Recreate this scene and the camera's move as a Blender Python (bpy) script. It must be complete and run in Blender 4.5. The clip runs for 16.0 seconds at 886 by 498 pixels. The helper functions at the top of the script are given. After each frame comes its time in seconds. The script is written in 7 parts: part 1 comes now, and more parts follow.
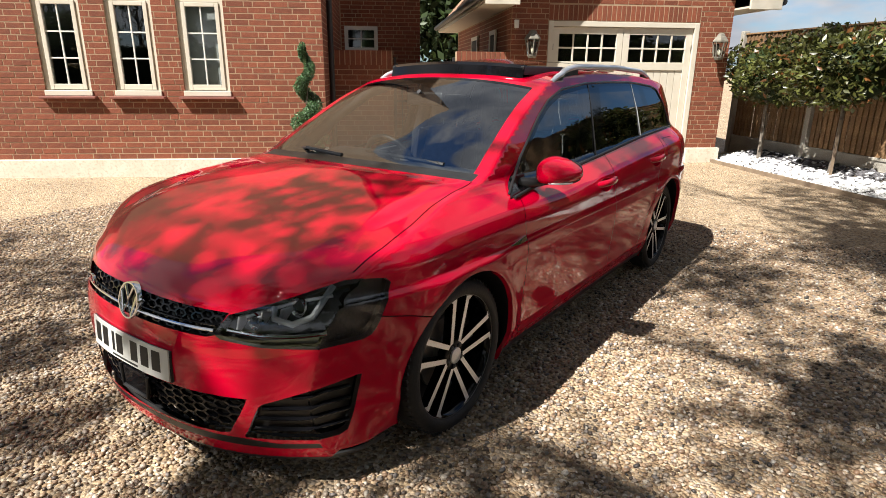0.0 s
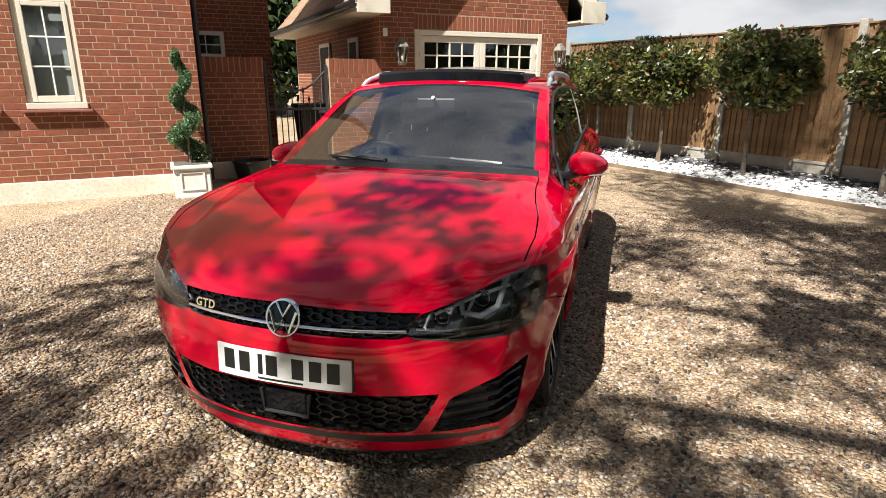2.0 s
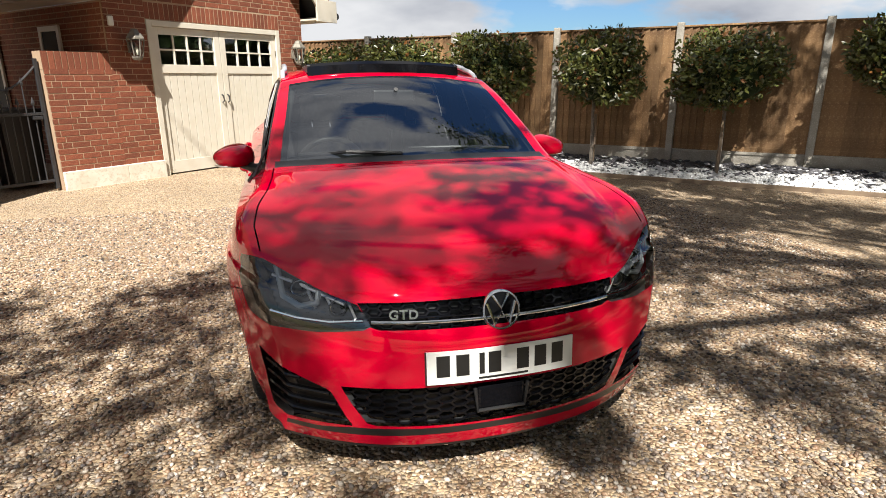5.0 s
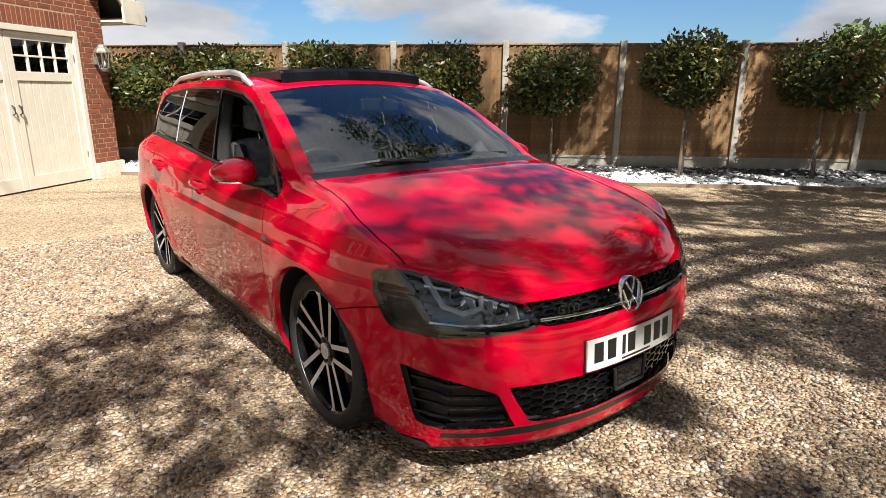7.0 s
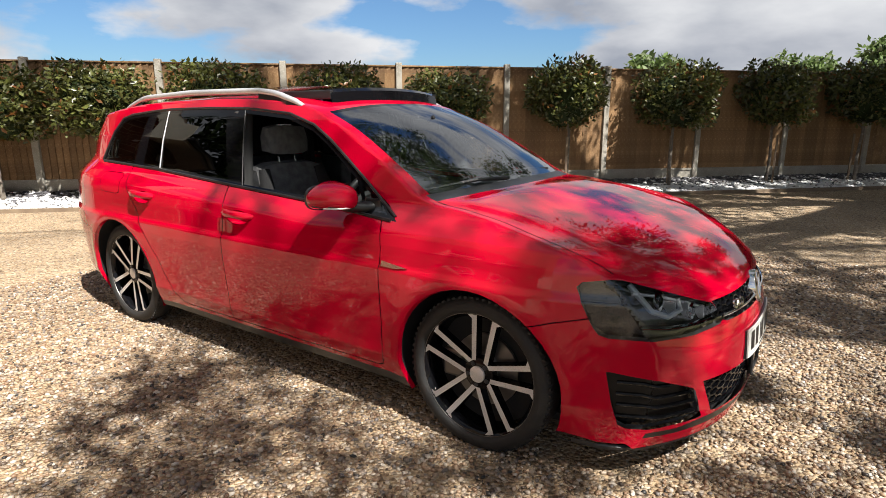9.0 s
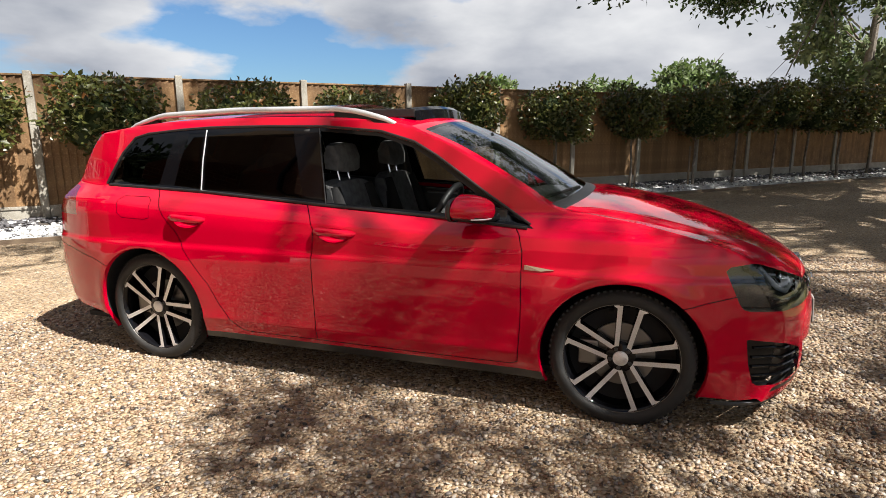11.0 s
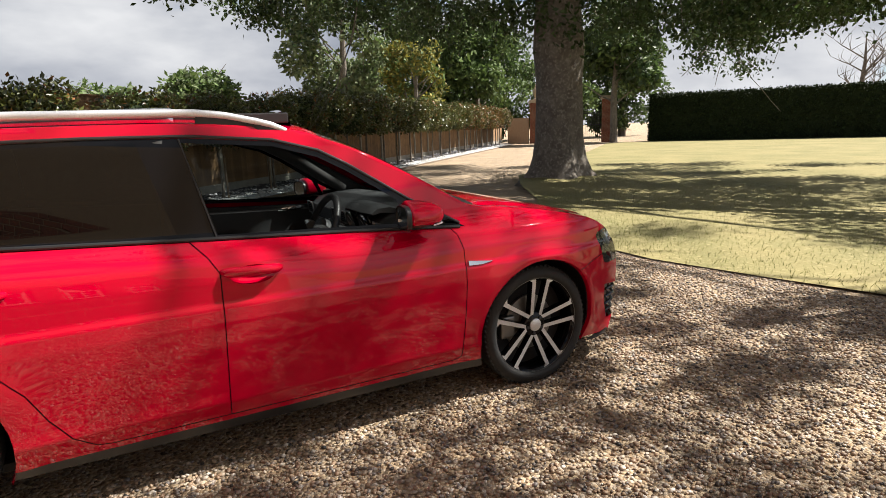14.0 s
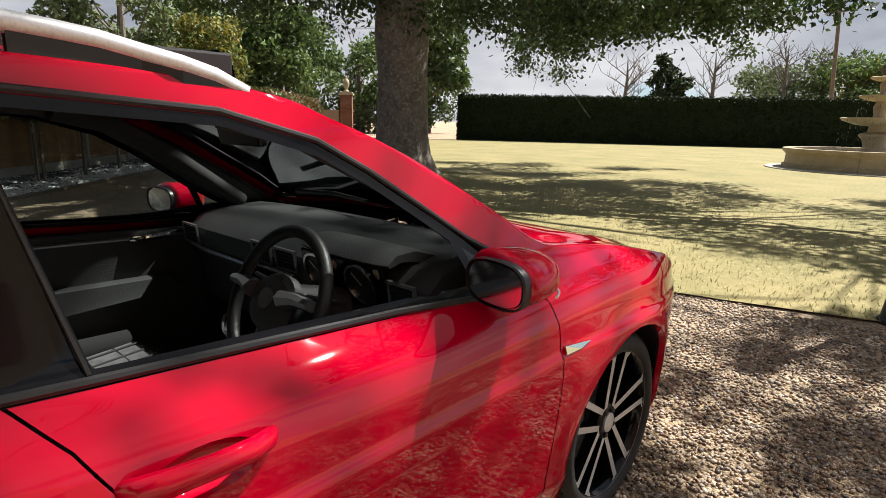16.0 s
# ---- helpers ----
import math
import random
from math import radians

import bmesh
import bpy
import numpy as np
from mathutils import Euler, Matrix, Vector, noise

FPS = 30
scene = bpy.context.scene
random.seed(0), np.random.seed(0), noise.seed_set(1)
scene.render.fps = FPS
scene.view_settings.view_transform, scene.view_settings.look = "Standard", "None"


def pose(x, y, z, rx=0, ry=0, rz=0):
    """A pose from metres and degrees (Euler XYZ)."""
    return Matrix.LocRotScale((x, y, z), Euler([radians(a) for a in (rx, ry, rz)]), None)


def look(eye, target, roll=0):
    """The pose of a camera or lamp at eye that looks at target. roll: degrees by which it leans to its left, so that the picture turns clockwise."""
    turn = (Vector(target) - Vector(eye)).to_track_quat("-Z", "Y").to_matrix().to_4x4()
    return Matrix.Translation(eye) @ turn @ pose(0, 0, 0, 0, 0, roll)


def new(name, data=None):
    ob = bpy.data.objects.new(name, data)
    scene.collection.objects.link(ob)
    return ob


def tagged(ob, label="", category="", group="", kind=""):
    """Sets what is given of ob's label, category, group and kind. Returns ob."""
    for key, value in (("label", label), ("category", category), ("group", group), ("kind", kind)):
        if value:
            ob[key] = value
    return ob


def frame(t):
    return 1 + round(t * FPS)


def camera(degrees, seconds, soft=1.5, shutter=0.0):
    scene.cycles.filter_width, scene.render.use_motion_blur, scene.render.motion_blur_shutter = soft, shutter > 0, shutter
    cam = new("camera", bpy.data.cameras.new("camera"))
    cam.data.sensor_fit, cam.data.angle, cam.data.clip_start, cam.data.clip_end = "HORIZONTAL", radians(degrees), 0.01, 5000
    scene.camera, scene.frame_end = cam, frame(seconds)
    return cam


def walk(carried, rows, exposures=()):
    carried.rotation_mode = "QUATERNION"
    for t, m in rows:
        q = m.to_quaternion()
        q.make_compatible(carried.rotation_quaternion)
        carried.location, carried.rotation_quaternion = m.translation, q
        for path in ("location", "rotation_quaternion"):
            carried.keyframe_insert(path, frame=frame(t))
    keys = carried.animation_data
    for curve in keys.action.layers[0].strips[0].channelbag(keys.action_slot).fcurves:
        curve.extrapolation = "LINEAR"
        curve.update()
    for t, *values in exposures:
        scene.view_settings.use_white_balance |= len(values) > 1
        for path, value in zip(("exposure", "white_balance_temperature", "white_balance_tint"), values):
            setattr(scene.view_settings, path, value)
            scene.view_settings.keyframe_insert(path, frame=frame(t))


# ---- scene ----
cam = camera(74.5, 16.0, soft=0.75)
PATH = [
    (0, (2.024, -1.757, 1.414), (0.901, -0.208, 0.831), 0.5),
    (0.5, (1.8, -2.0, 1.416), (0.815, -0.362, 0.827), 0.4),
    (1, (1.568, -2.155, 1.394), (0.727, -0.439, 0.805), 0.4),
    (1.5, (1.314, -2.303, 1.432), (0.616, -0.521, 0.852), 0.2),
    (2, (1.053, -2.451, 1.41), (0.493, -0.614, 0.85), 0.1),
    (2.5, (0.765, -2.548, 1.381), (0.355, -0.667, 0.838), -0.0),
    (3, (0.458, -2.589, 1.367), (0.206, -0.678, 0.835), -0.1),
    (3.5, (0.152, -2.693, 1.384), (0.079, -0.768, 0.849), -0.1),
    (4, (-0.082, -2.706, 1.374), (0.036, -0.784, 0.834), -0.2),
    (4.5, (-0.376, -2.608, 1.364), (-0.054, -0.712, 0.815), -0.2),
    (4.7, (-0.497, -2.575, 1.363), (-0.092, -0.697, 0.809), -0.2),
    (7, (-1.788, -2.024, 1.34), (-0.6, -0.501, 0.82), 0.3),
    (7.5, (-2.023, -1.82, 1.325), (-0.711, -0.397, 0.822), 0.2),
    (8, (-2.252, -1.612, 1.321), (-0.83, -0.292, 0.836), 0.0),
    (8.5, (-2.499, -1.394, 1.338), (-0.986, -0.173, 0.87), -0.1),
    (9, (-2.658, -1.121, 1.327), (-1.062, -0.004, 0.875), 0.0),
    (9.5, (-2.877, -0.868, 1.336), (-1.204, 0.139, 0.901), 0.1),
    (12, (-3.572, 0.549, 1.326), (-1.633, 0.848, 0.935), -1.3),
    (12.5, (-3.581, 0.850, 1.334), (-1.622, 0.939, 0.939), -1.9),
    (13, (-3.603, 1.196, 1.348), (-1.654, 0.996, 0.943), -2.1),
    (13.5, (-3.469, 1.487, 1.337), (-1.589, 0.943, 0.928), -2.2),
    (14, (-3.199, 1.779, 1.349), (-1.463, 0.872, 0.944), -2.1),
    (14.5, (-2.856, 1.973, 1.358), (-1.316, 0.761, 0.962), -1.5),
    (15, (-2.446, 1.964, 1.346), (-1.078, 0.560, 0.952), -0.8),
    (15.5, (-2.017, 1.901, 1.345), (-0.731, 0.421, 0.948), 0.1),
    (16, (-1.628, 1.743, 1.320), (-0.308, 0.303, 0.888), 1.1),
]
walk(cam, [(t, look(eye, target, roll)) for t, eye, target, roll in PATH])

# ---- light ----
SUN_TRAVEL = Vector((0.22, 0.74, -1.0)).normalized()
sun_data = bpy.data.lights.new("sun", "SUN")
sun_data.energy, sun_data.angle, sun_data.color = 5.0, radians(0.55), (1.0, 0.955, 0.88)
sun = new("sun", sun_data)
sun.matrix_world = look((-5, -16, 22), Vector((-5, -16, 22)) + SUN_TRAVEL)
scene.view_settings.exposure = 1.38


def build_world():
    world = bpy.data.worlds.new("sky")
    scene.world = world
    world.use_nodes = True
    nt = world.node_tree
    nt.nodes.clear()
    out = nt.nodes.new("ShaderNodeOutputWorld")
    bg = nt.nodes.new("ShaderNodeBackground")
    sky = nt.nodes.new("ShaderNodeTexSky")
    sky.sky_type = "NISHITA"
    sky.sun_disc = False
    sky.sun_elevation = radians(52)
    sky.sun_rotation = math.atan2(-SUN_TRAVEL.x, -SUN_TRAVEL.y)
    sky.air_density, sky.dust_density, sky.ozone_density = 1.0, 0.6, 1.2
    co = nt.nodes.new("ShaderNodeTexCoord")
    stretch = nt.nodes.new("ShaderNodeMapping")
    stretch.inputs["Scale"].default_value = (1.0, 1.0, 2.6)
    stretch.inputs["Location"].default_value = (0.35, 0.1, 0.0)
    puff = nt.nodes.new("ShaderNodeTexNoise")
    puff.inputs["Scale"].default_value = 2.3
    puff.inputs["Detail"].default_value = 9.0
    puff.inputs["Roughness"].default_value = 0.52
    cover = nt.nodes.new("ShaderNodeValToRGB")
    cover.color_ramp.elements[0].position = 0.45
    cover.color_ramp.elements[1].position = 0.515
    tone = nt.nodes.new("ShaderNodeTexNoise")
    tone.inputs["Scale"].default_value = 3.1
    tone.inputs["Detail"].default_value = 6.0
    shade = nt.nodes.new("ShaderNodeValToRGB")
    shade.color_ramp.elements[0].position = 0.34
    shade.color_ramp.elements[0].color = (2.3, 2.5, 2.95, 1)
    shade.color_ramp.elements[1].position = 0.62
    shade.color_ramp.elements[1].color = (5.3, 5.35, 5.5, 1)
    mix = nt.nodes.new("ShaderNodeMix")
    mix.data_type = "RGBA"
    axes = nt.nodes.new("ShaderNodeSeparateXYZ")
    nt.links.new(co.outputs["Generated"], axes.inputs[0])
    low = nt.nodes.new("ShaderNodeMapRange")
    low.inputs[1].default_value, low.inputs[2].default_value = 0.0, 0.5
    low.inputs[3].default_value, low.inputs[4].default_value = 0.05, 0.02
    nt.links.new(axes.outputs[2], low.inputs[0])
    more = nt.nodes.new("ShaderNodeMath")
    more.operation = "ADD"
    side = nt.nodes.new("ShaderNodeMapRange")
    side.inputs[1].default_value, side.inputs[2].default_value = -0.3, 0.8
    side.inputs[3].default_value, side.inputs[4].default_value = 0.03, -0.025
    nt.links.new(axes.outputs[1], side.inputs[0])
    both = nt.nodes.new("ShaderNodeMath")
    both.operation = "ADD"
    nt.links.new(low.outputs[0], both.inputs[0])
    nt.links.new(side.outputs[0], both.inputs[1])
    nt.links.new(puff.outputs[0], more.inputs[0])
    nt.links.new(both.outputs[0], more.inputs[1])
    fade = nt.nodes.new("ShaderNodeMapRange")
    fade.inputs[1].default_value, fade.inputs[2].default_value = 0.22, 0.6
    fade.inputs[3].default_value, fade.inputs[4].default_value = 1.2, 0.8
    nt.links.new(axes.outputs[2], fade.inputs[0])
    dim = nt.nodes.new("ShaderNodeVectorMath")
    dim.operation = "SCALE"
    nt.links.new(shade.outputs[0], dim.inputs[0])
    nt.links.new(fade.outputs[0], dim.inputs["Scale"])
    nt.links.new(co.outputs["Generated"], stretch.inputs["Vector"])
    nt.links.new(stretch.outputs[0], puff.inputs["Vector"])
    nt.links.new(stretch.outputs[0], tone.inputs["Vector"])
    nt.links.new(more.outputs[0], cover.inputs[0])
    nt.links.new(tone.outputs[0], shade.inputs[0])
    nt.links.new(cover.outputs[0], mix.inputs[0])
    blue = nt.nodes.new("ShaderNodeVectorMath")
    blue.operation = "MULTIPLY"
    blue.inputs[1].default_value = (0.50, 0.70, 0.92)
    nt.links.new(sky.outputs[0], blue.inputs[0])
    nt.links.new(blue.outputs[0], mix.inputs[6])
    nt.links.new(dim.outputs[0], mix.inputs[7])
    nt.links.new(mix.outputs[2], bg.inputs[0])
    bg.inputs[1].default_value = 0.05
    nt.links.new(bg.outputs[0], out.inputs[0])


build_world()

# ---- materials ----


def material(name, colour, rough=0.6, metal=0.0, second=None, scale=8.0, bump=0.0, bump_scale=60.0, coat=0.0, fine=None, fine_scale=90.0, island=0.0, vary=0.0, spec=0.5, through_light=0.0):
    """A surface with variation at two scales, relief, and tone by piece."""
    m = bpy.data.materials.new(name)
    m.use_nodes = True
    nt = m.node_tree
    b = nt.nodes["Principled BSDF"]
    b.inputs["Roughness"].default_value, b.inputs["Metallic"].default_value = rough, metal
    b.inputs["Coat Weight"].default_value, b.inputs["Coat Roughness"].default_value = coat, 0.02
    b.inputs["Specular IOR Level"].default_value = spec
    co = nt.nodes.new("ShaderNodeTexCoord")
    base = nt.nodes.new("ShaderNodeRGB")
    base.outputs[0].default_value = (*colour, 1)
    last = base.outputs[0]

    def blend(socket, other, factor):
        mx = nt.nodes.new("ShaderNodeMix")
        mx.data_type = "RGBA"
        nt.links.new(factor, mx.inputs[0])
        nt.links.new(socket, mx.inputs[6])
        mx.inputs[7].default_value = (*other, 1)
        return mx.outputs[2]

    def grain(size, low, high, detail=5.0):
        n = nt.nodes.new("ShaderNodeTexNoise")
        n.inputs["Scale"].default_value, n.inputs["Detail"].default_value = size, detail
        nt.links.new(co.outputs["Object"], n.inputs["Vector"])
        r = nt.nodes.new("ShaderNodeMapRange")
        r.inputs[1].default_value, r.inputs[2].default_value = low, high
        nt.links.new(n.outputs[0], r.inputs[0])
        return r.outputs[0]

    if second:
        last = blend(last, second, grain(scale, 0.35, 0.65))
    if fine:
        last = blend(last, fine, grain(fine_scale, 0.5, 0.72, 3.0))
    if island or vary:
        if island:
            g = nt.nodes.new("ShaderNodeNewGeometry")
            rnd, amount = g.outputs["Random Per Island"], island
        else:
            g = nt.nodes.new("ShaderNodeObjectInfo")
            rnd, amount = g.outputs["Random"], vary
        r = nt.nodes.new("ShaderNodeMapRange")
        r.inputs[3].default_value, r.inputs[4].default_value = 1.0 - amount, 1.0 + amount
        nt.links.new(rnd, r.inputs[0])
        h = nt.nodes.new("ShaderNodeHueSaturation")
        nt.links.new(r.outputs[0], h.inputs["Value"])
        nt.links.new(last, h.inputs["Color"])
        last = h.outputs[0]
    nt.links.new(last, b.inputs["Base Color"])
    if bump:
        n = nt.nodes.new("ShaderNodeTexNoise")
        n.inputs["Scale"].default_value, n.inputs["Detail"].default_value = bump_scale, 4.0
        nt.links.new(co.outputs["Object"], n.inputs["Vector"])
        bp = nt.nodes.new("ShaderNodeBump")
        bp.inputs["Strength"].default_value, bp.inputs["Distance"].default_value = bump, 0.01
        nt.links.new(n.outputs[0], bp.inputs["Height"])
        nt.links.new(bp.outputs[0], b.inputs["Normal"])
    if through_light:
        tr = nt.nodes.new("ShaderNodeBsdfTranslucent")
        nt.links.new(last, tr.inputs[0])
        ms = nt.nodes.new("ShaderNodeMixShader")
        ms.inputs[0].default_value = through_light
        nt.links.new(b.outputs[0], ms.inputs[1])
        nt.links.new(tr.outputs[0], ms.inputs[2])
        nt.links.new(ms.outputs[0], nt.nodes["Material Output"].inputs[0])
    return m


def glass_material(name, tint, rough=0.0, ior=1.62):
    """Thin pane: part clear, part mirror by angle."""
    m = bpy.data.materials.new(name)
    m.use_nodes = True
    nt = m.node_tree
    nt.nodes.clear()
    out = nt.nodes.new("ShaderNodeOutputMaterial")
    clear = nt.nodes.new("ShaderNodeBsdfTransparent")
    clear.inputs[0].default_value = (*tint, 1)
    gloss = nt.nodes.new("ShaderNodeBsdfGlossy")
    gloss.inputs["Roughness"].default_value = rough
    gloss.inputs[0].default_value = (0.95, 0.97, 1.0, 1)
    fres = nt.nodes.new("ShaderNodeFresnel")
    fres.inputs[0].default_value = ior
    mix = nt.nodes.new("ShaderNodeMixShader")
    nt.links.new(fres.outputs[0], mix.inputs[0])
    nt.links.new(clear.outputs[0], mix.inputs[1])
    nt.links.new(gloss.outputs[0], mix.inputs[2])
    nt.links.new(mix.outputs[0], out.inputs[0])
    return m


def gravel_material():
    """Loose pebbles in tan, grey and brown, told apart by cell."""
    m = material("gravel", (0.4, 0.3, 0.2), rough=0.85)
    nt = m.node_tree
    b = nt.nodes["Principled BSDF"]
    co = nt.nodes.new("ShaderNodeTexCoord")
    cells = nt.nodes.new("ShaderNodeTexVoronoi")
    cells.inputs["Scale"].default_value = 62.0
    nt.links.new(co.outputs["Object"], cells.inputs["Vector"])
    split = nt.nodes.new("ShaderNodeSeparateColor")
    nt.links.new(cells.outputs["Color"], split.inputs[0])
    ramp = nt.nodes.new("ShaderNodeValToRGB")
    tones = ((0.0, (0.094, 0.060, 0.036)), (0.25, (0.312, 0.210, 0.119)), (0.5, (0.436, 0.324, 0.201)), (0.75, (0.234, 0.181, 0.133)), (1.0, (0.546, 0.444, 0.321)))
    while len(ramp.color_ramp.elements) < len(tones):
        ramp.color_ramp.elements.new(0.5)
    for e, (p, c) in zip(ramp.color_ramp.elements, tones):
        e.position, e.color = p, (*c, 1)
    nt.links.new(split.outputs[0], ramp.inputs[0])
    patch = nt.nodes.new("ShaderNodeTexNoise")
    patch.inputs["Scale"].default_value = 0.9
    patch.inputs["Detail"].default_value = 4
    nt.links.new(co.outputs["Object"], patch.inputs["Vector"])
    r = nt.nodes.new("ShaderNodeMapRange")
    r.inputs[1].default_value, r.inputs[2].default_value = 0.3, 0.7
    r.inputs[3].default_value, r.inputs[4].default_value = 0.82, 1.18
    nt.links.new(patch.outputs[0], r.inputs[0])
    h = nt.nodes.new("ShaderNodeHueSaturation")
    nt.links.new(ramp.outputs[0], h.inputs["Color"])
    nt.links.new(r.outputs[0], h.inputs["Value"])
    nt.links.new(h.outputs[0], b.inputs["Base Color"])
    bp = nt.nodes.new("ShaderNodeBump")
    bp.invert = True
    bp.inputs["Strength"].default_value, bp.inputs["Distance"].default_value = 0.9, 0.02
    nt.links.new(cells.outputs["Distance"], bp.inputs["Height"])
    nt.links.new(bp.outputs[0], b.inputs["Normal"])
    return m


def pebble_material():
    m = material("pebble", (0.5, 0.4, 0.28), rough=0.5, fine=(0.3, 0.22, 0.15), fine_scale=140)
    nt = m.node_tree
    g = nt.nodes.new("ShaderNodeNewGeometry")
    ramp = nt.nodes.new("ShaderNodeValToRGB")
    tones = ((0.0, (0.023, 0.023, 0.023)), (0.2, (0.212, 0.128, 0.076)), (0.5, (0.350, 0.254, 0.166)), (0.72, (0.140, 0.123, 0.116)), (0.88, (0.424, 0.336, 0.249)), (1.0, (0.572, 0.514, 0.443)))
    while len(ramp.color_ramp.elements) < len(tones):
        ramp.color_ramp.elements.new(0.5)
    for e, (p, c) in zip(ramp.color_ramp.elements, tones):
        e.position, e.color = p, (*c, 1)
    nt.links.new(g.outputs["Random Per Island"], ramp.inputs[0])
    nt.links.new(ramp.outputs[0], nt.nodes["Principled BSDF"].inputs["Base Color"])
    return m


BRICK = material("brick", (0.190, 0.050, 0.022), 0.85, second=(0.140, 0.034, 0.016), scale=14, fine=(0.235, 0.088, 0.045), fine_scale=120, bump=0.12, bump_scale=140, vary=0.2)
BRICK_JOINED = material("brick_joined", (0.190, 0.050, 0.022), 0.85, second=(0.140, 0.034, 0.016), scale=14, fine=(0.235, 0.088, 0.045), fine_scale=120, bump=0.12, bump_scale=140, island=0.2)
MORTAR = material("mortar", (0.36, 0.255, 0.165), 0.95, second=(0.31, 0.21, 0.135), scale=9, bump=0.15, bump_scale=200)
PLINTH = material("cream_render", (0.623, 0.585, 0.502), 0.8, second=(0.547, 0.502, 0.410), scale=5, fine=(0.456, 0.395, 0.304), fine_scale=30, bump=0.2, bump_scale=90)
CREAM = material("cream_paint", (0.562, 0.526, 0.449), 0.42, second=(0.534, 0.491, 0.407), scale=6, bump=0.06, bump_scale=120)
WHITE = material("white_paint", (0.656, 0.648, 0.616), 0.4, second=(0.608, 0.600, 0.560), scale=7, bump=0.05, bump_scale=120)
TILE = material("roof_tile", (0.294, 0.168, 0.105), 0.85, second=(0.210, 0.119, 0.077), scale=4, fine=(0.350, 0.252, 0.168), fine_scale=60, bump=0.3, bump_scale=90, island=0.2)
SILL = material("red_sill_tile", (0.221, 0.078, 0.058), 0.6, second=(0.169, 0.058, 0.046), scale=10, bump=0.2)
TIMBER = material("fence_timber", (0.238, 0.137, 0.061), 0.85, second=(0.158, 0.086, 0.040), scale=5, fine=(0.302, 0.194, 0.101), fine_scale=40, bump=0.4, bump_scale=60, vary=0.22)
TIMBER_JOINED = material("fence_timber_joined", (0.238, 0.137, 0.061), 0.85, second=(0.158, 0.086, 0.040), scale=5, fine=(0.302, 0.194, 0.101), fine_scale=40, bump=0.4, bump_scale=60, island=0.22)
CONCRETE = material("concrete", (0.331, 0.310, 0.266), 0.9, second=(0.259, 0.238, 0.202), scale=6, fine=(0.396, 0.374, 0.331), fine_scale=80, bump=0.3, bump_scale=120)
GRAVEL = gravel_material()
PEBBLE = pebble_material()
LAWN = material("lawn_turf", (0.223, 0.186, 0.075), 0.95, second=(0.150, 0.137, 0.047), scale=0.7, fine=(0.274, 0.230, 0.106), fine_scale=25, bump=0.6, bump_scale=70)
GRASS = material("grass_blade", (0.176, 0.176, 0.056), 0.8, island=0.4, through_light=0.3)
SOIL = material("bed_soil", (0.06, 0.05, 0.045), 0.95, second=(0.1, 0.085, 0.07), scale=8, bump=0.6, bump_scale=40)
SLATE = material("slate_chip", (0.07, 0.068, 0.075), 0.6, island=0.5, bump=0.2)
SPAR = material("white_stone", (0.593, 0.593, 0.585), 0.7, island=0.14, bump=0.2)
BARK = material("bark", (0.160, 0.136, 0.112), 0.95, second=(0.096, 0.080, 0.064), scale=5, fine=(0.240, 0.216, 0.184), fine_scale=18, bump=1.0, bump_scale=14)
LEAF = material("laurel_leaf", (0.074, 0.082, 0.020), 0.34, island=0.5, through_light=0.22)
LEAF_RED = material("young_leaf", (0.170, 0.072, 0.021), 0.36, island=0.4, through_light=0.25)
LEAF_BEECH = material("beech_leaf", (0.045, 0.075, 0.022), 0.5, island=0.45, through_light=0.38)
LEAF_FAR = material("far_leaf", (0.094, 0.144, 0.039), 0.7, island=0.5, through_light=0.3)
LEAF_YELLOW = material("yellow_leaf", (0.207, 0.189, 0.036), 0.7, island=0.4, through_light=0.3)
LEAF_GREY = material("grey_leaf", (0.128, 0.160, 0.075), 0.7, island=0.4, through_light=0.3)
# dark hedge leaf colour, reused as painted shade inside clipped crowns
LEAF_HEDGE_AND_CORE = material("hedge_leaf_and_core", (0.016, 0.026, 0.008), 0.7, island=0.6, through_light=0.1, spec=0.15)
LEAF_BOX = material("box_leaf", (0.055, 0.12, 0.045), 0.5, island=0.5, through_light=0.15)
IRON = material("black_iron", (0.02, 0.02, 0.022), 0.5, second=(0.03, 0.03, 0.032), scale=20, bump=0.1)
STONE = material("fountain_stone", (0.396, 0.310, 0.202), 0.85, second=(0.302, 0.238, 0.151), scale=3, fine=(0.446, 0.389, 0.288), fine_scale=40, bump=0.3)
LEAD = material("lead_lantern", (0.20, 0.185, 0.15), 0.6, 0.3, second=(0.14, 0.13, 0.11), scale=20, bump=0.1)
# near-black fill: indoor darkness put into the colour, also on panels and underlay
DARK_FILL = material("dark_fill", (0.035, 0.033, 0.032), 0.9, second=(0.05, 0.048, 0.045), scale=2)
PANE = glass_material("window_pane", (0.8, 0.84, 0.84))
WATER = glass_material("pool_water", (0.5, 0.55, 0.5), 0.03)
BLACK_PLASTIC = material("black_plastic", (0.012, 0.012, 0.013), 0.45, bump=0.08, bump_scale=300)
POLE_WOOD = material("pole_wood", (0.2, 0.15, 0.1), 0.9, second=(0.14, 0.1, 0.07), scale=5, bump=0.3)

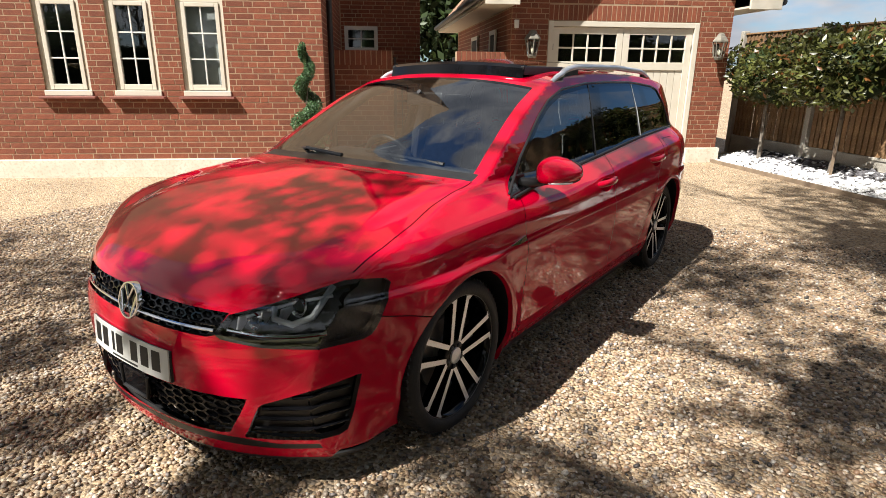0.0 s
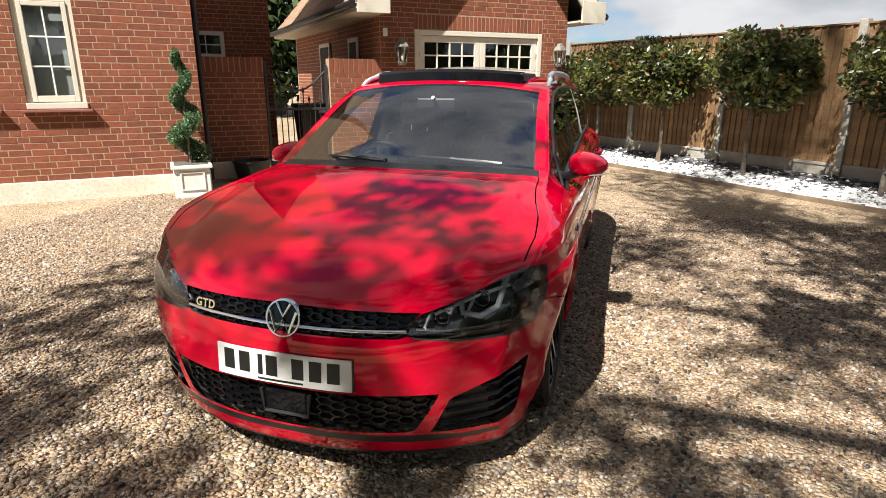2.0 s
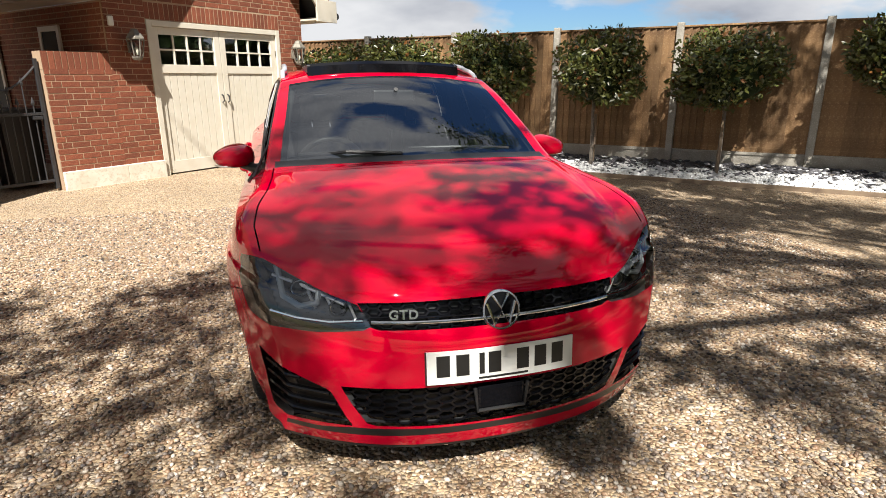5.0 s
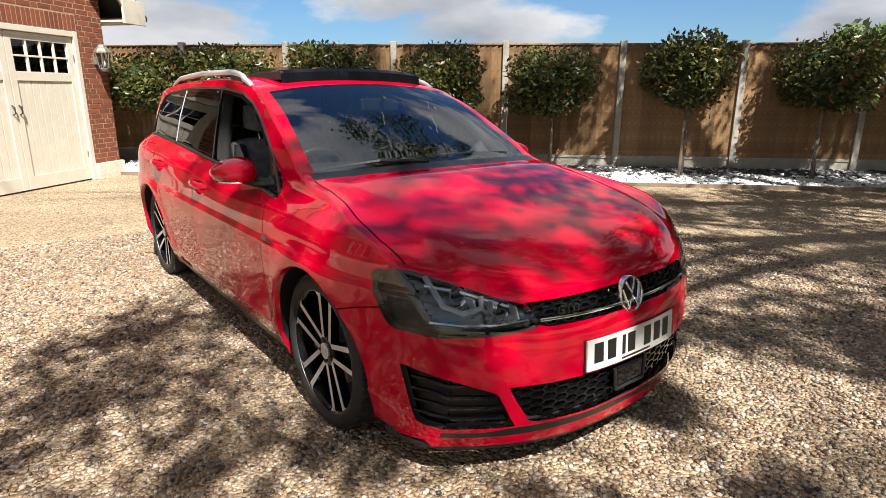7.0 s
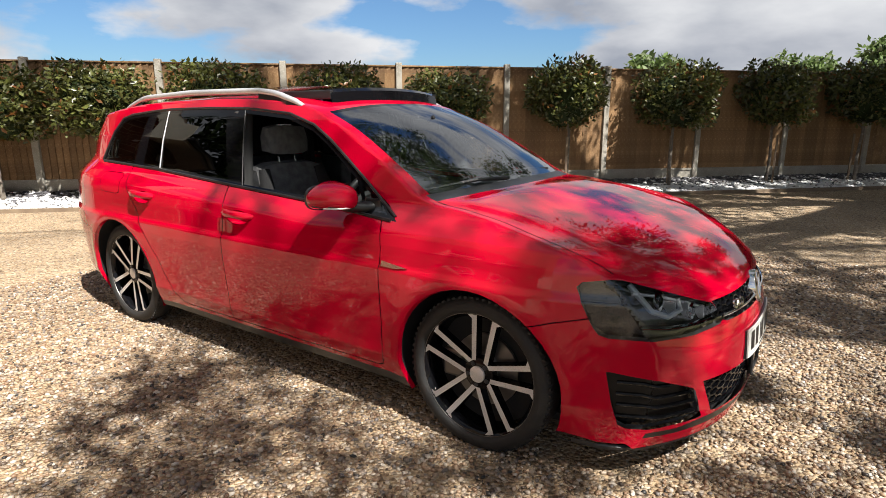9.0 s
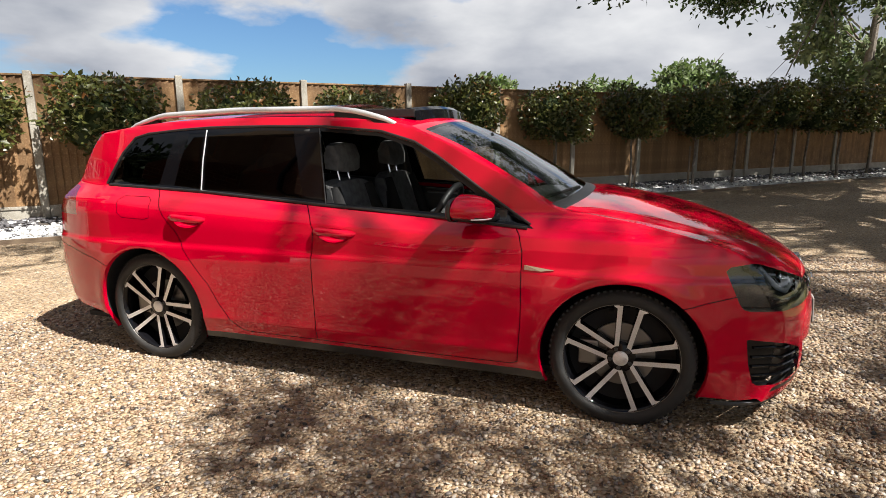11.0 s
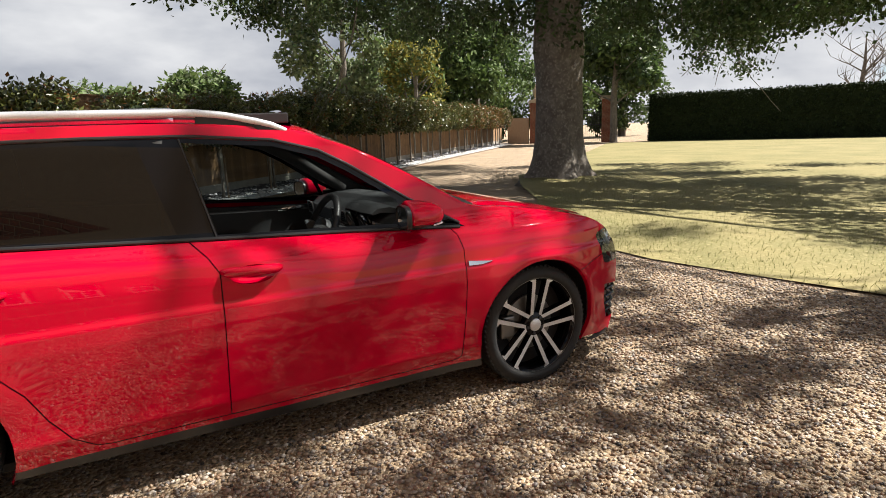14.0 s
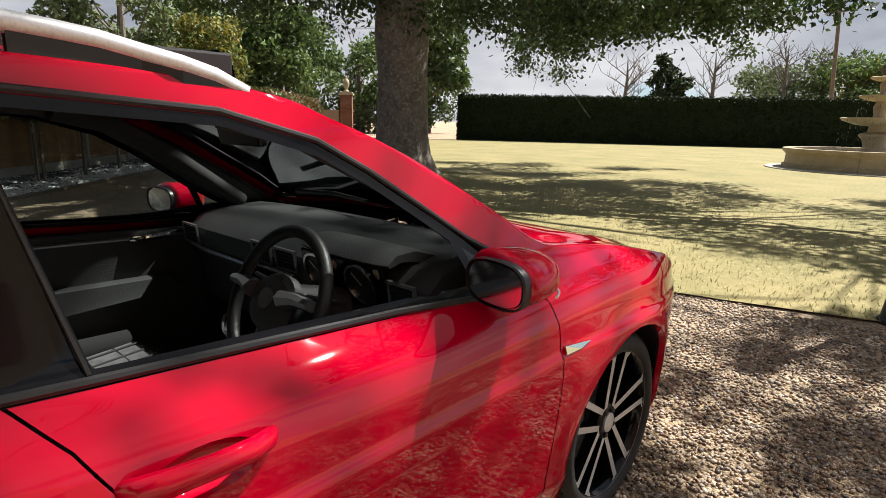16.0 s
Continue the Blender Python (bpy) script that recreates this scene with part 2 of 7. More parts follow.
# ---- mesh tools ----


def part(name, bm, mat, parent=None, label="", smooth=False):
    """Links a bmesh as one mesh object under a thing or part."""
    me = bpy.data.meshes.new(name)
    bm.to_mesh(me)
    bm.free()
    mats = mat if isinstance(mat, (list, tuple)) else [mat]
    for m in mats:
        me.materials.append(m)
    if smooth:
        me.polygons.foreach_set("use_smooth", [True] * len(me.polygons))
        me.set_sharp_from_angle(angle=radians(38))
    ob = new(name, me)
    if parent is not None:
        ob.parent = parent
    if label:
        tagged(ob, label)
    return ob


def thing(name, label, category, group="", kind="", m=None):
    ob = new(name)
    tagged(ob, label, category, group, kind)
    if m is not None:
        ob.matrix_world = m
    return ob


def box(bm, x0, x1, y0, y1, z0, z1, bevel=0.0, m=None):
    """A box, edges rounded off where bevel is given."""
    vs = [bm.verts.new((x, y, z)) for z in (z0, z1) for y in (y0, y1) for x in (x0, x1)]
    fs = [bm.faces.new([vs[i] for i in q]) for q in ((0, 2, 3, 1), (4, 5, 7, 6), (0, 1, 5, 4), (2, 6, 7, 3), (0, 4, 6, 2), (1, 3, 7, 5))]
    if bevel:
        edges = list({e for f in fs for e in f.edges})
        r = bmesh.ops.bevel(bm, geom=edges, offset=bevel, segments=2, affect="EDGES", profile=0.6)
        vs = list({v for f in r["faces"] for v in f.verts} | {v for v in vs if v.is_valid})
    if m is not None:
        bmesh.ops.transform(bm, matrix=m, verts=[v for v in vs if v.is_valid])
    return bm


def boxes(*rows, bevel=0.0):
    bm = bmesh.new()
    for r in rows:
        box(bm, *r, bevel=bevel)
    return bm


def lathe(profile, n=24, bm=None, m=None, cap=True):
    """A turned solid from (radius, height) rows."""
    bm = bm or bmesh.new()
    rings = []
    for r, z in profile:
        rings.append([bm.verts.new((r * math.cos(2 * math.pi * i / n), r * math.sin(2 * math.pi * i / n), z)) for i in range(n)])
    for a, b in zip(rings, rings[1:]):
        for i in range(n):
            bm.faces.new((a[i], a[(i + 1) % n], b[(i + 1) % n], b[i]))
    if cap:
        bm.faces.new(rings[0][::-1])
        bm.faces.new(rings[-1])
    if m is not None:
        bmesh.ops.transform(bm, matrix=m, verts=[v for r in rings for v in r])
    return bm


def tube(points, radii, n=8, bm=None, cap=True):
    """A round bar along points."""
    bm = bm or bmesh.new()
    pts = [Vector(p) for p in points]
    if not isinstance(radii, (list, tuple)):
        radii = [radii] * len(pts)
    rings, side = [], None
    for i, p in enumerate(pts):
        d = (pts[min(i + 1, len(pts) - 1)] - pts[max(i - 1, 0)]).normalized()
        if side is None:
            side = d.cross(Vector((0, 0, 1)) if abs(d.z) < 0.9 else Vector((1, 0, 0))).normalized()
        side = (side - d * side.dot(d)).normalized()
        up = d.cross(side)
        rings.append([bm.verts.new(p + radii[i] * (math.cos(2 * math.pi * k / n) * side + math.sin(2 * math.pi * k / n) * up)) for k in range(n)])
    for a, b in zip(rings, rings[1:]):
        for k in range(n):
            bm.faces.new((a[k], a[(k + 1) % n], b[(k + 1) % n], b[k]))
    if cap:
        bm.faces.new(rings[0][::-1])
        bm.faces.new(rings[-1])
    return bm


def array_mesh(name, verts, faces, mats, idx=None, smooth=False):
    """A mesh from numpy arrays, all faces with the same number of corners."""
    me = bpy.data.meshes.new(name)
    n, k = faces.shape
    me.vertices.add(len(verts))
    me.vertices.foreach_set("co", np.asarray(verts, dtype=np.float32).ravel())
    me.loops.add(n * k)
    me.loops.foreach_set("vertex_index", faces.astype(np.int32).ravel())
    me.polygons.add(n)
    me.polygons.foreach_set("loop_start", np.arange(0, n * k, k, dtype=np.int32))
    for m in mats:
        me.materials.append(m)
    if idx is not None:
        me.polygons.foreach_set("material_index", idx.astype(np.int32))
    if smooth:
        me.polygons.foreach_set("use_smooth", np.ones(n, dtype=bool))
    me.update(calc_edges=True)
    return me


def leaf_mesh(name, centres, size, mats, seed, share=0.0, droop=0.3):
    """Many small folded leaves, one at each centre, facing all ways."""
    rng = np.random.default_rng(seed)
    n = len(centres)
    a = rng.normal(size=(n, 3))
    a[:, 2] -= droop
    a /= np.linalg.norm(a, axis=1)[:, None]
    b = np.cross(a, rng.normal(size=(n, 3)))
    b /= np.linalg.norm(b, axis=1)[:, None]
    c = np.cross(a, b)
    s = size * rng.uniform(0.65, 1.3, (n, 1))
    tip, mid = a * s, a * s * 0.45
    w, f = b * s * 0.26, c * s * 0.07
    v = np.stack([centres, centres + mid + w + f, centres + tip, centres + mid - w + f], axis=1).reshape(-1, 3)
    k = np.arange(n)[:, None] * 4
    faces = np.concatenate([k + np.array([[0, 1, 2]]), k + np.array([[0, 2, 3]])], axis=1).reshape(-1, 3)
    idx = np.repeat((rng.uniform(size=n) < share).astype(int), 2) if len(mats) > 1 else None
    return array_mesh(name, v, faces, mats, idx)


def clump_points(rng, n, blobs):
    """Points near the skins of several blobs (x, y, z, rx, ry, rz)."""
    blobs = np.asarray(blobs, float)
    weight = blobs[:, 3] * blobs[:, 5]
    pick = rng.choice(len(blobs), n, p=weight / weight.sum())
    d = rng.normal(size=(n, 3))
    d /= np.linalg.norm(d, axis=1)[:, None]
    r = 1 - np.abs(rng.normal(0, 0.22, (n, 1)))
    return blobs[pick, :3] + d * r * blobs[pick, 3:]

# ---- ground ----
FACADE = pose(0, 0, 0, 0, 0, 42)
BED = pose(1.23, 7.46, 0, 0, 0, -44.3)


def ground_sheet():
    bm = bmesh.new()
    for q in ((-400, -400), (400, -400), (400, 400), (-400, 400)):
        bm.verts.new((*q, 0))
    bm.faces.new(bm.verts[:])
    tagged(part("ground", bm, GRAVEL), "tan and grey loose gravel drive", "gravel drive", kind="structure")


ground_sheet()

LAWN_EDGE = [(-60, -5.6), (-9, -4.9), (-4, -3.9), (-1.26, -3.12), (-0.3, -2.86), (0.8, -2.62), (1.9, -2.66), (3.4, -3.2), (5.4, -4.7), (7.2, -5.6), (9, -6.8), (11.2, -9.2), (14, -12.6), (26.5, -26.4), (25.2, -29.3), (9, -38.8), (-60, -78)]


def inside(x, y, poly):
    hit = False
    for (x0, y0), (x1, y1) in zip(poly, poly[1:] + poly[:1]):
        if (y0 > y) != (y1 > y) and x < (x1 - x0) * (y - y0) / (y1 - y0) + x0:
            hit = not hit
    return hit


TREE_AT = (7.65, -7.0)


def lawn_height(x, y):
    d = math.hypot(x - TREE_AT[0], y - TREE_AT[1])
    return 0.02 + 0.2 * math.exp(-(d / 1.7) ** 2)


def lawn():
    bm = bmesh.new()
    vs = [bm.verts.new((x, y, 0.0)) for x, y in LAWN_EDGE]
    bm.faces.new(vs)
    bmesh.ops.triangulate(bm, faces=bm.faces[:])
    for _ in range(5):
        long = [e for e in bm.edges if e.calc_length() > 1.0 and -6 < (e.verts[0].co.x + e.verts[1].co.x) / 2 < 16 and (e.verts[0].co.y + e.verts[1].co.y) / 2 > -16 or e.calc_length() > 12]
        bmesh.ops.subdivide_edges(bm, edges=long, cuts=1)
        bmesh.ops.triangulate(bm, faces=bm.faces[:])
    for v in bm.verts:
        v.co.z = lawn_height(v.co.x, v.co.y)
    tagged(part("lawn", bm, LAWN, smooth=True), "dry yellow-green mown lawn with bare patches", "lawn", kind="structure")
    rng = np.random.default_rng(5)
    pts = []
    for _ in range(26000):
        x, y = rng.uniform(-5, 9), -2.4 - 7 * rng.uniform() ** 1.6
        if inside(x, y, LAWN_EDGE):
            pts.append((x, y, lawn_height(x, y)))
    p = np.array(pts)
    n = len(p)
    lean = rng.normal(0, 0.016, (n, 3))
    lean[:, 2] = rng.uniform(0.012, 0.04, n)
    ang = rng.uniform(0, 6.28, n)
    w = np.stack([np.cos(ang), np.sin(ang), 0 * ang], 1) * 0.0035
    v = np.stack([p - w, p + w, p + lean], 1).reshape(-1, 3)
    me = array_mesh("grass", v, np.arange(3 * n).reshape(-1, 3), [GRASS])
    tagged(new("grass", me), "short yellowish grass blades along the lawn edge", "grass", kind="stuff")


lawn()

ICO_V = np.array([(0, 0, -1), (0.72, -0.53, -0.45), (-0.28, -0.85, -0.45), (-0.89, 0, -0.45), (-0.28, 0.85, -0.45), (0.72, 0.53, -0.45), (0.28, -0.85, 0.45), (-0.72, -0.53, 0.45), (-0.72, 0.53, 0.45), (0.28, 0.85, 0.45), (0.89, 0, 0.45), (0, 0, 1)])
ICO_F = np.array([(0, 1, 2), (1, 0, 5), (0, 2, 3), (0, 3, 4), (0, 4, 5), (1, 5, 10), (2, 1, 6), (3, 2, 7), (4, 3, 8), (5, 4, 9), (1, 10, 6), (2, 6, 7), (3, 7, 8), (4, 8, 9), (5, 9, 10), (6, 10, 11), (7, 6, 11), (8, 7, 11), (9, 8, 11), (10, 9, 11)])


def stones(name, pts, size, flat, mats, seed, label, category, share=0.0):
    """Loose rounded stones, one at each point."""
    rng = np.random.default_rng(seed)
    n = len(pts)
    s = size * rng.uniform(0.55, 1.35, (n, 1))
    sc = np.concatenate([s * rng.uniform(0.8, 1.3, (n, 1)), s * rng.uniform(0.6, 1.0, (n, 1)), s * flat * rng.uniform(0.7, 1.2, (n, 1))], 1)
    v = ICO_V[None] * sc[:, None] * rng.uniform(0.8, 1.2, (n, 12, 1))
    a = rng.uniform(0, 6.28, n)
    t = rng.normal(0, 0.25, n)
    ca, sa, ct, st = np.cos(a)[:, None], np.sin(a)[:, None], np.cos(t)[:, None], np.sin(t)[:, None]
    x, y, z = v[..., 0], v[..., 1], v[..., 2]
    x, z = x * ct + z * st, -x * st + z * ct
    v = np.stack([x * ca - y * sa, x * sa + y * ca, z], -1) + pts[:, None]
    faces = (ICO_F[None] + 12 * np.arange(n)[:, None, None]).reshape(-1, 3)
    idx = np.repeat((rng.uniform(size=n) < share).astype(int), 20) if len(mats) > 1 else None
    me = array_mesh(name, v.reshape(-1, 3), faces, mats, idx, smooth=True)
    return tagged(new(name, me), label, category, kind="stuff")


def drive_pebbles():
    rng = np.random.default_rng(11)
    n = 120000
    x, y = rng.uniform(-4.6, 3.6, n), rng.uniform(-2.9, 4.2, n)
    near = (np.abs(x) > 0.7) | (y < -0.6) | (y > 3.4)
    keep = near & (rng.uniform(size=n) < np.clip(1.3 - 0.13 * np.hypot(x * 0.8, y - 0.2), 0.25, 1))
    p = np.stack([x, y, np.full(n, 0.004)], 1)[keep]
    p = np.array([q for q in p if not inside(q[0], q[1], LAWN_EDGE)])
    stones("gravel_pebbles", p, 0.0105, 0.62, [PEBBLE], 12, "loose tan, grey and brown pebbles", "gravel")


drive_pebbles()

# ---- walls of the house and garage, in the facade's own frame ----
L, H, J = 0.213, 0.063, 0.012
BRICK_MESHES = {}


def brick_mesh(length, mat, upright=False):
    key = (round(length, 3), upright)
    if key not in BRICK_MESHES:
        bm = bmesh.new()
        w, h = (H, L) if upright else (length, H)
        box(bm, 0, w, -0.002, 0.02, 0, h, bevel=0.001)
        bmesh.ops.delete(bm, geom=[f for f in bm.faces if f.normal.y > 0.9], context="FACES")
        me = bpy.data.meshes.new("brick")
        bm.to_mesh(me)
        bm.free()
        me.materials.append(mat)
        BRICK_MESHES[key] = me
    return BRICK_MESHES[key]


def lay(a0, a1, z0, z1, holes=()):
    """Brick places (a, z, length) in a bond of stretchers and headers between openings (a0, a1, z0, z1)."""
    rows = []
    z, k = z0, 0
    while z + H <= z1 + 0.02:
        a, i = a0 - (0.0 if k % 2 else 0.16), k
        while a < a1:
            ln = L if (i % 5) else 0.1025
            s, e = max(a, a0), min(a + ln, a1)
            spans = [(s, e)]
            for h0, h1, g0, g1 in holes:
                if z + H > g0 + 0.005 and z < g1 - 0.005:
                    spans = [q for s_, e_ in spans for q in ((s_, min(e_, h0)), (max(s_, h1), e_)) if q[1] - q[0] > 0.02]
            rows += [(s_, z, e_ - s_) for s_, e_ in spans if e_ - s_ > 0.02]
            a += ln + J
            i += 1
        z += H + J
        k += 1
    return rows


def brickwork(parent, rows, place, singles=0, upright=False):
    """Bricks set 14 mm proud of the mortar: some as pieces of their own, the rest joined."""
    rng = random.Random(3)
    order = sorted(rows, key=lambda r: abs(r[1] - 1.0) + 0.2 * abs(r[0] - rows[len(rows) // 2][0]))
    for a, z, ln in order[:singles]:
        ob = new("brick", brick_mesh(ln, BRICK, upright))
        ob.parent = parent
        ob.matrix_basis = place @ pose(a, -rng.random() * 0.002, z)
    rest = order[singles:]
    if rest:
        v, f = [], []
        for a, z, ln in rest:
            w, h = (H, L) if upright else (ln, H)
            y = -0.0015 - rng.random() * 0.001
            c = 0.001
            i = len(v)
            v += [(a, 0.005, z), (a + w, 0.005, z), (a + w, 0.005, z + h), (a, 0.005, z + h), (a + c, y, z + c), (a + w - c, y, z + c), (a + w - c, y, z + h - c), (a + c, y, z + h - c)]
            f += [(i, i + 1, i + 5, i + 4), (i + 1, i + 2, i + 6, i + 5), (i + 2, i + 3, i + 7, i + 6), (i + 3, i, i + 4, i + 7), (i + 4, i + 5, i + 6, i + 7)]
        me = array_mesh("brickwork", np.array(v), np.array(f), [BRICK_JOINED])
        me.polygons.foreach_set("use_smooth", [False] * len(me.polygons))
        ob = new("brickwork", me)
        ob.parent = parent
        ob.matrix_basis = place
        tagged(ob, "orange-red bricks in pale mortar", kind="stuff")


def wall_body(name, label, a0, a1, b0, b1, z0, z1, holes=(), mat=None):
    """A wall with openings cut right through, in facade coordinates."""
    bm = bmesh.new()
    xs = sorted({a0, a1, *[h[0] for h in holes], *[h[1] for h in holes]})
    zs = sorted({z0, z1, *[h[2] for h in holes], *[h[3] for h in holes]})
    for x0, x1 in zip(xs, xs[1:]):
        for g0, g1 in zip(zs, zs[1:]):
            cx, cz = (x0 + x1) / 2, (g0 + g1) / 2
            if not any(h[0] < cx < h[1] and h[2] < cz < h[3] for h in holes):
                box(bm, x0, x1, b0, b1, g0, g1)
    bmesh.ops.remove_doubles(bm, verts=bm.verts[:], dist=0.0005)
    ob = part(name, bm, mat or MORTAR)
    ob.matrix_world = FACADE
    return tagged(ob, label, "wall", kind="structure")


def plinth(name, a0, a1, b, z1=0.24, depth=0.05, parent=None):
    bm = boxes((a0, a1, b - depth, b + 0.02, -0.02, z1), bevel=0.008)
    ob = part(name, bm, PLINTH)
    ob.matrix_world = FACADE
    return tagged(ob, "cream rendered plinth at the foot of the wall", "plinth", kind="structure")


def casement(n, a0, a1, b, z0, z1, curtain=False):
    """A cream window with a fixed top light, a six-pane casement, a stub sill and a tiled sill."""
    w = thing(f"window_{n}", "cream painted casement window with white glazing bars", "window", kind="structure", m=FACADE)
    fr = 0.055
    zt = z0 + 1.17
    bm = boxes((a0, a0 + fr, b + 0.03, b + 0.10, z0 + 0.07, z1), (a1 - fr, a1, b + 0.03, b + 0.10, z0 + 0.07, z1), (a0 + fr, a1 - fr, b + 0.03, b + 0.10, z1 - fr, z1), (a0 + fr, a1 - fr, b + 0.032, b + 0.10, zt, zt + 0.06), bevel=0.006)
    part("window_frame", bm, CREAM, w)
    part("window_sill", boxes((a0 - 0.01, a1 + 0.01, b - 0.02, b + 0.11, z0, z0 + 0.07), bevel=0.008), CREAM, w)
    part("tiled_sill", boxes((a0 - 0.06, a1 + 0.06, b - 0.085, b + 0.03, z0 - 0.035, z0 - 0.004), bevel=0.006), SILL, w, "dark red clay tile sill")
    s0, s1, q0, q1 = a0 + fr + 0.004, a1 - fr - 0.004, z0 + 0.078, zt - 0.004
    sash = part("sash", boxes((s0, s0 + 0.05, b + 0.015, b + 0.07, q0, q1), (s1 - 0.05, s1, b + 0.015, b + 0.07, q0, q1), (s0 + 0.05, s1 - 0.05, b + 0.016, b + 0.07, q0, q0 + 0.07), (s0 + 0.05, s1 - 0.05, b + 0.016, b + 0.07, q1 - 0.05, q1), bevel=0.006), CREAM, w)
    g0, g1, h0, h1 = s0 + 0.05, s1 - 0.05, q0 + 0.07, q1 - 0.05
    bars = [((g0 + g1) / 2 - 0.009, (g0 + g1) / 2 + 0.009, b + 0.03, b + 0.055, h0, h1)]
    for k in (1, 2):
        z = h0 + (h1 - h0) * k / 3
        bars.append((g0, g1, b + 0.032, b + 0.053, z - 0.009, z + 0.009))
    for r in bars:
        part("glazing_bar", boxes(r, bevel=0.003), WHITE, sash)
    for i in range(2):
        for k in range(3):
            x0, z_ = g0 + (g1 - g0) * i / 2, h0 + (h1 - h0) * k / 3
            part("pane", boxes((x0, x0 + (g1 - g0) / 2, b + 0.042, b + 0.046, z_, z_ + (h1 - h0) / 3)), PANE, sash).visible_shadow = False
    part("pane", boxes((a0 + fr, a1 - fr, b + 0.06, b + 0.064, zt + 0.06, z1 - fr)), PANE, w).visible_shadow = False
    if curtain:
        part("blind", boxes((a0 + 0.03, a1 - 0.03, b + 0.2, b + 0.21, z0 + 0.02, z1)), material("grey_blind", (0.42, 0.42, 0.40), 0.9, second=(0.36, 0.36, 0.35), scale=3), w, "pale grey blind behind the glass")


B1 = 5.68
WINS = [(-4.0, -3.43, 1.07, 2.62), (-3.13, -2.56, 1.07, 2.62), (-2.26, -1.67, 1.07, 2.62)]
house = wall_body("wall_house", "orange-red brick house wall with pale mortar joints", -7.0, -0.42, B1, B1 + 0.3, 0.0, 8.0, WINS)
house_rows = lay(-6.2, -0.42, 0.245, 3.1, WINS)
plinth("plinth_house", -7.0, -0.40, B1)
for i, (a0, a1, z0, z1) in enumerate(WINS):
    casement(i + 1, a0, a1, B1, z0, z1, curtain=(i == 2))


def back_box(name, a0, a1, b0, b1, z0, z1, mat, label):
    """A plain closed room behind openings: floor, back and sides."""
    t = 0.05
    bm = boxes((a0, a1, b1, b1 + t, z0, z1), (a0 - t, a0, b0, b1, z0, z1), (a1, a1 + t, b0, b1, z0, z1), (a0, a1, b0, b1, z0 - t, z0), (a0, a1, b0, b1, z1, z1 + t))
    ob = part(name, bm, mat)
    ob.matrix_world = FACADE
    tagged(ob, label, "room", kind="structure")


# the unlit interior is painted as near-black walls
back_box("room_house", -4.9, -0.75, B1 + 0.302, B1 + 3.2, 0.3, 2.8, DARK_FILL, "near-black shell standing for the unlit room behind the house windows")

# return wall of the house and the wing set back
B2 = 9.5
side = wall_body("wall_return", "brick return wall of the house in shade", -0.72, -0.42, B1 + 0.302, B2, 0.0, 8.0)
wing_holes = [(-0.34, 0.30, 1.78, 2.24)]
wing = wall_body("wall_wing", "red brick wing of the house set back behind the gate", -0.418, 1.13, B2, B2 + 0.3, 0.0, 8.0, wing_holes)
wing_rows = lay(-0.40, 1.13, 0.3, 4.2, wing_holes)


def small_window():
    a0, a1, z0, z1 = wing_holes[0]
    w = thing("window_4", "small white window with four panes", "window", kind="structure", m=FACADE)
    part("window_frame", boxes((a0, a0 + 0.07, B2 - 0.01, B2 + 0.07, z0, z1), (a1 - 0.07, a1, B2 - 0.01, B2 + 0.07, z0, z1), (a0 + 0.07, a1 - 0.07, B2 - 0.01, B2 + 0.07, z0, z0 + 0.07), (a0 + 0.07, a1 - 0.07, B2 - 0.01, B2 + 0.07, z1 - 0.07, z1), bevel=0.006), WHITE, w)
    part("glazing_bar", boxes((-0.03, -0.01, B2 + 0.01, B2 + 0.04, z0 + 0.07, z1 - 0.07), bevel=0.003), WHITE, w)
    part("glazing_bar", boxes((a0 + 0.07, a1 - 0.07, B2 + 0.012, B2 + 0.038, 2.0, 2.02), bevel=0.003), WHITE, w)
    part("pane", boxes((a0 + 0.07, a1 - 0.07, B2 + 0.025, B2 + 0.03, z0 + 0.07, z1 - 0.07)), PANE, w).visible_shadow = False
    # near-black sheet painted as the unlit room behind the pane
    part("backing", boxes((a0, a1, B2 + 0.31, B2 + 0.33, z0 - 0.1, z1 + 0.1)), DARK_FILL, w)


small_window()


def downpipe():
    p = tube([(-0.36, B1 + 0.55, 0.05), (-0.36, B1 + 0.55, 5.0)], 0.04, 12)
    ob = part("downpipe", p, BLACK_PLASTIC, smooth=True)
    ob.matrix_world = FACADE
    tagged(ob, "black plastic downpipe on the return wall", "downpipe")


downpipe()

# garden walls each side of the gate
B3 = 6.6


def garden_wall(name, a0, a1, z1=1.72):
    w = wall_body(name, "low brick garden wall with a soldier course on top", a0, a1, B3, B3 + 0.22, 0.0, z1 - 0.23)
    brickwork(w, lay(a0, a1, 0.235, z1 - 0.235), pose(0, B3, 0), singles=120)
    n = int((a1 - a0) / (H + J))
    for i in range(n):
        ob = new("brick", brick_mesh(L, BRICK, True))
        ob.parent = w
        ob.matrix_basis = pose(a0 + i * (a1 - a0) / n, B3, z1 - 0.225)
    cap = part("coping", boxes((a0, a1, B3 + 0.004, B3 + 0.22, z1 - 0.228, z1 - 0.012)), MORTAR, w)
    plinth("plinth_" + name, a0 - 0.0, a1, B3)
    return w


garden_wall("wall_garden_1", -0.415, 0.52)
garden_wall("wall_garden_2", 1.50, 2.33)


